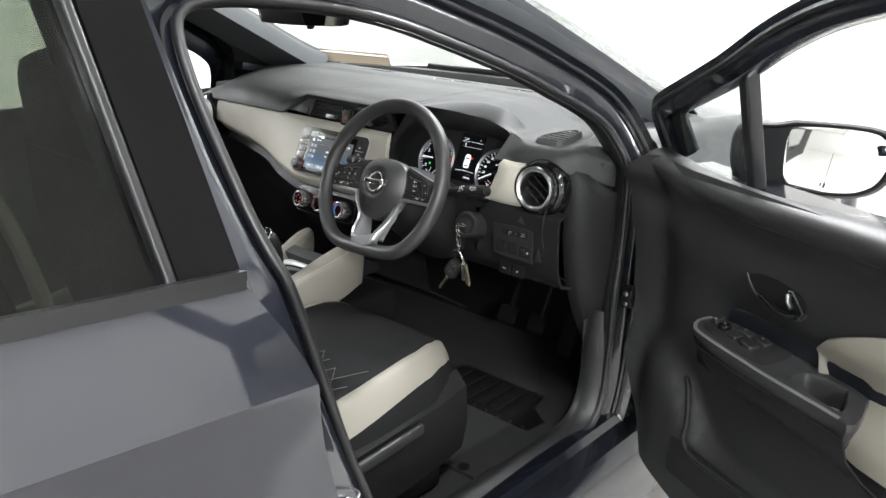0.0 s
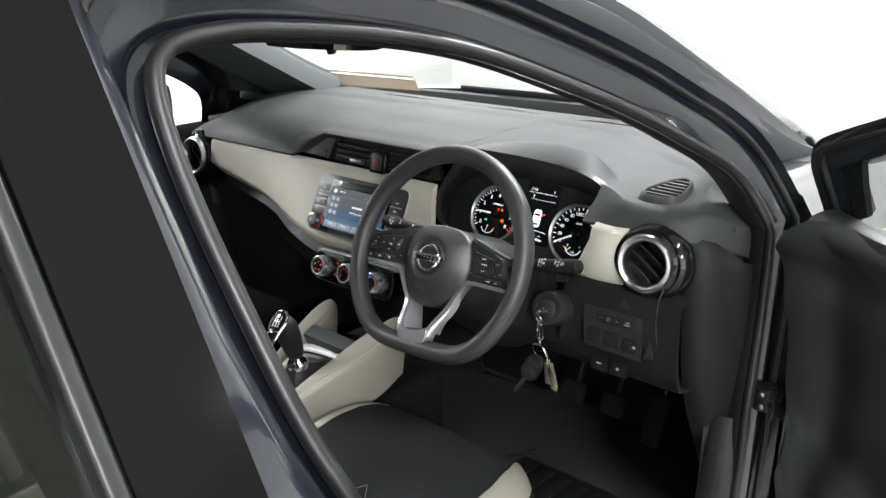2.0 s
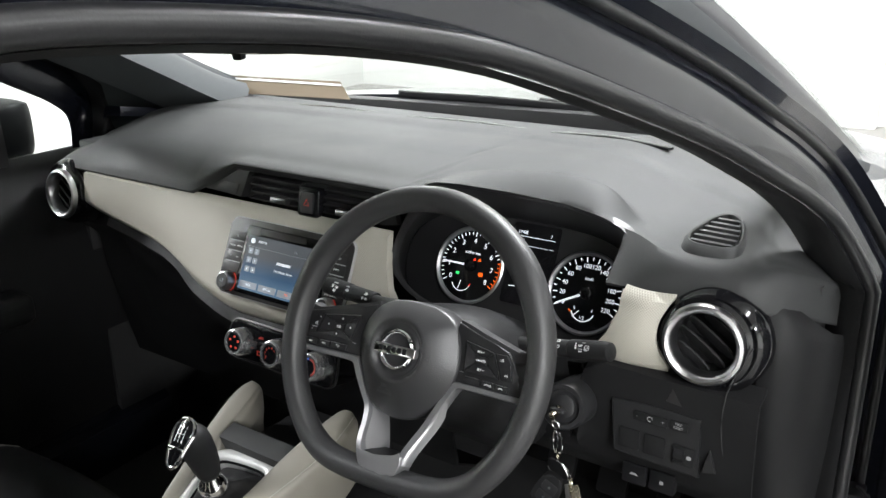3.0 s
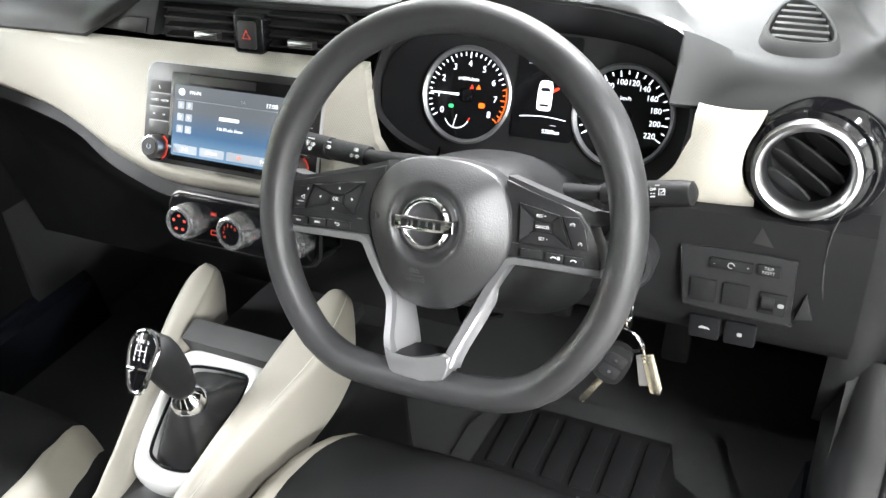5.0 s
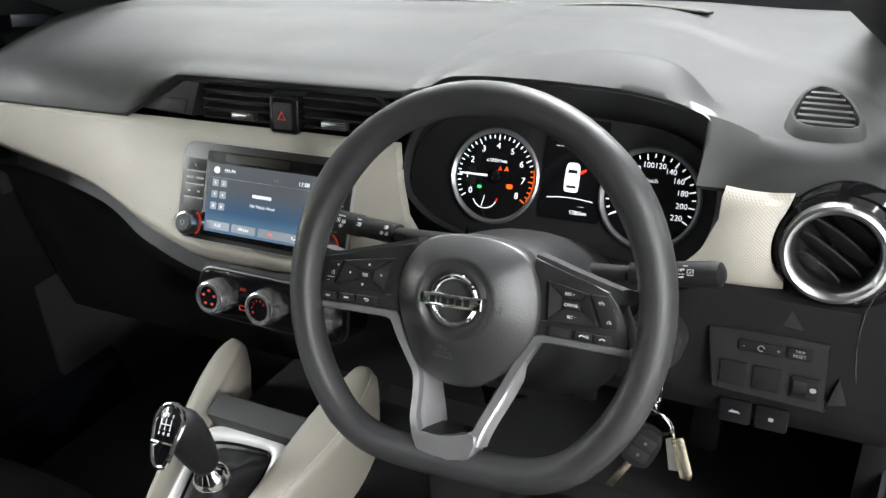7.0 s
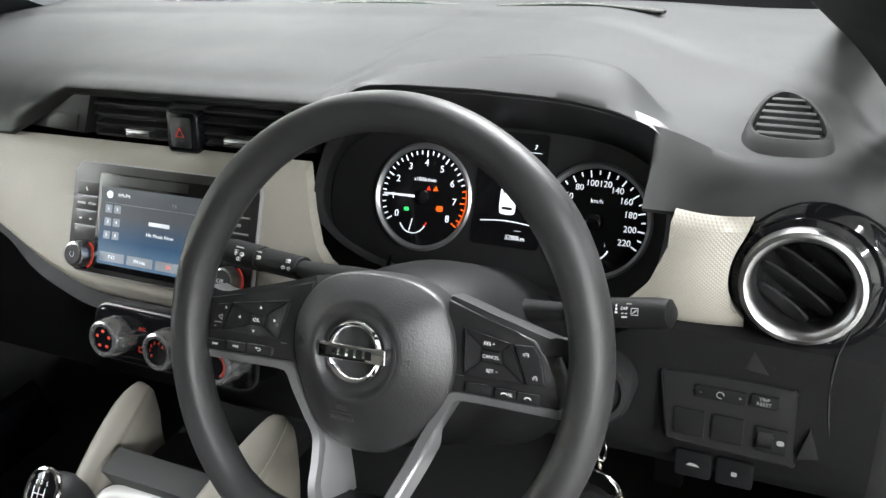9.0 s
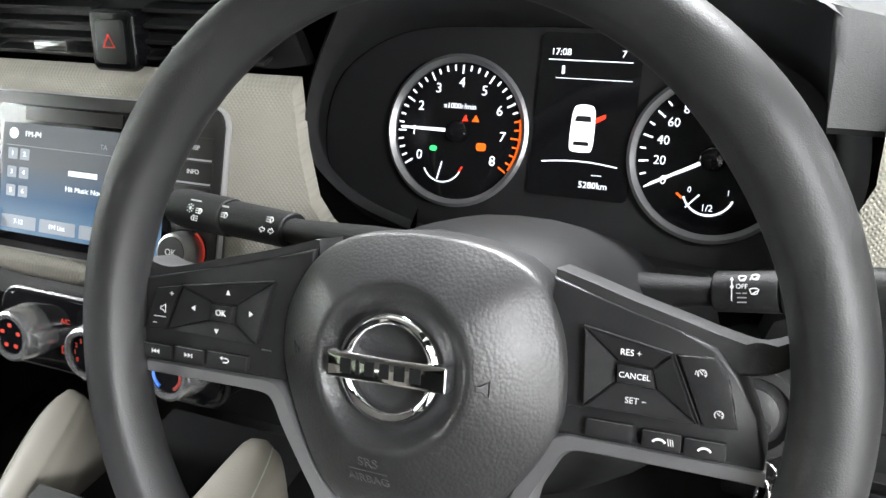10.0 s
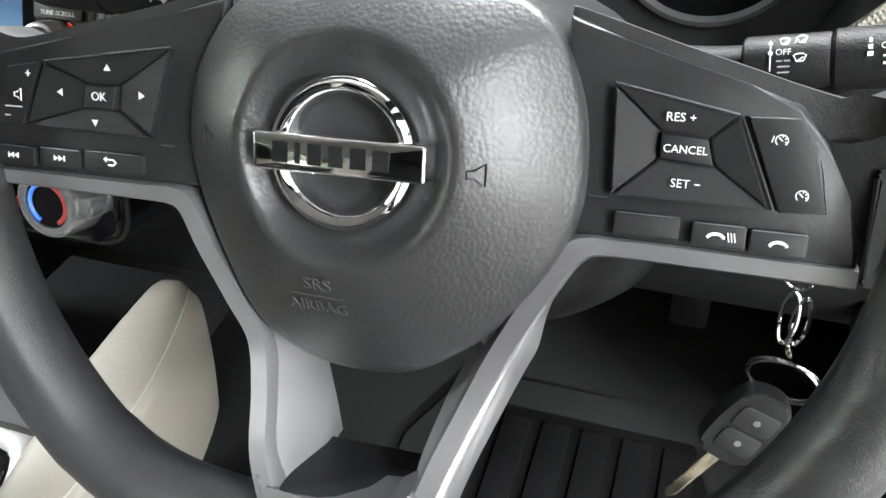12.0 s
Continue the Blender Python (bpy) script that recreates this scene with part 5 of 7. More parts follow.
part("disc_slot", prism(rrect(0.098, 0.0100, 0.001, 2, -0.010, 0.0585), 0.0012, SC @ Matrix.Translation((0, 0, 0.0058)), 0.0004), FASCIA, unit)

scr = bpy.data.materials.new("screen_glow")
scr.use_nodes = True
nt = scr.node_tree
sb = nt.nodes["Principled BSDF"]
tc = nt.nodes.new("ShaderNodeTexCoord")
sep = nt.nodes.new("ShaderNodeSeparateXYZ")
ramp = nt.nodes.new("ShaderNodeValToRGB")
ramp.color_ramp.elements[0].color, ramp.color_ramp.elements[0].position = (0.14, 0.25, 0.38, 1), 0.15
ramp.color_ramp.elements[1].color, ramp.color_ramp.elements[1].position = (0.13, 0.145, 0.16, 1), 0.65
mid = ramp.color_ramp.elements.new(0.32)
mid.color = (0.06, 0.14, 0.26, 1)
nt.links.new(tc.outputs["Generated"], sep.inputs[0])
nt.links.new(sep.outputs["Z"], ramp.inputs[0])
nt.links.new(ramp.outputs[0], sb.inputs["Emission Color"])
sb.inputs["Base Color"].default_value = (0.01, 0.01, 0.012, 1)
sb.inputs["Roughness"].default_value = 0.12
sb.inputs["Emission Strength"].default_value = 0.75
disp = part("display", prism(rrect(0.1637, 0.0861, 0.002, 2, 0.0, 0.00745), 0.0012, SC @ Matrix.Translation((0, 0, 0.0056))), scr, unit, "lit blue radio display")
SD = SC @ Matrix.Translation((0, 0.0066, 0.0070)) @ Matrix.Diagonal((1.03, 0.935, 1, 1))


def bar(m, x, y, w, h, mat, parent, name="mark", d=0.0003):
    return part(name, prism([(x - w / 2, y - h / 2), (x + w / 2, y - h / 2), (x + w / 2, y + h / 2), (x - w / 2, y + h / 2)], d, m), mat, parent)


SCREEN_WHITE = material("screen_white", (0.75, 0.80, 0.85), 0.5, emit=0.8)
SCREEN_GREY = material("screen_grey", (0.25, 0.28, 0.32), 0.5, emit=0.35)
text("FM-P4", 0.0065, at(SD, -0.048, 0.038), SCREEN_WHITE, disp)
text("TA", 0.0055, at(SD, 0.022, 0.034), SCREEN_GREY, disp)
text("17:08", 0.0075, at(SD, 0.062, 0.034), SCREEN_WHITE, disp)
bar(SD, 0.0, 0.028, 0.15, 0.0005, SCREEN_GREY, disp)
part("radio_icon", prism(circle(0.0045, 16, -0.068, 0.038), 0.0003, SD), SCREEN_WHITE, disp)
for i in range(3):
    for j in range(2):
        part("preset_key", prism(rrect(0.0095, 0.0095, 0.001, 2, -0.068 + 0.0125 * j, 0.021 - 0.0155 * i), 0.0003, SD), SCREEN_GREY, disp)
        text(str(1 + j + 2 * i), 0.0055, at(SD, -0.068 + 0.0125 * j, 0.021 - 0.0155 * i, 0.0004), SCREEN_WHITE, disp)
bar(SD, 0.004, 0.010, 0.028, 0.0042, SCREEN_WHITE, disp, "station_line")
text("Hit Music Now", 0.0060, at(SD, 0.006, -0.003), SCREEN_WHITE, disp)
for xx, tt in ((-0.058, "7-12"), (-0.018, "FM List"), (0.022, "TA"), (0.058, "Tune")):
    part("soft_key", prism(rrect(0.036, 0.011, 0.001, 2, xx, -0.036), 0.0003, SD), SCREEN_GREY if tt != "TA" else SCREEN_GREY, disp)
    text(tt, 0.0055, at(SD, xx, -0.036, 0.0004), SCREEN_WHITE if tt != "TA" else GLOW_ORANGE, disp)
# side keys and dials
KZ = 0.0036
for k in (-1, 1):
    kx = k * 0.1055
    for ky, kh in ((0.0455, 0.0150), (0.0285, 0.0145), (0.0115, 0.0145), (-0.0055, 0.0150)):
        part("key", prism(rrect(0.0325, kh, 0.0012, 2, kx, ky), 0.0020, SC @ Matrix.Translation((0, 0, KZ)), 0.0006), FASCIA, unit)
        if ky > 0.01:
            bar(SC @ Matrix.Translation((0, 0, KZ + 0.0018)), kx, ky - kh / 2 - 0.0008, 0.0315, 0.0013, EDGE_SILVER, unit, "key_line", 0.0006)
    DLM = SC @ Matrix.Translation((kx - k * 0.001, -0.0288, 0))
    part("dial_recess", lathe([(0.0172, 0.003), (0.0172, 0.0046), (0.0160, 0.0048)], DLM, 36), GLOSS_BLACK, unit)
    kn = part("dial", lathe([(0.0150, 0.0040), (0.0150, 0.010), (0.0143, 0.0160), (0.0135, 0.0195), (0.0115, 0.0205)], DLM, 36), SATIN, unit, "silver rotary dial")
    part("dial_cap", lathe([(0.0118, 0.0200), (0.0112, 0.0212)], DLM, 28), SATIN_BLACK, kn)
    part("dial_light", tube([DLM @ Vector((0.0163 * math.cos(a), 0.0163 * math.sin(a), 0.0055)) for a in [radians(-60 + 12 * i) for i in range(11)]], 0.0009, 5), DIM_RED, kn, "red light line")
    if k > 0:
        text("OK", 0.0066, at(DLM, 0, 0, 0.0214), WHITE_PRINT, kn)
    else:
        part("power_mark", tube([DLM @ Vector((0.0030 * math.sin(a), 0.0030 * math.cos(a), 0.0214)) for a in [radians(40 + 28 * i) for i in range(11)]], 0.0004, 4), SCREEN_GREY, kn)
KT = SC @ Matrix.Translation((0, 0, KZ + 0.0021))
part("phone_symbol", tube([KT @ Vector((-0.1055 + 0.0024 * math.cos(a), 0.0455 + 0.0024 * math.sin(a), 0)) for a in [radians(150 + 15 * i) for i in range(9)]], 0.0006, 5), WHITE_PRINT, unit)
text("RADIO", 0.0042, at(KT, -0.1138, 0.0285), WHITE_PRINT, unit)
text("MEDIA", 0.0042, at(KT, -0.0975, 0.0285), WHITE_PRINT, unit)
for sx, sg in ((-0.1138, -1), (-0.0975, 1)):
    for dx in (-0.0010, 0.0010):
        part("skip_symbol", prism([(sx + dx - 0.0009 * sg, 0.0104), (sx + dx + 0.0009 * sg, 0.0115), (sx + dx - 0.0009 * sg, 0.0126)], 0.0003, KT), WHITE_PRINT, unit)
text("DISP", 0.0046, at(KT, 0.1055, 0.0455), WHITE_PRINT, unit)
text("INFO", 0.0046, at(KT, 0.1055, 0.0285), WHITE_PRINT, unit)
text("SETUP", 0.0042, at(KT, 0.1055, 0.0115), WHITE_PRINT, unit)
text("TUNE-SCROLL", 0.0036, at(KT, 0.1055, -0.0100), WHITE_PRINT, unit)

# ---- heater controls ----
HV = facing((0.014, 0.133, 0.800), 17)
KNOB = material("bright_knob_silver", (0.42, 0.42, 0.43), 0.24, 0.8)
hv = thing("heater_controls", "black heater control panel with three bright rotary knobs", "heater controls", (0, 0.14, 0.76))
part("fascia", prism(rrect(0.226, 0.060, 0.018, 5), 0.05, HV @ Matrix.Translation((0, 0, -0.05)), 0.004, 3), GLOSS_BLACK, hv)
part("panel_rim", tube([HV @ Vector((x, y, -0.004)) for x, y in rrect(0.229, 0.063, 0.02, 6)], 0.002, 6, closed=True), SATIN_BLACK, hv)
for i, kx in enumerate((-0.079, 0.0, 0.079)):
    km = HV @ Matrix.Translation((kx, -0.001, 0.0))
    kb = part("knob", lathe([(0.0225, 0.0), (0.0225, 0.006), (0.0215, 0.018), (0.0205, 0.0215), (0.0185, 0.0228), (0.0150, 0.0222), (0.0148, 0.0195)], km, 40, ends=False), KNOB, hv, "bright silver rotary knob")
    part("knob_face", lathe([(0.0149, 0.018), (0.0149, 0.0205)], km, 32), GLOSS_BLACK, kb)
    part("knob_grip", prism(rrect(0.012, 0.013, 0.003, 3, 0.0235, 0.0), 0.020, km, 0.003), KNOB, kb)
    if i == 0:
        for a in (90, 20, 160, 235, 305):
            part("vent_symbol", prism(rrect(0.0042, 0.0032, 0.001, 2), 0.0004, km @ Matrix.Translation((0.0092 * math.cos(radians(a)), 0.0092 * math.sin(radians(a)), 0.0206))), DIM_RED, kb, "red lit symbol")
    elif i == 1:
        for q, a in enumerate((215, 180, 145, 110, 75, 40, 5)):
            text("01234A "[q], 0.005, at(km, 0.0100 * math.cos(radians(a)), 0.0100 * math.sin(radians(a)), 0.0206), DIM_RED, kb)
    else:
        part("cold_arc", tube([km @ Vector((0.0125 * math.cos(radians(a)), 0.0125 * math.sin(radians(a)), 0.0206)) for a in range(95, 240, 12)], 0.0014, 6), BLUE_PRINT, kb, "blue arc")
        part("warm_arc", tube([km @ Vector((0.0125 * math.cos(radians(a)), 0.0125 * math.sin(radians(a)), 0.0206)) for a in range(85, -60, -12)], 0.0014, 6), RED_PRINT, kb, "red arc")
for bx in (-0.041, 0.041):
    text("A/C" if bx < 0 else "", 0.006, at(HV, bx, 0.012, 0.0005), DIM_RED, hv)
    for yy in ((-0.012,) if bx < 0 else (0.012, -0.012)):
        part("button_symbol", tube([HV @ Vector((bx + dx, yy + dy, 0.0006)) for dx, dy in ((-0.005, -0.003), (-0.005, 0.0025), (0.005, 0.0025), (0.005, -0.003))], 0.0007, 4, closed=True), DIM_RED, hv, "red lit symbol")

# ---- switch panel by the driver's knee ----
SP = facing((0.59, 0.191, 0.822), 5)
sp = part("switch_panel", prism([(v.x, v.y) for v in spline([(x, y, 0) for x, y in ((-0.052, 0.030), (0.0, 0.033), (0.048, 0.032), (0.053, 0.026), (0.055, -0.034), (0.050, -0.039), (-0.04, -0.036), (-0.048, -0.030), (-0.054, 0.024))], 36, closed=True)], 0.006, SP, 0.0015), SATIN_BLACK, dash, "black switch panel")
part("panel_edge", tube([SP @ Vector((x, y, 0.004)) for x, y in ((-0.056, 0.026), (-0.049, -0.031), (-0.041, -0.0375), (0.05, -0.0405))], 0.0018, 6), BLACK, sp)
for cx, cy, w, h in ((-0.006, 0.017, 0.042, 0.012), (0.029, 0.018, 0.022, 0.012), (-0.030, -0.016, 0.026, 0.026), (0.002, -0.016, 0.026, 0.026), (0.037, -0.018, 0.026, 0.024)):
    part("switch", prism(rrect(w, h, 0.0015, 2, cx, cy), 0.003, SP @ Matrix.Translation((0, 0, 0.005)), 0.0008), BLACK, sp)
text("-", 0.006, at(SP, -0.022, 0.017, 0.0082), GREY_PRINT, sp)
text("+", 0.006, at(SP, 0.010, 0.017, 0.0082), GREY_PRINT, sp)
part("dial_symbol", tube([SP @ Vector((-0.006 + 0.003 * math.cos(a), 0.017 + 0.003 * math.sin(a), 0.0082)) for a in [radians(30 * i) for i in range(11)]], 0.0005, 4), GREY_PRINT, sp)
text("TRIP", 0.0045, at(SP, 0.029, 0.0205, 0.0082), GREY_PRINT, sp)
text("RESET", 0.0045, at(SP, 0.029, 0.016, 0.0082), GREY_PRINT, sp)
part("levelling_wheel", lathe([(0.010, -0.006), (0.010, 0.006)], SP @ Matrix.Translation((0.033, -0.018, 0.002)) @ Matrix.Rotation(radians(90), 4, "Y"), 24), RUBBER, sp)
part("lamp_symbol", prism(rrect(0.006, 0.005, 0.002, 2, 0.045, -0.018), 0.0004, SP @ Matrix.Translation((0, 0, 0.008))), GREY_PRINT, sp)
# raised triangles stand in for the patches of light on the panel's folds
part("light_patch_facet", prism([(0.058, -0.036), (0.075, -0.032), (0.066, -0.004)], 0.004, SP @ Matrix.Translation((0, 0, -0.0035)), 0.0016), LINING, sp)
part("light_patch_facet", prism([(0.010, 0.044), (0.030, 0.042), (0.017, 0.062)], 0.002, SP @ Matrix.Translation((0, 0, 0.003)), 0.0008), FASCIA, sp)
for bx in (-0.026, 0.010):
    lv = part("release_lever", prism(rrect(0.032, 0.028, 0.003, 3, bx, -0.072), 0.012, SP @ Matrix.Translation((0, 0, -0.022)), 0.002), MIRROR_CASE, dash, "black release lever")
    part("lever_mark", prism([(bx - 0.006, -0.073), (bx + 0.006, -0.073), (bx + 0.003, -0.0705), (bx - 0.003, -0.070)] if bx < 0 else rrect(0.005, 0.0045, 0.001, 2, bx, -0.072), 0.0004, SP @ Matrix.Translation((0, 0, -0.0098))), GREY_PRINT, lv)

# ---- instrument binnacle ----
cl = thing("instrument_cluster", "hooded instrument cluster, lit, ignition on", "instrument cluster", (0.345, 0.32, 0.85))
GZ = facing((0.323, 0.316, 0.927), 25)
# the mouth of the hood as seen from the seat, (x, z), and how far back each point lies
MOUTH = [(0.1785, 0.960), (0.1785, 0.985), (0.185, 1.012), (0.195, 1.038), (0.205, 1.055), (0.222, 1.065), (0.265, 1.067), (0.335, 1.0645), (0.42, 1.0575), (0.464, 1.048), (0.502, 1.034), (0.519, 1.012), (0.528, 0.98), (0.528, 0.95), (0.516, 0.905), (0.49, 0.868), (0.42, 0.858), (0.32, 0.866), (0.262, 0.881), (0.222, 0.8975), (0.200, 0.9125), (0.186, 0.936)]
mouth = [(v.x, v.y) for v in spline([(x, z, 0) for x, z in MOUTH], 108, closed=True)]
N = 96
mo = polar(mouth, N, (0.36, 0.96))


def mouth_y(x, z):
    return 0.207 + ease((z - 0.94) / 0.11) * (lip_y(x) - 0.207) + 0.03 * max(0.0, (0.94 - z) / 0.09)


inner = polar([(v.x, v.y) for v in spline([(x, y, 0) for x, y in ((-0.192, -0.01), (-0.18, 0.040), (-0.125, 0.074), (-0.04, 0.080), (0.05, 0.080), (0.13, 0.070), (0.18, 0.040), (0.19, 0.0), (0.182, -0.05), (0.14, -0.078), (0.0, -0.070), (-0.12, -0.08), (-0.175, -0.055))], 90, closed=True)], N, (0.02, 0.0))
rows = [[Vector((0.36 + (x - 0.36) * 1.04, mouth_y(x, z) + 0.012, 0.96 + (z - 0.96) * 1.02)) for x, z in mo], [Vector((x, mouth_y(x, z), z)) for x, z in mo]]
for f in (0.06, 0.3, 0.65, 1.0):
    row = []
    for (x, z), (u, v) in zip(mo, inner):
        a, b = Vector((0.36 + (x - 0.36) * 0.97, mouth_y(x, z) + 0.006, 0.96 + (z - 0.96) * 0.94)), GZ @ Vector((u, v, 0.004))
        row.append(a + (b - a) * f)
    rows.append(row)
part("hood_lining", loft(rows, closed_u=True), SATIN_BLACK, cl, "black hood lining", angle=60)
part("gauge_plate", prism(inner, 0.003, GZ @ Matrix.Translation((0, 0, -0.001))), SATIN_BLACK, cl)


def dial(cx, cy, r, name):
    m = GZ @ Matrix.Translation((cx, cy, 0.003))
    d = part(name, lathe([(r, 0.0), (r, 0.001)], m, 56), GLOSS_BLACK, cl, "black dial face")
    part("dial_ring", lathe([(r + 0.0005, 0.0), (r + 0.003, 0.005), (r + 0.0005, 0.007), (r - 0.003, 0.004), (r - 0.003, 0.001)], m, 64, ends=False), SILVER, d, "silver dial ring")
    return d, m


def ticks(d, m, r, a0, a1, n, mat, major=1, inner_r=None, w=0.0013, red_from=None):
    for i in range(n + 1):
        a = radians(a0 + (a1 - a0) * i / n)
        ln = 0.0068 if i % major == 0 else 0.0042
        q = m @ Matrix.Rotation(a, 4, "Z") @ Matrix.Translation((r - ln / 2, 0, 0.0014))
        part("tick", prism([(-ln / 2, -w / 2), (ln / 2, -w / 2), (ln / 2, w / 2), (-ln / 2, w / 2)], 0.0003, q), GLOW_ORANGE if red_from is not None and i >= red_from else mat, d)


R = 0.0553
tach, TM = dial(-0.0750, 0.0, R, "tachometer")
ticks(tach, TM, R - 0.005, 214, -34, 32, GLOW_WHITE, 4, red_from=26)
for i in range(9):
    a = radians(214 - 248 * i / 8)
    text(str(i), 0.0105, at(TM, (R - 0.0185) * math.cos(a), (R - 0.0185) * math.sin(a), 0.0014), GLOW_WHITE, tach)
text("x1000r/min", 0.0058, at(TM, 0.0, 0.019, 0.0014), GLOW_WHITE, tach)
part("red_arc", tube([TM @ Vector(((R - 0.0045) * math.cos(radians(a)), (R - 0.0045) * math.sin(radians(a)), 0.0016)) for a in range(14, -36, -5)], 0.0008, 5), GLOW_ORANGE, tach, "glowing red line")
part("needle", prism([(-0.046, -0.0009), (-0.006, -0.0014), (-0.006, 0.0014), (-0.046, 0.0009)], 0.001, at(TM, 0, 0, 0.005, 0)), GLOW_WHITE, tach, "glowing white needle")
part("needle_cap", lathe([(0.0085, 0.001), (0.0085, 0.006), (0.006, 0.0075)], TM, 24), GLOSS_BLACK, tach)
part("warning_lamp", prism([(0.003, 0.008), (0.008, 0.008), (0.0055, 0.013)], 0.0003, at(TM, 0, 0, 0.0014)), GLOW_RED, tach, "red warning symbol")
part("warning_lamp", prism([(0.011, 0.008), (0.017, 0.008), (0.014, 0.0135)], 0.0003, at(TM, 0, 0, 0.0014)), GLOW_ORANGE, tach, "amber warning symbol")
part("warning_lamp", prism(rrect(0.008, 0.006, 0.002, 3, 0.0205, -0.0105), 0.0003, at(TM, 0, 0, 0.0014)), GLOW_ORANGE, tach, "amber warning symbol")
part("side_light_lamp", prism(rrect(0.006, 0.004, 0.0015, 3, -0.019, -0.0145), 0.0003, at(TM, 0, 0, 0.0014)), GLOW_GREEN, tach, "green light symbol")
part("temperature_arc", tube([TM @ Vector((-0.010 + 0.0165 * math.cos(radians(a)), -0.0235 + 0.0165 * math.sin(radians(a)), 0.0015)) for a in range(205, 336, 10)], 0.0006, 5), GLOW_WHITE, tach)
bar(at(TM, -0.012, -0.031, 0.0015, 78), 0, 0, 0.014, 0.0009, GLOW_WHITE, tach, "temperature_needle")
bar(at(TM, 0.0055, -0.029, 0.0015, 60), 0, 0, 0.005, 0.0014, GLOW_RED, tach, "temperature_red")

speed, SM = dial(0.1150, -0.0040, R, "speedometer")
ticks(speed, SM, R - 0.005, 208, -28, 22, GLOW_WHITE, 2)
for i in range(12):
    a = radians(208 - 236 * i / 11)
    text(str(20 * i), 0.0088, at(SM, (R - 0.0195) * math.cos(a), (R - 0.0175) * math.sin(a), 0.0014), GLOW_WHITE, speed)
text("km/h", 0.0062, at(SM, 0.0, 0.020, 0.0014), GLOW_WHITE, speed)
part("needle", prism([(-0.046, -0.0009), (-0.002, -0.0014), (-0.002, 0.0014), (-0.046, 0.0009)], 0.001, at(SM, 0, 0, 0.005, 28)), GLOW_WHITE, speed, "glowing white needle")
part("needle_cap", lathe([(0.0085, 0.001), (0.0085, 0.006), (0.006, 0.0075)], SM, 24), GLOSS_BLACK, speed)
part("fuel_arc", tube([SM @ Vector((0.0175 * math.cos(radians(a)), -0.0215 + 0.0175 * math.sin(radians(a)), 0.0015)) for a in range(200, 341, 10)], 0.0008, 5), GLOW_WHITE, speed)
text("1/2", 0.0065, at(SM, 0.0, -0.034, 0.0014), GLOW_WHITE, speed)
text("0", 0.0055, at(SM, -0.013, -0.0225, 0.0014), GLOW_WHITE, speed)
text("1", 0.0055, at(SM, 0.013, -0.0225, 0.0014), GLOW_WHITE, speed)
bar(at(SM, -0.010, -0.030, 0.0016, 48), 0, 0, 0.013, 0.001, GLOW_WHITE, speed, "fuel_needle")
bar(at(SM, -0.0195, -0.027, 0.0016, -40), 0, 0, 0.005, 0.0016, GLOW_ORANGE, speed, "fuel_red")

# display between the dials
DM = GZ @ Matrix.Translation((0.0225, 0.006, 0.003))
dsp = part("trip_display", prism(rrect(0.074, 0.118, 0.004, 3, 0.0, 0.012), 0.002, DM), GLOSS_BLACK, cl, "small dark trip display")
D2 = DM @ Matrix.Translation((0, 0, 0.0024))
text("17:08", 0.0070, at(D2, -0.022, 0.0570), GLOW_WHITE, dsp)
text("7", 0.0070, at(D2, 0.024, 0.0570), GLOW_WHITE, dsp)
bar(D2, 0.0, 0.0515, 0.062, 0.0007, GLOW_WHITE, dsp)
bar(D2, 0.004, 0.0385, 0.056, 0.0005, GLOW_WHITE, dsp)
bar(D2, -0.019, 0.0445, 0.002, 0.006, GLOW_WHITE, dsp)
carm = at(D2, 0.0, 0.004, 0) @ Matrix.Diagonal((0.84, 0.84, 1, 1))
part("car_symbol", prism([(v.x, v.y) for v in spline([(x, y, 0) for x, y in ((-0.010, -0.018), (-0.0105, 0.0), (-0.0095, 0.014), (-0.006, 0.019), (0.006, 0.019), (0.0095, 0.014), (0.0105, 0.0), (0.010, -0.018), (0.005, -0.021), (-0.005, -0.021))], 36, closed=True)], 0.0003, carm), GLOW_WHITE, dsp, "white car symbol")
part("symbol_window", prism([(-0.0075, 0.005), (0.0075, 0.005), (0.006, 0.010), (-0.006, 0.010)], 0.0003, at(carm, 0, 0, 0.0004)), SATIN_BLACK, dsp)
part("symbol_window", prism([(-0.007, -0.0155), (0.007, -0.0155), (0.0065, -0.012), (-0.0065, -0.012)], 0.0003, at(carm, 0, 0, 0.0004)), SATIN_BLACK, dsp)
part("door_symbol", prism([(0.0108, 0.004), (0.019, 0.009), (0.019, 0.0125), (0.0108, 0.009)], 0.0003, carm), GLOW_RED, dsp, "red open-door mark")
part("horizon_line", tube([D2 @ Vector((-0.028 + 0.056 * i / 10, -0.0225 + 0.0022 * math.sin(math.pi * i / 10), 0)) for i in range(11)], 0.0006, 4), GLOW_WHITE, dsp)
text("----", 0.006, at(D2, 0.014, -0.0290), GLOW_WHITE, dsp)
text("5280km", 0.0066, at(D2, 0.012, -0.0370), GLOW_WHITE, dsp)

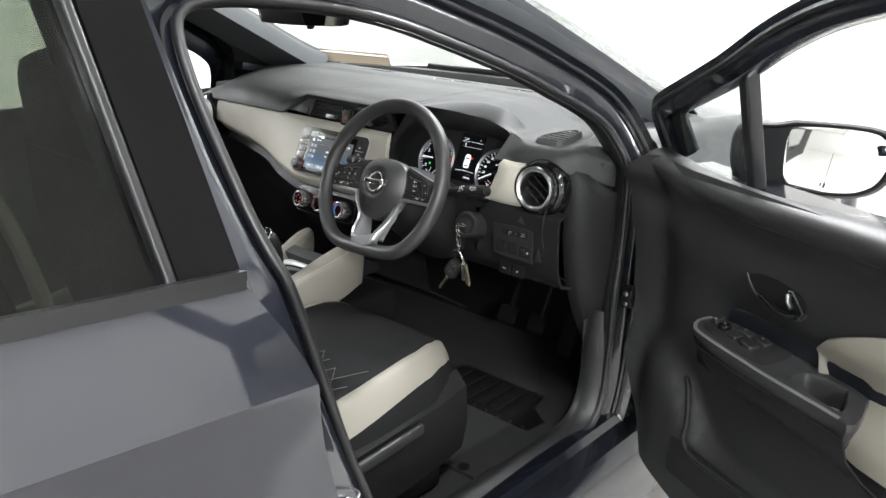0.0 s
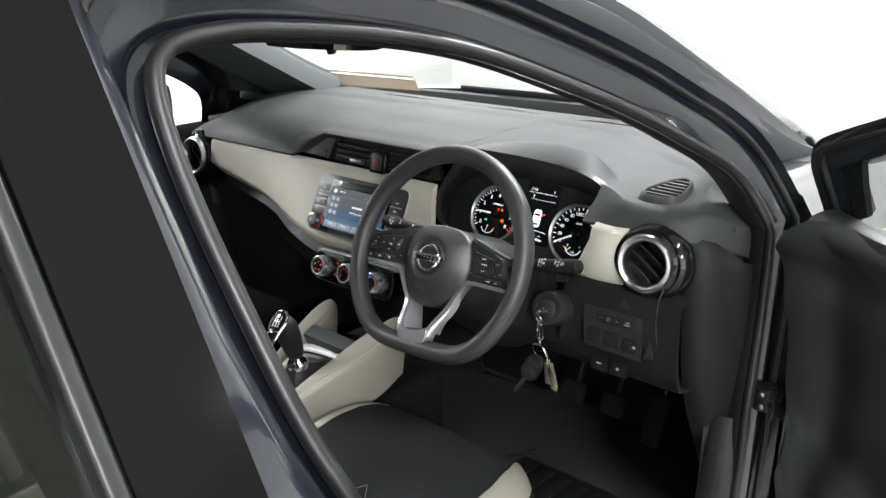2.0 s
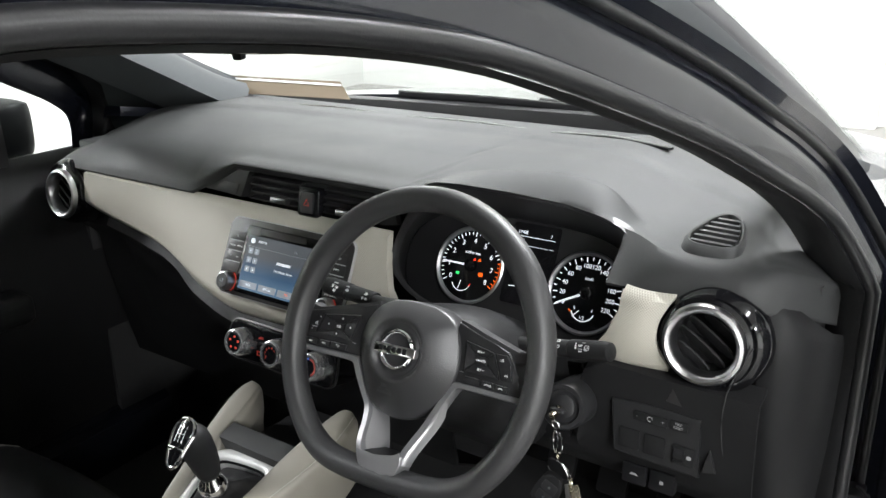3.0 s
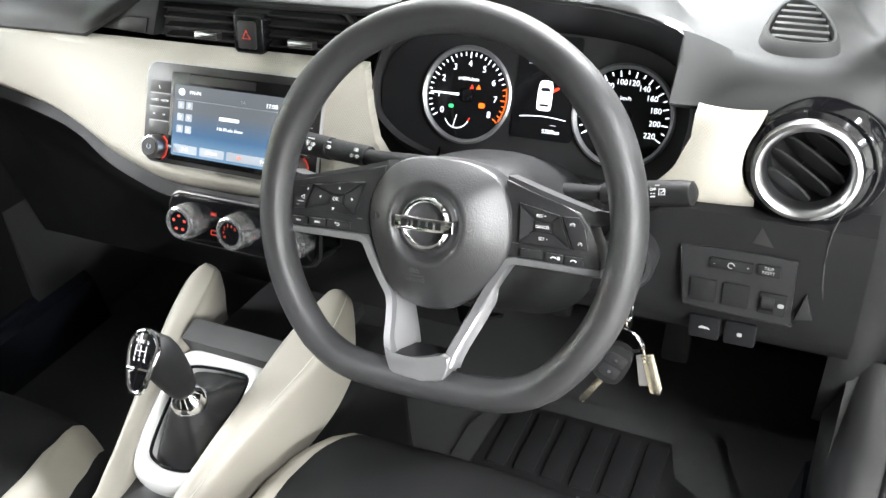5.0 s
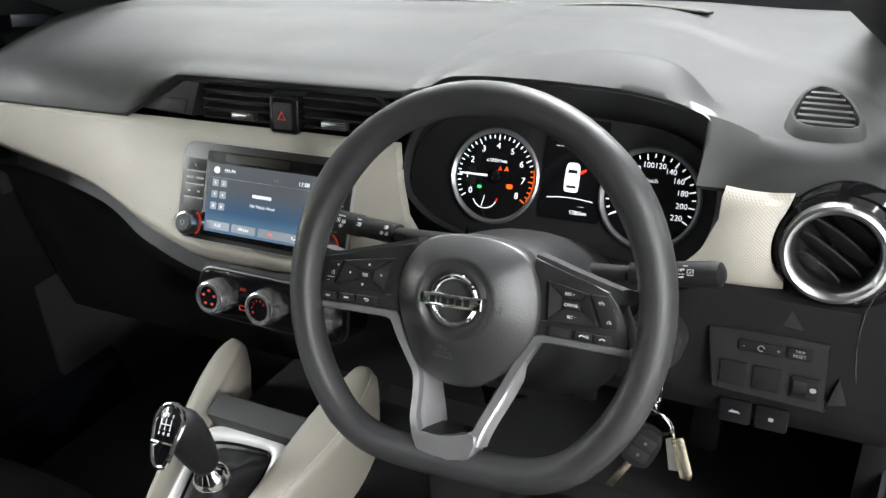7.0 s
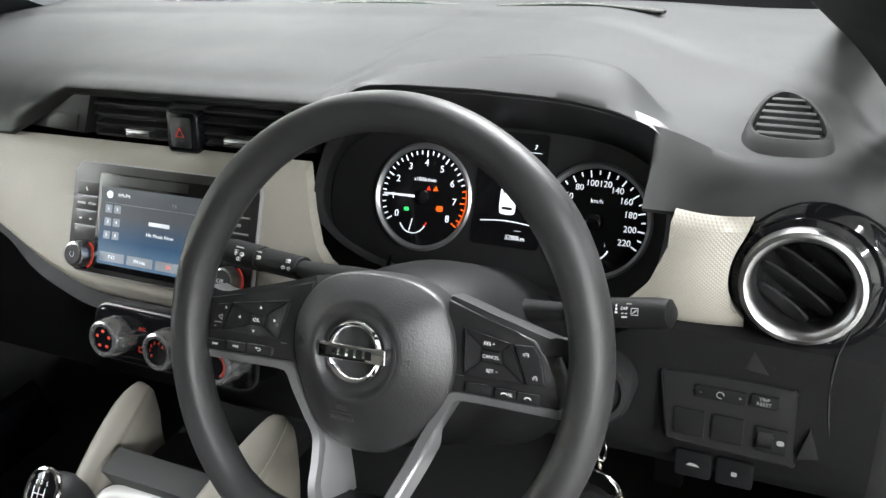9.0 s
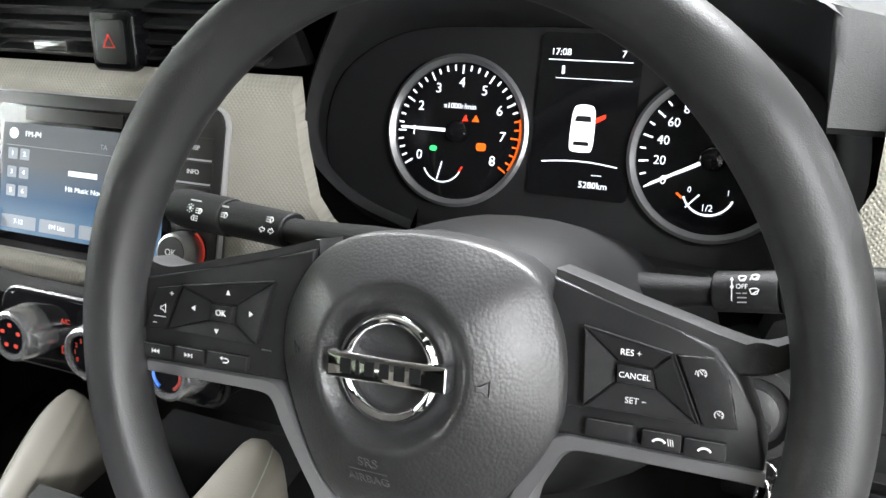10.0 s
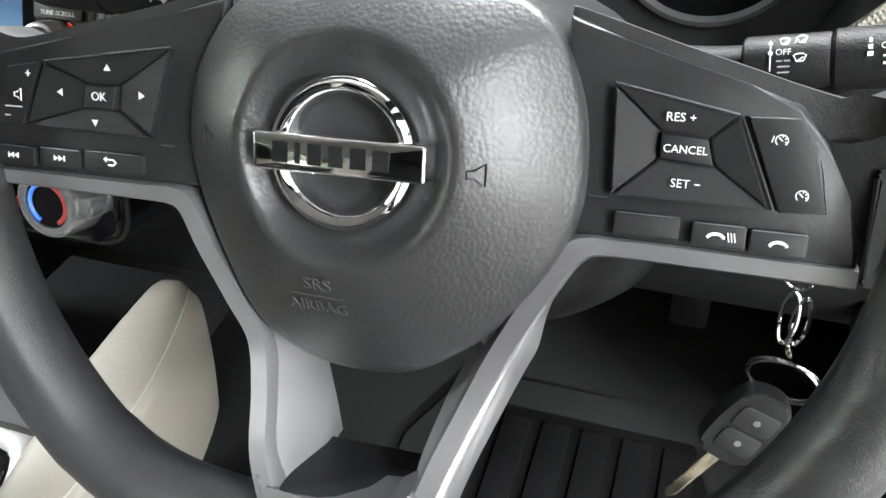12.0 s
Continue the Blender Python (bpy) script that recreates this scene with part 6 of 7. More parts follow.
# ---- steering column ----
col = thing("steering_column", "black steering column shroud with two stalks", "steering column", (0.354, 0.12, 0.80))
WM = facing((0.350, 0.0, 0.95), 25) @ Matrix.Rotation(radians(2.5), 4, "Z")
rows = []
for z, sx, sy, oy in ((-0.058, 0.052, 0.050, -0.004), (-0.075, 0.066, 0.062, -0.008), (-0.11, 0.080, 0.074, -0.014), (-0.16, 0.088, 0.082, -0.02), (-0.22, 0.092, 0.086, -0.03), (-0.26, 0.092, 0.086, -0.04)):
    rows.append([WM @ Vector((sx * math.copysign(abs(math.cos(a)) ** 0.8, math.cos(a)), oy + sy * math.copysign(abs(math.sin(a)) ** 0.8, math.sin(a)), z)) for a in [2 * math.pi * j / 40 for j in range(40)]])
part("shroud", loft(rows, closed_u=True, cap=True), BLACK, col, "black column shroud", angle=60)
# stalks: base, barrel, turning collar, tip


def stalk(base, tip, label, c0, c1):
    d = (Vector(tip) - Vector(base))
    L = d.length
    d.normalize()
    up = Vector((0, 0.42, 0.9))
    r = up.cross(d).normalized()
    m = Matrix((r, d.cross(r), d)).transposed().to_4x4()
    m.translation = Vector(base)
    st = part("stalk", lathe([(0.019, -0.03), (0.017, 0.0), (0.0110, L * c0 * 0.85), (0.0106, L * c0)], m @ Matrix.Diagonal((1, 0.72, 1, 1)), 24), BLACK, col, label)
    part("stalk_collar", lathe([(0.0118, L * c0), (0.0128, L * c0 + 0.001), (0.0130, L * c1 - 0.001), (0.0126, L * c1)], m @ Matrix.Diagonal((1, 0.85, 1, 1)), 28), BLACK, st)
    part("stalk_tip", lathe([(0.0126, L * c1 + 0.0012), (0.0134, L * c1 + 0.002), (0.0140, L * 0.92), (0.0125, L * 0.98), (0.007, L)], m @ Matrix.Diagonal((1, 0.9, 1, 1)), 28), BLACK, st)
    return st, d


STL_A, STL_B = Vector((0.285, 0.105, 0.943)), Vector((0.128, 0.128, 0.938))
STR_A, STR_B = Vector((0.400, 0.160, 0.903)), Vector((0.550, 0.146, 0.936))
sl, dl = stalk(STL_A, STL_B, "black light stalk", 0.36, 0.67)
sr, dr = stalk(STR_A, STR_B, "black wiper stalk", 0.42, 0.635)


def on_stalk(a, b, f, r=0.0128):
    """A face on a stalk towards the driver, x to the right."""
    p = a + (b - a) * f
    along = (b - a).normalized() * (1 if b.x > a.x else -1)
    n = Vector((0.12, -0.80, 0.59))
    n = (n - along * n.dot(along)).normalized()
    up = n.cross(along)
    return frame_at(p + n * r, along, up)


def wiper_mark(m, cx, cy, parent, k=1.0):
    part("wiper_symbol", tube([m @ Vector((cx + x * k, cy + y * k, 0.0002)) for x, y in ((-0.0026, 0.0012), (-0.0012, 0.0019), (0.0012, 0.0019), (0.0026, 0.0012), (0.0014, -0.0014), (-0.0014, -0.0014))], 0.0003, 4, closed=True), WHITE_PRINT, parent)
    bar(at(m, cx + 0.0003, cy - 0.0003, 0, 35), 0, 0, 0.0030 * k, 0.0004, WHITE_PRINT, parent)


m = on_stalk(STR_A, STR_B, 0.525, 0.0134)
text("OFF", 0.0034, at(m, 0.0, 0.0016), WHITE_PRINT, sr)
for x0 in (-0.0014, 0.0016):
    bar(m, x0, -0.0018, 0.0022, 0.0006, GREY_PRINT, sr)
for k in (1, 2):
    bar(m, 0.0003, -0.0018 - 0.0023 * k, 0.0046, 0.0006, GREY_PRINT, sr)
bar(m, -0.0048, -0.0020, 0.0004, 0.0075, WHITE_PRINT, sr)
bar(m, -0.0048, 0.0038, 0.0005, 0.0036, WHITE_PRINT, sr)
part("setting_mark", prism(circle(0.0009, 12, -0.0048, 0.0014), 0.0003, m), WHITE_PRINT, sr)
part("arrow_symbol", prism([(-0.0008, -0.0010), (0.0010, 0.0), (-0.0008, 0.0010)], 0.0003, at(m, -0.0048, 0.0056, 0, 90)), WHITE_PRINT, sr)
wiper_mark(m, 0.0004, 0.0056, sr, 0.75)
wiper_mark(m, 0.0068, 0.0062, sr, 0.75)
bar(at(m, 0.0046, 0.0060, 0, 70), 0, 0, 0.0024, 0.0004, WHITE_PRINT, sr)
wiper_mark(m, 0.0062, -0.0010, sr, 0.9)
m = on_stalk(STR_A, STR_B, 0.775, 0.0140)
text("OFF", 0.0034, at(m, -0.0010, 0.0020), WHITE_PRINT, sr)
for k, w in enumerate((0.0011, 0.0016, 0.0021)):
    bar(m, -0.0075, 0.0044 - 0.0026 * k, w, 0.0018, WHITE_PRINT, sr)
bar(m, -0.0022, -0.0018, 0.0018, 0.0006, WHITE_PRINT, sr)
bar(m, 0.0008, -0.0018, 0.0018, 0.0006, WHITE_PRINT, sr)
bar(m, -0.0007, -0.0046, 0.0046, 0.0010, WHITE_PRINT, sr)
bar(m, 0.0030, 0.0058, 0.0045, 0.0008, GREY_PRINT, sr)
part("wiper_symbol", tube([m @ Vector((x, y, 0.0002)) for x, y in ((0.0050, -0.0030), (0.0105, -0.0030), (0.0105, 0.0022), (0.0050, 0.0022))], 0.0003, 4, closed=True), WHITE_PRINT, sr)
bar(at(m, 0.0078, -0.0004, 0, 40), 0, 0, 0.0045, 0.0004, WHITE_PRINT, sr)


def sun_mark(m, cx, cy, parent):
    part("lamp_symbol", prism(circle(0.0012, 12, cx, cy), 0.0003, m), WHITE_PRINT, parent)
    for k in range(8):
        bar(at(m, cx, cy, 0, 45 * k), 0.0024, 0, 0.0011, 0.0005, WHITE_PRINT, parent)


def lamp_mark(m, cx, cy, parent, k=1):
    part("lamp_symbol", tube([m @ Vector((cx + k * x, cy + y, 0.0002)) for x, y in ((0.0, -0.0016), (0.0010, -0.0016), (0.0024, 0.0), (0.0010, 0.0016), (0.0, 0.0016))], 0.0004, 4, closed=True), WHITE_PRINT, parent)
    for i in range(3):
        bar(m, cx - k * 0.0020, cy + 0.0013 * (i - 1), 0.0022, 0.0005, WHITE_PRINT, parent)


m = on_stalk(STL_A, STL_B, 0.80, 0.0134)
bar(m, 0.0, 0.0052, 0.0095, 0.0009, WHITE_PRINT, sl)
sun_mark(m, -0.0035, 0.0, sl)
lamp_mark(m, 0.0045, -0.0008, sl)
lamp_mark(m, 0.0015, -0.0056, sl, -1)
m = on_stalk(STL_A, STL_B, 0.64, 0.0126)
bar(m, -0.001, 0.0052, 0.0055, 0.0009, WHITE_PRINT, sl)
lamp_mark(m, 0.0, 0.0, sl)
m = on_stalk(STL_A, STL_B, 0.42, 0.0124)
for cx in (-0.0030, 0.0030):
    part("arrow_symbol", tube([m @ Vector((cx + x * (1 if cx > 0 else -1), -0.0035 + y, 0.0002)) for x, y in ((-0.0014, -0.0008), (0.0004, -0.0008), (0.0004, -0.0018), (0.0026, 0.0), (0.0004, 0.0018), (0.0004, 0.0008), (-0.0014, 0.0008))], 0.00035, 4, closed=True), WHITE_PRINT, sl)
lamp_mark(m, 0.0012, 0.0030, sl)
# ignition barrel
IM = frame_at((0.487, 0.150, 0.845), (1, 0.10, 0), (0.0, 0.30, 0.95))
part("ignition_barrel", lathe([(0.030, -0.07), (0.030, 0.0), (0.027, 0.006), (0.022, 0.006), (0.020, 0.001), (0.015, 0.001), (0.015, 0.004), (0.009, 0.006)], IM, 36), SATIN_BLACK, col, "black ignition lock")

# ---- keys in the ignition ----
keys = thing("car_keys", "car key with fob and metal tags hanging from the ignition", "keys", (0.505, 0.10, 0.69))
part("key_bow", prism(rrect(0.020, 0.013, 0.005, 4), 0.004, IM @ Matrix.Translation((0, 0, 0.018)) @ Matrix.Rotation(radians(90), 4, "X"), 0.001), SATIN_BLACK, keys)
part("key_blade", block((0.484, 0.118, 0.842), (0.490, 0.142, 0.850), 0.001), BRASS, keys)


def link(o, r, axis, w=0.0011, stretch=1.0):
    a = Vector(axis).normalized()
    g = Vector((0, 0, 1)) if abs(a.z) < 0.8 else Vector((1, 0, 0))
    u = g.cross(a).normalized()
    v = a.cross(u)
    return tube([Vector(o) + u * r * math.cos(2 * math.pi * i / 24) + v * r * stretch * math.sin(2 * math.pi * i / 24) for i in range(24)], w, 6, closed=True)


part("ring", link((0.499, 0.106, 0.845), 0.0055, (0.3, 1, 0.1), 0.0009), CHROME, keys, "small steel ring")
part("chain_link", link((0.4995, 0.106, 0.823), 0.0036, (0.35, 1, 0), 0.0010, 4.2), CHROME, keys, "long steel link")
part("chain_link", link((0.5045, 0.106, 0.822), 0.0034, (0.1, 1, 0.1), 0.0010, 4.4), CHROME, keys, "long steel link")
part("chain_link", link((0.503, 0.1055, 0.804), 0.0030, (1, 0.3, 0.3), 0.0009), BRASS, keys, "small brass link")
part("ring", link((0.504, 0.104, 0.786), 0.0165, (0.30, 1, 0.25), 0.0009), CHROME, keys, "large steel ring")
part("ring", link((0.505, 0.104, 0.7865), 0.0168, (0.18, 1, 0.32), 0.0009), CHROME, keys, "large steel ring")
fm = frame_at((0.494, 0.100, 0.757), (0.88, 0.05, -0.434), (0.434, 0.20, 0.88))
fob = part("key_fob", prism([(v.x, v.y) for v in spline([(x, y, 0) for x, y in ((-0.0150, -0.017), (-0.0155, 0.004), (-0.011, 0.019), (0.004, 0.022), (0.013, 0.014), (0.0152, -0.012), (0.010, -0.022), (-0.009, -0.022))], 40, closed=True)], 0.010, fm @ Matrix.Translation((0, 0, -0.005)), 0.003, 3), BLACK, keys, "black plastic key fob")
for yy in (0.006, -0.009):
    part("fob_button", prism(rrect(0.020, 0.0135, 0.003, 4, 0.0, yy), 0.0012, fm @ Matrix.Translation((0, 0, 0.0048)), 0.0005), SATIN_BLACK, fob)
    part("fob_mark", prism(circle(0.0018, 12, 0.0, yy), 0.0003, fm @ Matrix.Translation((0, 0, 0.0061))), SATIN, fob)
part("spare_blade", prism([(-0.0036, 0.0), (0.0036, 0.0), (0.0036, -0.037), (0.0010, -0.042), (-0.0020, -0.040), (-0.0036, -0.036), (-0.0024, -0.032), (-0.0036, -0.028), (-0.0026, -0.022), (-0.0036, -0.017)], 0.0020, at(fm, -0.001, -0.021, -0.001, -6), 0.0004), BRASS, keys, "brass key blade")
tm = frame_at((0.531, 0.102, 0.754), (0.93, 0.30, 0.22), (-0.25, 0, 0.97))
part("tag", prism([(-0.0065, 0.021), (0.0055, 0.021), (0.0065, -0.022), (0.003, -0.030), (-0.0060, -0.025)], 0.0014, tm, 0.0004), BRASS, keys, "worn brass tag")
part("tag", prism([(-0.0050, 0.019), (0.0045, 0.020), (0.0040, -0.020), (-0.0055, -0.018)], 0.0012, at(tm, -0.008, 0.002, -0.002, -5), 0.0004), SATIN, keys, "dull steel tag")
part("tag_loop", link((0.522, 0.103, 0.776), 0.0048, (1, 0.2, 0.1), 0.0009), BRASS, keys)

# ---- steering wheel ----
sw = thing("steering_wheel", "black leather flat-bottomed steering wheel with silver spokes", "steering wheel", (0.354, 0.0, 0.95))
RIM_R, FLAT = 0.1745, -0.149
WUP = WM.to_3x3() @ Vector((0, 0, 1))


def rim_point(a):
    x, y = -0.0005 + 0.1710 * math.cos(a), 0.003 + RIM_R * math.sin(a)
    if y < FLAT + 0.02:
        k = 0.010
        y = FLAT + k * math.log(1 + math.exp((y - FLAT) / k))
    return x, y


rows = []
NR = 144
for i in range(NR):
    a = 2 * math.pi * i / NR
    x, y = rim_point(a)
    x2, y2 = rim_point(a + 0.01)
    t = Vector((x2 - x, y2 - y, 0)).normalized()
    o = Vector((t.y, -t.x, 0))
    wide = 1.0 + 0.10 * math.exp(-((math.degrees(a) % 180 - (35 if a < math.pi / 2 or a > math.pi else 145)) / 14) ** 2) * (math.sin(a) > 0)
    sec = []
    for j in range(24):
        b = 2 * math.pi * j / 24
        # a shallow groove along the inner shoulder where the cover is stitched
        g = 1.0 - 0.07 * math.exp(-((b - 2.55) / 0.13) ** 2)
        sec.append(WM @ (Vector((x, y, -0.022)) + o * (0.0155 * wide * math.cos(b) * g) + Vector((0, 0, 0.0165 * math.sin(b) * g))))
    rows.append(sec)
part("rim", loft(rows, closed_u=True, closed_v=True), LEATHER, sw, "black grained leather rim", angle=70)

# airbag cover: a dome with a round dish for the emblem
HUB = [(-0.070, 0.001), (-0.0665, 0.021), (-0.053, 0.042), (-0.033, 0.053), (-0.005, 0.0565), (0.0254, 0.0545), (0.0445, 0.0485), (0.0575, 0.0380), (0.0660, 0.020), (0.0688, 0.0), (0.0675, -0.0178), (0.0592, -0.0365), (0.0442, -0.0562), (0.0314, -0.0675), (0.0140, -0.0775), (-0.011, -0.0795), (-0.030, -0.0745), (-0.0464, -0.062), (-0.060, -0.037), (-0.068, -0.015)]
HC = (-0.003, 0.0)
NH = 112
hub = polar([(v.x, v.y) for v in spline([(x, y, 0) for x, y in HUB], 140, closed=True)], NH, HC)
DISH = 0.0345


def dome(s):
    return 0.0042 - 0.0302 * s ** 2.1


def hub_row(f):
    """f from 0 to 1 goes from the middle to the dish's edge, 1 to 2 from there to the cover's edge."""
    row = []
    for i, (hx, hy) in enumerate(hub):
        a = 2 * math.pi * i / NH
        R = math.hypot(hx - HC[0], hy - HC[1])
        d = DISH * f if f <= 1 else DISH + (R - DISH) * (f - 1)
        w = max(0.0, min(1.0, (d - 0.0275) / 0.0105))
        w = w * w * (3 - 2 * w)
        z = (1 - w) * -0.0112 + w * dome(d / R)
        row.append(WM @ Vector((HC[0] + d * math.cos(a), HC[1] + d * math.sin(a), z)))
    return row


rows = [hub_row(f) for f in (0.02, 0.4, 0.7, 0.77, 0.82, 0.87, 0.91, 0.95, 0.98, 1.01, 1.05, 1.10, 1.16, 1.24, 1.34, 1.45, 1.56, 1.67, 1.78, 1.87, 1.94, 1.98)]
for s, z in ((1.0, -0.0270), (1.010, -0.0295), (1.014, -0.034), (1.01, -0.048)):
    rows.append([WM @ Vector((HC[0] + (x - HC[0]) * s, HC[1] + (y - HC[1]) * s, z)) for x, y in hub])
ab = part("airbag_cover", loft(rows, closed_u=True, cap=True), AIRBAG, sw, "black grained airbag cover", angle=60)


def on_dome(u, v, lift=0.0003):
    """A face that lies on the airbag cover at (u, v)."""
    def z(a, b):
        d = math.hypot(a - HC[0], b - HC[1])
        k = round(math.atan2(b - HC[1], a - HC[0]) / (2 * math.pi) * NH) % NH
        return dome(d / math.hypot(hub[k][0] - HC[0], hub[k][1] - HC[1]))
    e = 0.004
    o = Vector((u, v, z(u, v) + lift))
    px = Vector((2 * e, 0, z(u + e, v) - z(u - e, v)))
    py = Vector((0, 2 * e, z(u, v + e) - z(u, v - e)))
    return WM @ frame_at(o, px, py)


# emblem: chrome ring crossed by a bar
EM = WM @ Matrix.Translation((-0.0025, -0.0005, -0.0078))
emb = part("emblem_ring", lathe([(0.0180, -0.004), (0.0186, 0.0035), (0.0202, 0.0056), (0.0218, 0.0060), (0.0236, 0.0046), (0.0245, 0.0018), (0.0245, -0.004)], EM, 72, ends=False), CHROME, sw, "chrome ring emblem with a plain bar")
part("emblem_bar", prism(rrect(0.0568, 0.0116, 0.0012, 3, 0, -0.0003), 0.0110, EM @ Matrix.Translation((0, 0, -0.003)), 0.0014, 3), CHROME, emb, "chrome bar")
for k, w in enumerate((0.0052, 0.0018, 0.0046, 0.0046, 0.0050, 0.0052)):
    cx = (-0.0185, -0.0127, -0.0070, 0.0000, 0.0072, 0.0145)[k]
    part("emblem_mark", prism([(cx - w / 2, -0.0034), (cx + w / 2, -0.0034), (cx + w / 2, 0.0030), (cx - w / 2, 0.0030)], 0.0002, EM @ Matrix.Translation((0, 0, 0.0081))), BLACK, emb)
# lighter than the cover: highlights on the raised letters, put into their colour
EMBOSS = material("highlit_emboss", (0.055, 0.055, 0.056), 0.35, vary=0.1, vary_scale=60)
text("SRS", 0.0068, on_dome(-0.010, -0.0430, 0.0007), EMBOSS, ab)
text("AIRBAG", 0.0062, on_dome(-0.011, -0.0515, 0.0007), EMBOSS, ab)
bar(on_dome(-0.0105, -0.0472, 0.0005), 0, 0, 0.019, 0.0004, EMBOSS, ab)
for u, v, k in ((-0.0545, 0.0, -1), (0.0400, -0.003, 1)):
    part("horn_mark", tube([on_dome(u, v) @ Vector((k * x, y, 0)) for x, y in ((-0.0030, -0.0012), (-0.0008, -0.0012), (0.0026, -0.0034), (0.0026, 0.0034), (-0.0008, 0.0012), (-0.0030, 0.0012))], 0.0004, 4, closed=True), SATIN_BLACK, ab)

# side spokes: black carriers with the switches
SPOKES = {
    1: dict(carrier=[(0.0600, 0.0440), (0.0769, 0.0377), (0.0945, 0.0321), (0.1131, 0.0269), (0.1274, 0.0223), (0.1362, 0.0127), (0.1437, -0.0029), (0.1483, -0.0173), (0.1484, -0.0235), (0.062, -0.0225), (0.058, 0.0)],
            pad=[(0.0753, 0.025), (0.1111, 0.0182), (0.1226, -0.0086), (0.0769, -0.0084)],
            inner=[(0.0896, 0.0120), (0.1036, 0.0111), (0.1058, 0.0030), (0.0898, 0.0040)],
            rocker=[(0.1135, 0.0182), (0.1272, 0.0187), (0.1330, 0.0112), (0.1376, -0.0077), (0.1250, -0.0085)],
            lower=((0.0885, -0.0166, 0.0195), (0.1095, -0.0173, 0.0155), (0.1262, -0.0178, 0.016)),
            shoulder=((0.060, 0.047), (0.0769, 0.0420), (0.0945, 0.0365), (0.1131, 0.0313), (0.1300, 0.0265), (0.145, 0.0240), (0.160, 0.031)),
            strip=((0.1490, -0.0262), (0.125, -0.0258), (0.098, -0.0254), (0.080, -0.0253), (0.0715, -0.0257)),
            leg=((0.0660, -0.0290), (0.0605, -0.0375), (0.0515, -0.0540), (0.0445, -0.0680), (0.0375, -0.085), (0.0300, -0.105), (0.0255, -0.120), (0.0235, -0.130)),
            deep=((-0.068, 0.033), (-0.09, 0.0234), (-0.110, 0.0165), (-0.127, 0.0115), (-0.14, 0.009))),
    -1: dict(carrier=[(-0.0564, 0.0450), (-0.0826, 0.0375), (-0.1164, 0.0296), (-0.1592, 0.021), (-0.166, 0.005), (-0.170, -0.015), (-0.170, -0.0222), (-0.066, -0.021), (-0.060, 0.0)],
             pad=[(-0.0765, 0.0272), (-0.131, 0.0195), (-0.1403, -0.0040), (-0.0853, -0.0050)],
             inner=[(-0.0991, 0.0129), (-0.1127, 0.0126), (-0.1142, 0.0038), (-0.1005, 0.0040)],
             rocker=[(-0.1325, 0.0195), (-0.1470, 0.0170), (-0.1553, -0.005), (-0.1420, -0.0040)],
             lower=((-0.1032, -0.0150, 0.0245), (-0.1265, -0.0155, 0.0185), (-0.147, -0.0160, 0.018)),
             shoulder=((-0.056, 0.0495), (-0.0826, 0.0420), (-0.1164, 0.0340), (-0.145, 0.0275), (-0.162, 0.031)),
             strip=((-0.1720, -0.0250), (-0.150, -0.0250), (-0.120, -0.0250), (-0.095, -0.0250), (-0.081, -0.0252)),
             leg=((-0.0740, -0.0285), (-0.0665, -0.042), (-0.0550, -0.060), (-0.0455, -0.075), (-0.0405, -0.092), (-0.0365, -0.110), (-0.0325, -0.122), (-0.0300, -0.130)),
             deep=((-0.070, -0.037), (-0.09, -0.031), (-0.110, -0.026), (-0.127, -0.0225), (-0.14, -0.021))),
}


def leg_z(v):
    """The legs rise towards their foot, which lies on the rim."""
    return -0.0290 + 0.0190 * ease((-0.070 - v) / 0.055)


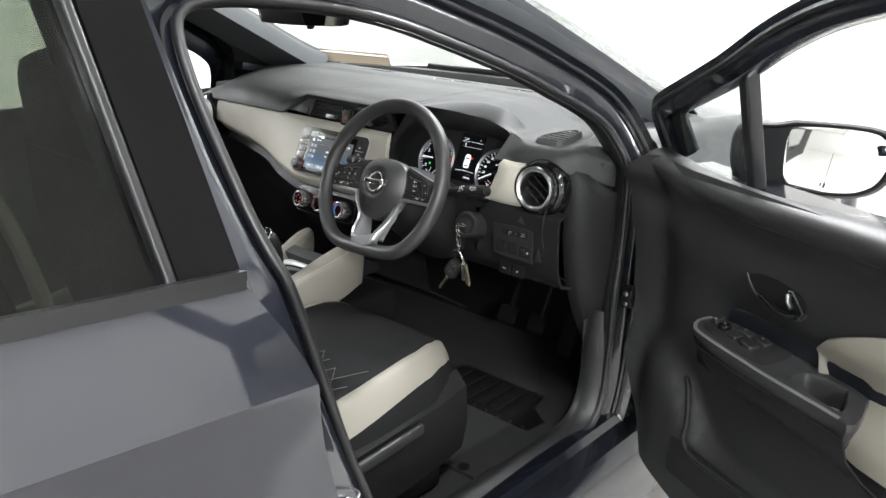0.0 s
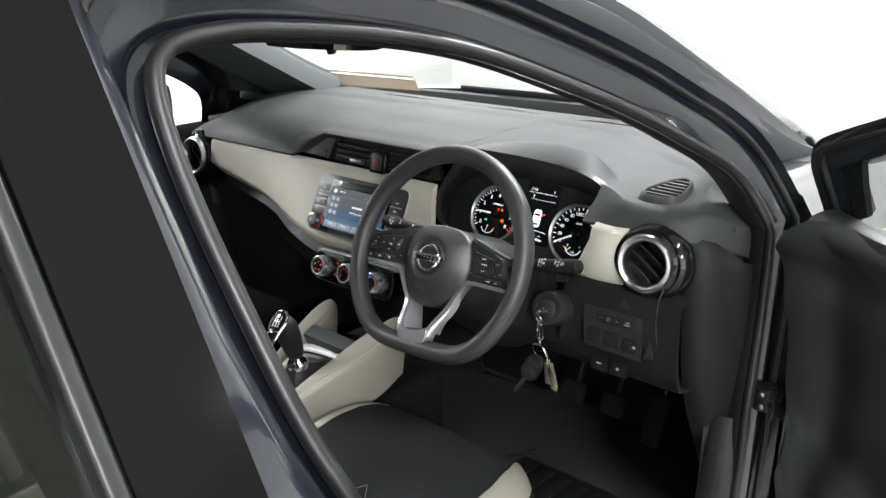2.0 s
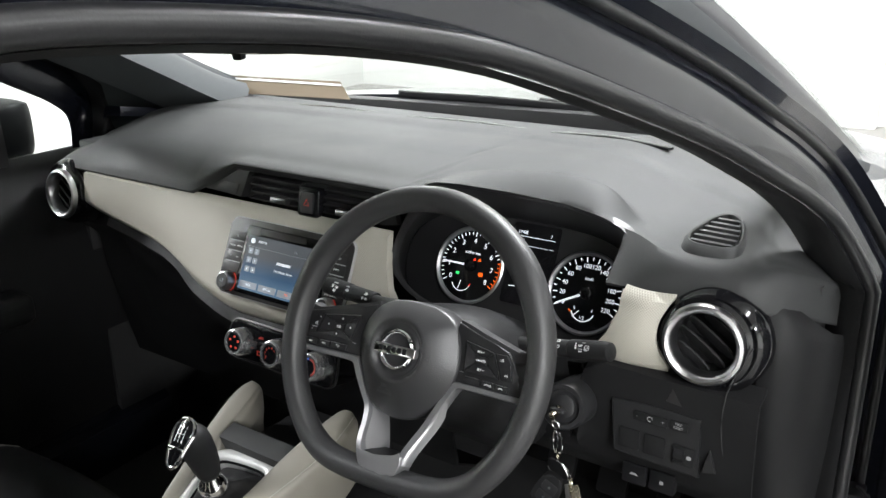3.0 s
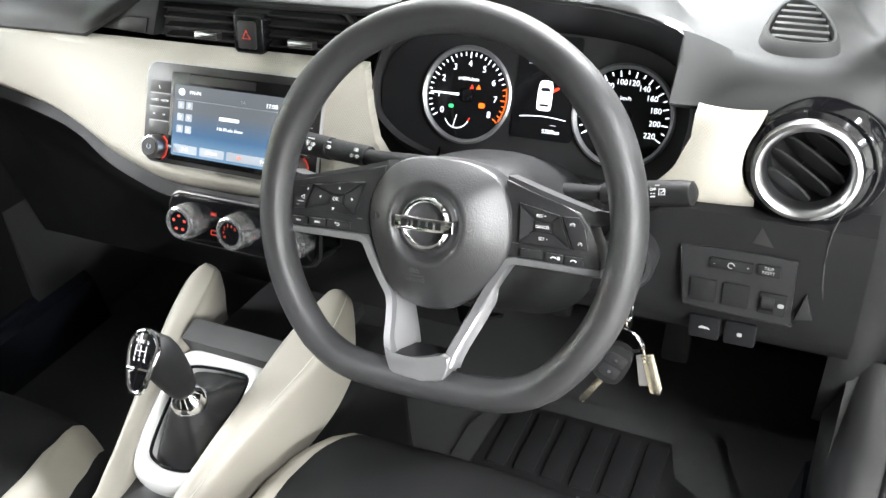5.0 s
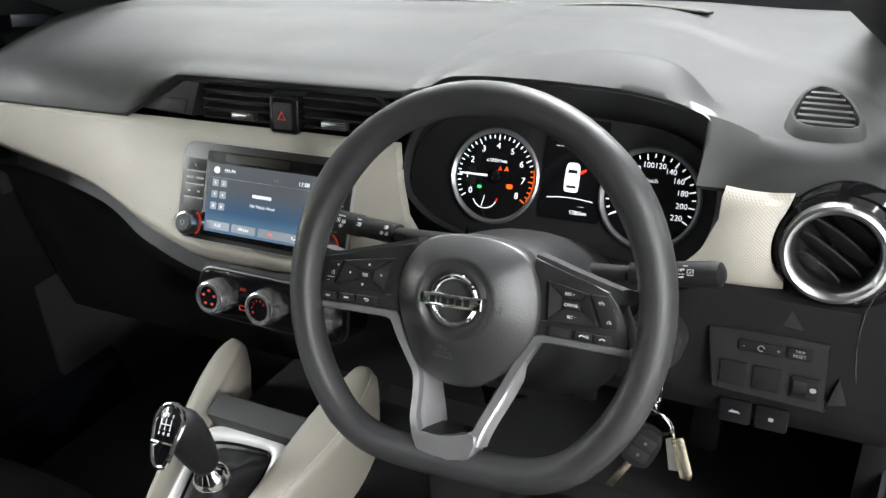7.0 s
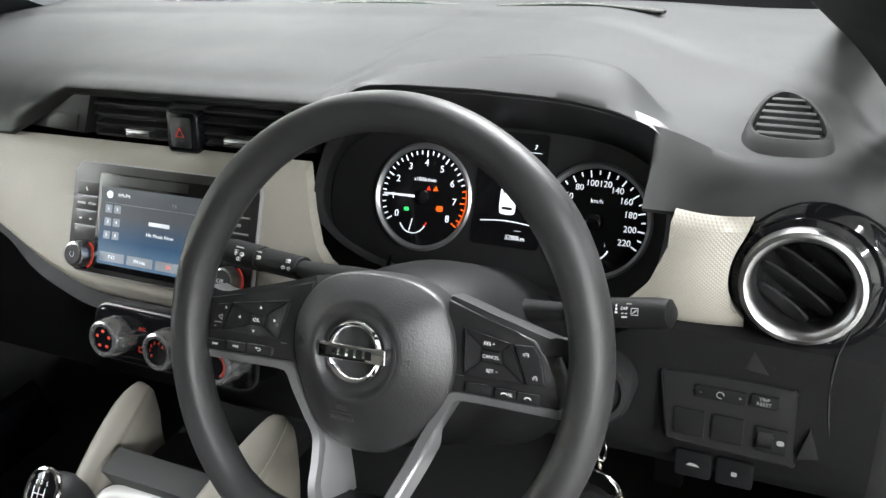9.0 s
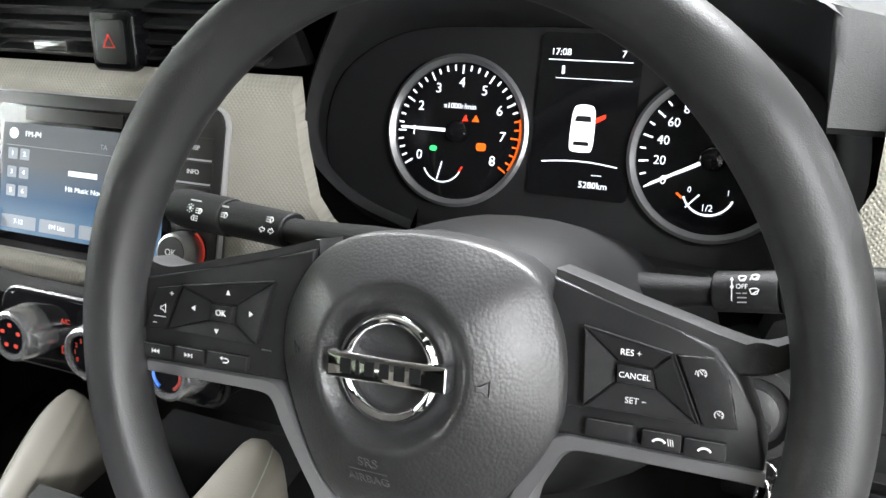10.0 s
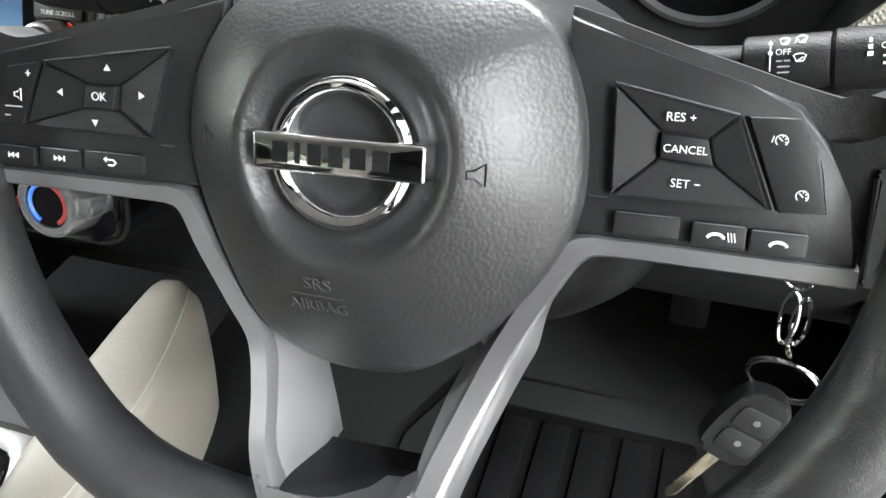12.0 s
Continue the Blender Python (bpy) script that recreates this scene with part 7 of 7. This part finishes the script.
for k, S in SPOKES.items():
    sp_ = part("spoke", prism(S["carrier"], 0.030, WM @ Matrix.Translation((0, 0, -0.0585)), 0.0022, 3), SATIN_BLACK, sw, "black switch spoke")
    sh = [(v.x, v.y) for v in spline([(x, y, 0) for x, y in S["shoulder"]], 24)]
    band = sh + [(x * 0.98, y - 0.012) for x, y in sh[::-1]]
    part("spoke_shoulder", prism(band, 0.022, WM @ Matrix.Translation((0, 0, -0.0535)), 0.002, 2), LEATHER, sp_)
    SPK = WM @ Matrix.Translation((0, 0, -0.0290))
    q, iq = S["pad"], S["inner"]
    for i in range(4):
        a, b, c, d = q[i], q[(i + 1) % 4], iq[(i + 1) % 4], iq[i]
        cx, cy = (a[0] + b[0] + c[0] + d[0]) / 4, (a[1] + b[1] + c[1] + d[1]) / 4
        quad = [(x + (cx - x) * 0.03, y + (cy - y) * 0.05) for x, y in (a, b, c, d)]
        bm = bmesh.new()
        vs = [bm.verts.new(SPK @ Vector((x, y, z))) for (x, y), z in zip(quad, (0.0042, 0.0042, 0.0020, 0.0020))]
        lo = [bm.verts.new(SPK @ Vector((x, y, -0.003))) for x, y in quad]
        f = bm.faces.new(vs)
        for j in range(4):
            bm.faces.new((vs[j], vs[(j + 1) % 4], lo[(j + 1) % 4], lo[j]))
        bmesh.ops.bevel(bm, geom=list(f.edges), offset=0.0005, segments=2, affect="EDGES")
        part("pad_key", bm, SATIN_BLACK, sp_)
    mx, my = sum(p[0] for p in iq) / 4, sum(p[1] for p in iq) / 4
    part("centre_key", prism([(mx + (x - mx) * 0.95, my + (y - my) * 0.94) for x, y in iq], 0.0046, SPK, 0.0007), SATIN_BLACK, sp_)
    # thin silver wires draw the highlights along the pad's edges
    part("pad_highlight", tube([SPK @ Vector((x, y + 0.0004, 0.0036)) for x, y in (q[0], q[1])], 0.00035, 4), SATIN, sp_, "fine highlight line along the key's edge")
    part("rocker_key", prism(S["rocker"], 0.0042, SPK, 0.0007), SATIN_BLACK, sp_)
    if k > 0:
        text("CANCEL", 0.0033, at(SPK, mx, my - 0.0002, 0.0048), WHITE_PRINT, sp_)
        text("RES +", 0.0036, at(SPK, 0.0951, 0.0165, 0.0043), WHITE_PRINT, sp_)
        text("SET \u2212", 0.0036, at(SPK, 0.0984, -0.0028, 0.0043), WHITE_PRINT, sp_)
        part("pad_highlight", tube([SPK @ Vector((x, y, 0.0036)) for x, y in ((0.1120, 0.0180), (0.1238, -0.0084))], 0.0003, 4), SATIN, sp_)
        part("pad_highlight", tube([SPK @ Vector((x, y, 0.0036)) for x, y in ((0.1322, 0.0120), (0.1350, 0.004), (0.1374, -0.0072))], 0.00035, 4), SATIN, sp_)
        for cx, cy, bars in ((0.1230, 0.0122, 1), (0.1305, -0.0030, 0)):
            part("cruise_symbol", tube([SPK @ Vector((cx + 0.0017 * math.cos(a), cy + 0.0016 * math.sin(a), 0.0043)) for a in [radians(-50 + 28 * i) for i in range(11)]], 0.00020, 4), WHITE_PRINT, sp_)
            bar(at(SPK, cx - 0.0003, cy + 0.0003, 0.0043, 135), 0, 0, 0.0016, 0.0003, WHITE_PRINT, sp_)
            for ta in (-20, 30, 80):
                bar(at(SPK, cx, cy, 0.0043, ta), 0.0012, 0, 0.0006, 0.0003, WHITE_PRINT, sp_)
            if bars:
                bar(at(SPK, cx - 0.0024, cy + 0.0002, 0.0043, 75), 0, 0, 0.0018, 0.0003, WHITE_PRINT, sp_)
        bar(SPK, 0.0730, -0.0096, 0.0062, 0.0007, SATIN, sp_, "accent", 0.0006)
    else:
        text("OK", 0.0044, at(SPK, -0.1065, 0.0085, 0.0048), WHITE_PRINT, sp_)
        for ax, ay, ta in ((-0.1030, 0.0190, 90), (-0.1093, -0.0010, -90), (-0.1240, 0.0091, 180), (-0.0890, 0.0100, 0)):
            part("arrow_mark", prism([(-0.0011, -0.0014), (0.0013, 0.0), (-0.0011, 0.0014)], 0.0003, at(SPK, ax, ay, 0.0038, ta)), WHITE_PRINT, sp_)
        text("+", 0.0048, at(SPK, -0.1375, 0.0148, 0.0044), WHITE_PRINT, sp_)
        text("\u2212", 0.0048, at(SPK, -0.1480, -0.0012, 0.0044), WHITE_PRINT, sp_)
        part("volume_symbol", tube([at(SPK, -0.1425, 0.0070, 0.0044) @ Vector((x, y, 0)) for x, y in ((-0.0018, -0.0008), (-0.0006, -0.0008), (0.0012, -0.0022), (0.0012, 0.0022), (-0.0006, 0.0008), (-0.0018, 0.0008))], 0.0003, 4, closed=True), WHITE_PRINT, sp_)
        bar(SPK, -0.1450, 0.0025, 0.0075, 0.0004, WHITE_PRINT, sp_, "mark", 0.0046)
        bar(SPK, -0.0815, -0.0073, 0.0055, 0.0007, SATIN, sp_, "accent", 0.0006)
    for i, (kx, ky, w) in enumerate(S["lower"]):
        part("lower_key", prism(rrect(w, 0.0072, 0.0008, 2, kx, ky), 0.0036, SPK, 0.0006), SATIN_BLACK, sp_)
        # the highlight on the key's upper edge, drawn as a silver wire
        part("key_highlight", tube([SPK @ Vector((kx + (w / 2 - 0.0005) * s, ky + 0.0034, 0.0033)) for s in (-1, 1)], 0.00025, 4), SATIN, sp_)
        c = at(SPK, kx, ky, 0.0038)
        if k > 0 and i > 0:
            part("phone_symbol", tube([c @ Vector((-0.0008 * (i == 1) + 0.0026 * math.cos(a), -0.0013 + 0.0020 * math.sin(a), 0)) for a in [radians(20 + 20 * j) for j in range(8)]], 0.00055, 5), WHITE_PRINT, sp_)
            if i == 1:
                for dx in (0.0028, 0.0037, 0.0046):
                    bar(at(c, dx, 0.0, 0, 12), 0, 0, 0.00035, 0.0028, WHITE_PRINT, sp_)
        elif k < 0 and i == 0:
            part("back_symbol", tube([c @ Vector((x, y, 0)) for x, y in ((-0.0024, 0.0010), (0.0008, 0.0010), (0.0019, 0.0), (0.0008, -0.0011), (-0.0014, -0.0011))], 0.0004, 4), WHITE_PRINT, sp_)
            part("back_symbol", prism([(-0.0034, 0.0010), (-0.0020, 0.0020), (-0.0020, 0.0)], 0.0003, c), WHITE_PRINT, sp_)
        elif k < 0:
            s = 1 if i == 1 else -1
            for dx in (-0.0012, 0.0010):
                part("skip_symbol", prism([(dx - 0.0010 * s, -0.0011), (dx + 0.0010 * s, 0), (dx - 0.0010 * s, 0.0011)], 0.0003, c), WHITE_PRINT, sp_)
            bar(c, 0.0025 * s, 0, 0.0005, 0.0022, WHITE_PRINT, sp_)
    # silver trim under the switches, running on into the lower leg
    pth = spline([WM @ Vector((x, y, leg_z(y))) for x, y in S["strip"] + S["leg"]], 72)
    part("silver_trim", sweep(pth, [(-0.0042, -0.014), (0.0042, -0.014), (0.0046, -0.0015), (0.0032, 0.0018), (-0.0032, 0.0018), (-0.0046, -0.0015)], up=WUP, scale=lambda f: 0.78 + 0.26 * min(1.0, max(0.0, (f - 0.26) / 0.12))), SILVER, sw, "satin silver spoke trim", angle=28)
    # inner facet of the lower leg, leaning into the gap, in the lit silver
    legs = [(y, x) for x, y in S["leg"]]
    rows = []
    for i in range(13):
        v = -0.066 - 0.056 * i / 12
        xo = lerp(legs[::-1], v) - k * 0.0030
        xi = lerp([(a, b) for a, b in S["deep"]][::-1], v)
        rows.append([WM @ Vector((xo, v, leg_z(v) + 0.0015)), WM @ Vector((xo - k * 0.0012, v, leg_z(v) - 0.0002)), WM @ Vector((xo + (xi - xo) * 0.55, v - 0.001, (leg_z(v) - 0.043) / 2)), WM @ Vector((xi, v - 0.002, -0.044)), WM @ Vector((xi + k * 0.001, v, -0.060))])
    part("leg_facet", shell(loft(rows), 0.0015), FACET, sw, "satin silver inner facet, coloured lighter as if lit", angle=30)
foot = [(-0.0350, -0.1180), (-0.0305, -0.1210), (-0.0255, -0.1235), (-0.006, -0.1225), (0.0125, -0.1205), (0.0185, -0.1160), (0.0225, -0.1130), (0.0285, -0.1160), (0.0275, -0.1250), (0.0262, -0.1335), (0.0230, -0.1378), (0.0179, -0.1402), (0.003, -0.1420), (-0.0116, -0.1424), (-0.0255, -0.1402), (-0.0300, -0.1378), (-0.0325, -0.130)]
part("silver_foot", prism(foot, 0.0240, WM @ Matrix.Translation((0, 0, -0.0310)), 0.0022, 3), SILVER, sw, "satin silver spoke foot", angle=30)
part("foot_ledge", shell(loft([[WM @ Vector((x, y, z)) for x in (-0.030, -0.01, 0.012, 0.022)] for y, z in ((-0.1228, -0.0100), (-0.1215, -0.022), (-0.1205, -0.050))]), 0.002), SATIN_BLACK, sw, "black ledge inside the spoke's foot")
# outer flank of the driver's side leg, falling away in a soft curve
rows = []
flank = spline([Vector((x, y, 0)) for x, y in SPOKES[1]["leg"][1:]], 28)
for i, p in enumerate(flank):
    f = ease(i / 9)
    q = flank[min(i + 1, 27)] - flank[max(i - 1, 0)]
    o = Vector((-q.y, q.x, 0)).normalized()
    z = leg_z(p.y)
    rows.append([WM @ (p + o * (0.0036 + 0.0066 * a * f) + Vector((0, 0, z + 0.0010 - 0.0120 * a ** 1.8 * (0.4 + 0.6 * f)))) for a in (0, 0.15, 0.35, 0.6, 0.8, 1.0)])
part("outer_flank", shell(loft(rows), 0.0012), SILVER, sw, "satin silver outer flank of the spoke", angle=50)
part("back_cover", lathe([(0.050, -0.075), (0.062, -0.06), (0.064, -0.046), (0.058, -0.040)], WM @ Matrix.Translation((0, -0.006, 0)), 40), SATIN_BLACK, sw)

# ---- centre console and gear lever ----
con = thing("centre_console", "black centre console with beige side pads", "centre console", (0.01, 0.0, 0.27))
part("tunnel", block((-0.085, -0.75, 0.27), (0.125, 0.30, 0.555), 0.03, 3), BLACK, con)
CM = frame_at((0.022, -0.02, 0.63), (1, 0, 0), (0, 1, 0.42))


def deck_z(y):
    return 0.63 + 0.42 * (y + 0.02)


# beige arms: y, inner foot x, inner top x, outer top x, top z
ARMS = {
    1: ((0.146, 0.136, 0.139, 0.150, 0.722), (0.138, 0.126, 0.132, 0.159, 0.735), (0.116, 0.115, 0.127, 0.166, 0.733), (0.075, 0.100, 0.117, 0.168, 0.720), (0.03, 0.088, 0.110, 0.160, 0.705), (-0.025, 0.079, 0.104, 0.143, 0.686), (-0.075, 0.074, 0.095, 0.126, 0.666), (-0.12, 0.068, 0.087, 0.112, 0.645), (-0.16, 0.062, 0.082, 0.104, 0.628), (-0.30, 0.062, 0.085, 0.112, 0.600), (-0.45, 0.062, 0.082, 0.108, 0.590)),
    -1: ((0.172, -0.086, -0.088, -0.100, 0.690), (0.165, -0.072, -0.080, -0.107, 0.704), (0.135, -0.058, -0.071, -0.109, 0.700), (0.09, -0.050, -0.062, -0.102, 0.686), (0.04, -0.044, -0.057, -0.091, 0.667), (-0.02, -0.039, -0.051, -0.077, 0.643), (-0.07, -0.030, -0.043, -0.065, 0.621), (-0.11, -0.020, -0.036, -0.058, 0.603), (-0.16, -0.014, -0.030, -0.050, 0.586), (-0.30, -0.012, -0.028, -0.046, 0.566), (-0.45, -0.012, -0.028, -0.046, 0.560)),
}
for k, A in ARMS.items():
    cols = []
    for c in zip(*A):
        cols.append([v.x for v in spline([(q, 0, 0) for q in c], 30)])
    rows = []
    for y, xi, xa, xb, zt in zip(*cols):
        zi = min(deck_z(y) - 0.006, zt - 0.012)
        sec = [(xi, zi - 0.03), (xi, zi), (xi + (xa - xi) * 0.55, zi + (zt - zi) * 0.62), (xa, zt - 0.002), ((xa + xb) / 2, zt + 0.001), (xb - k * 0.006, zt - 0.005), (xb, zt - 0.018), (xb - k * 0.004, zt - 0.07), (xb - k * 0.012, zt - 0.12)]
        rows.append([Vector((v.x, y, v.y)) for v in spline([(a, b, 0) for a, b in sec], 32)])
    pad = part("side_pad", loft(rows, closed_u=True, cap=True), BEIGE_SOFT, con, "beige padded console side", angle=60)
    part("stitch_line", tube([r[20] + Vector((0, 0, 0.0006)) for r in rows[3:]], 0.0006, 5), BEIGE, pad)
# pale frame round the gear lever
op = polar([(v.x, v.y) for v in spline([(x, y, 0) for x, y in ((-0.048, 0.053), (-0.02, 0.060), (0.02, 0.063), (0.038, 0.061), (0.044, 0.045), (0.044, 0.0), (0.038, -0.052), (0.030, -0.066), (0.0, -0.072), (-0.028, -0.066), (-0.038, -0.052), (-0.047, -0.01), (-0.052, 0.035))], 90, closed=True)], 72)
fr = []
for s, d, z in ((1.0, 0.0, -0.022), (1.0, 0.0, -0.002), (1.0, 0.0015, 0.001), (1.0, 0.006, 0.0035), (1.0, 0.013, 0.0035), (1.0, 0.021, 0.0015), (1.0, 0.026, -0.005), (1.0, 0.029, -0.018)):
    fr.append([CM @ Vector((x + d * x / math.hypot(x, y), y + d * y / math.hypot(x, y), z)) for x, y in op])
part("shift_frame", loft(fr, closed_u=True), material("pale_silver_paint", (0.56, 0.56, 0.55), 0.35, 0.2, vary=0.05, vary_scale=30), con, "pale silver frame round the gear lever", angle=60)
part("inner_rim", tube([CM @ Vector((x * 0.985, y * 0.985, -0.001)) for x, y in op], 0.0022, 8, closed=True), GLOSS_BLACK, con)
part("console_deck", prism([(-0.05, -0.5), (0.095, -0.5), (0.10, -0.09), (-0.03, -0.09)], 0.05, Matrix.Translation((0, 0, 0.532)), 0.004), SATIN_BLACK, con)
part("front_tray", shell(loft([[Vector((x, y, z)) for x in (-0.040, 0.0, 0.05, 0.10)] for y, z in ((0.052, 0.6535), (0.062, 0.657), (0.070, 0.6595), (0.078, 0.6605))]), -0.03), PAD, con, "grey tray lip")
part("tray_tab", prism([(0.008, 0.0), (0.046, 0.0), (0.050, 0.010), (0.004, 0.010)], 0.012, frame_at((0.01, 0.079, 0.6580), (1, 0, 0), (0, 1, 0.30)), 0.002), PAD, con)
part("storage_tray", prism([(-0.07, 0.08), (0.10, 0.08), (0.095, 0.25), (-0.065, 0.25)], 0.02, Matrix.Translation((0, 0, 0.605)), 0.004), BLACK, con, "black storage tray")
gl = thing("gear_lever", "manual gear lever with chrome-trimmed knob and black gaiter", "gear lever", (0.02, -0.02, 0.62))
LB = Vector((0.029, -0.030, 0.637))
boot = []
for f in (0.0, 0.12, 0.28, 0.45, 0.62, 0.80, 0.92, 1.0):
    row = []
    for j, (x, y) in enumerate(op):
        a = 2 * math.pi * j / 72
        base = CM @ Vector((x * 0.99, y * 0.99, -0.016))
        top = LB + Vector((0.019 * math.cos(a), 0.019 * math.sin(a), 0.030))
        g = f ** 0.75
        p = base + (top - base) * g
        fold = (1 - 2 * abs(math.sin(2.0 * a + 0.5 + 1.2 * f))) * 0.7 + math.sin(7 * a + 5 * f) * 0.3
        p.z += 0.009 * fold * math.sin(math.pi * f) - 0.002 * math.sin(math.pi * f)
        row.append(p)
    boot.append(row)
part("gaiter", loft(boot, closed_u=True), BOOT, gl, "black leather gaiter", angle=70)
GD = Vector((-0.07, -0.13, 0.98)).normalized()
gr = Vector((0, 1, 0)).cross(GD).normalized()
gm = Matrix((gr, GD.cross(gr), GD)).transposed().to_4x4()
gm.translation = LB + Vector((0, 0, 0.018))
gm = gm @ Matrix.Diagonal((0.96, 0.90, 0.95, 1))
part("collar", lathe([(0.0215, 0.0), (0.0235, 0.005), (0.0230, 0.012), (0.0185, 0.020), (0.0125, 0.027), (0.0115, 0.034)], gm, 36), CHROME, gl, "chrome collar")
rows = []
for z, rx, ry, o in ((0.024, 0.012, 0.013, 0.0), (0.034, 0.017, 0.019, 0.0), (0.050, 0.0195, 0.023, -0.001), (0.070, 0.0205, 0.026, -0.003), (0.090, 0.0215, 0.0275, -0.006), (0.106, 0.0205, 0.0255, -0.008), (0.116, 0.0165, 0.020, -0.009), (0.121, 0.009, 0.011, -0.009)):
    rows.append([gm @ Vector((rx * math.cos(a), o + ry * math.sin(a), z)) for a in [2 * math.pi * j / 36 for j in range(36)]])
kb = part("knob", loft(rows, closed_u=True, cap=True), BLACK, gl, "black gear knob", angle=70)
km = gm @ Matrix.Translation((0, -0.0205, 0.1110)) @ Matrix.Rotation(radians(40), 4, "X")
oval = [(v.x, v.y) for v in spline([(x, y, 0) for x, y in ((-0.0205, 0.008), (-0.013, 0.023), (0.0, 0.027), (0.013, 0.023), (0.0205, 0.008), (0.0165, -0.016), (0.010, -0.040), (0.0, -0.046), (-0.010, -0.040), (-0.0165, -0.016))], 40, closed=True)]


def cap_z(x, y):
    return 0.0085 - 9.0 * x * x - (6.0 * y * y if y > 0 else 2.5 * y * y)


part("knob_trim", tube([km @ Vector((x, y, cap_z(x, y))) for x, y in oval], 0.0030, 8, closed=True), CHROME, kb, "chrome knob trim")
part("shift_cap", loft([[km @ Vector((x * s, y * s, cap_z(x * s, y * s) + 0.0005)) for x, y in oval] for s in (1.0, 0.85, 0.7, 0.5, 0.3, 0.05)], closed_u=True, cap=True), GLOSS_BLACK, kb, "gloss black cap with the shift pattern")
part("knob_bridge", tube([km @ Vector((x, -0.019, cap_z(x, -0.019) + 0.001)) for x in (-0.0155, -0.010, -0.005, 0.0, 0.005, 0.010, 0.0155)], 0.0030, 8), CHROME, kb, "chrome bridge")
for xx in (-0.0075, 0.0, 0.0075):
    bar(at(km, xx, 0.003, cap_z(xx, 0.0) + 0.0008), 0, 0, 0.0008, 0.013, WHITE_PRINT, kb)
bar(at(km, 0, 0.003, 0.0094), 0, 0, 0.015, 0.0008, WHITE_PRINT, kb)
for i, (xx, yy) in enumerate(((-0.0075, 0.0135), (-0.0075, -0.0075), (0.0, 0.0140), (0.0, -0.0075), (0.0075, 0.0135), (0.0075, -0.0075))):
    text("12345R"[i], 0.0058, at(km, xx, yy, cap_z(xx, yy) + 0.0010), WHITE_PRINT, kb)

# ---- mirror above the windscreen, card on the dash ----
rv = thing("rearview_mirror", "black interior rear-view mirror", "rear-view mirror", (0.0, 0.11, 1.25))
m = frame_at((-0.006, 0.107, 1.272), (1, 0.10, 0.02), (0, -0.16, 1))
sec = [(v.x, v.y) for v in spline([(x, y, 0) for x, y in ((-0.15, -0.012), (-0.152, 0.02), (-0.14, 0.034), (0.0, 0.038), (0.14, 0.034), (0.152, 0.02), (0.146, -0.01), (0.125, -0.020), (0.0, -0.023), (-0.13, -0.020))], 40, closed=True)]
rows = [[m @ Vector((x * s, y * s, z)) for x, y in sec] for z, s in ((0.0, 0.99), (-0.006, 1.0), (-0.022, 0.92), (-0.034, 0.6))]
part("housing", loft(rows, closed_u=True, cap=True), BLACK, rv)
part("mirror_glass", prism([(x * 0.95, y * 0.93) for x, y in sec], 0.002, m), MIRROR, rv)
part("dip_tab", prism(rrect(0.016, 0.012, 0.003, 3, 0.016, -0.026), 0.010, m @ Matrix.Translation((0, 0, -0.012)), 0.002), BLACK, rv)
part("mirror_stem", tube([(0.0, 0.14, 1.285), (0.0, 0.16, 1.32), (0.0, 0.165, 1.36)], 0.010, 10), BLACK, rv)
card = thing("paper_card", "kraft brown card lying on the dashboard by the windscreen", "card", (-0.53, 0.73, 1.06))
pm = frame_at((-0.50, 0.70, 1.0665), (1, 0, 0.025), (0, 0.74, 0.67))
part("card_sheet", prism([(-0.215, -0.004), (0.195, 0.0), (0.140, 0.046), (-0.220, 0.048)], 0.002, pm), PAPER, card)
part("card_edge", prism([(-0.219, 0.036), (0.152, 0.033), (0.146, 0.038), (-0.219, 0.041)], 0.0008, pm @ Matrix.Translation((0, 0, 0.0025))), WHITE_PRINT, card, "pale printed stripe")

# ---- wiper lying across the windscreen's foot ----
wp = thing("windscreen_wiper", "black wiper resting at the foot of the windscreen", "wiper", (0.1, 0.84, 1.06))
part("wiper_arm", tube([(0.62, 0.90, 1.035), (0.35, 0.885, 1.058), (0.05, 0.89, 1.066)], 0.007, 8), SATIN_BLACK, wp)
part("wiper_blade", sweep([(0.50, 0.85, 1.055), (0.2, 0.868, 1.062), (-0.05, 0.87, 1.064), (-0.30, 0.866, 1.060)], rrect(0.012, 0.016, 0.004), up=(0, 0, 1)), RUBBER, wp)

# ---- lettering becomes mesh ----
dg = bpy.context.evaluated_depsgraph_get()
for ob, m, mat, parent, name in TEXTS:
    me = bpy.data.meshes.new_from_object(ob.evaluated_get(dg), depsgraph=dg)
    me.materials.clear()
    me.materials.append(mat)
    if len(me.vertices):
        lt = new(name, me)
        me.transform(m.to_3x3().to_4x4())
        lt.location = m.translation
        lt.parent = parent
        lt.matrix_parent_inverse = PLACE[parent].inverted()
    cu = ob.data
    bpy.data.objects.remove(ob)
    bpy.data.curves.remove(cu)
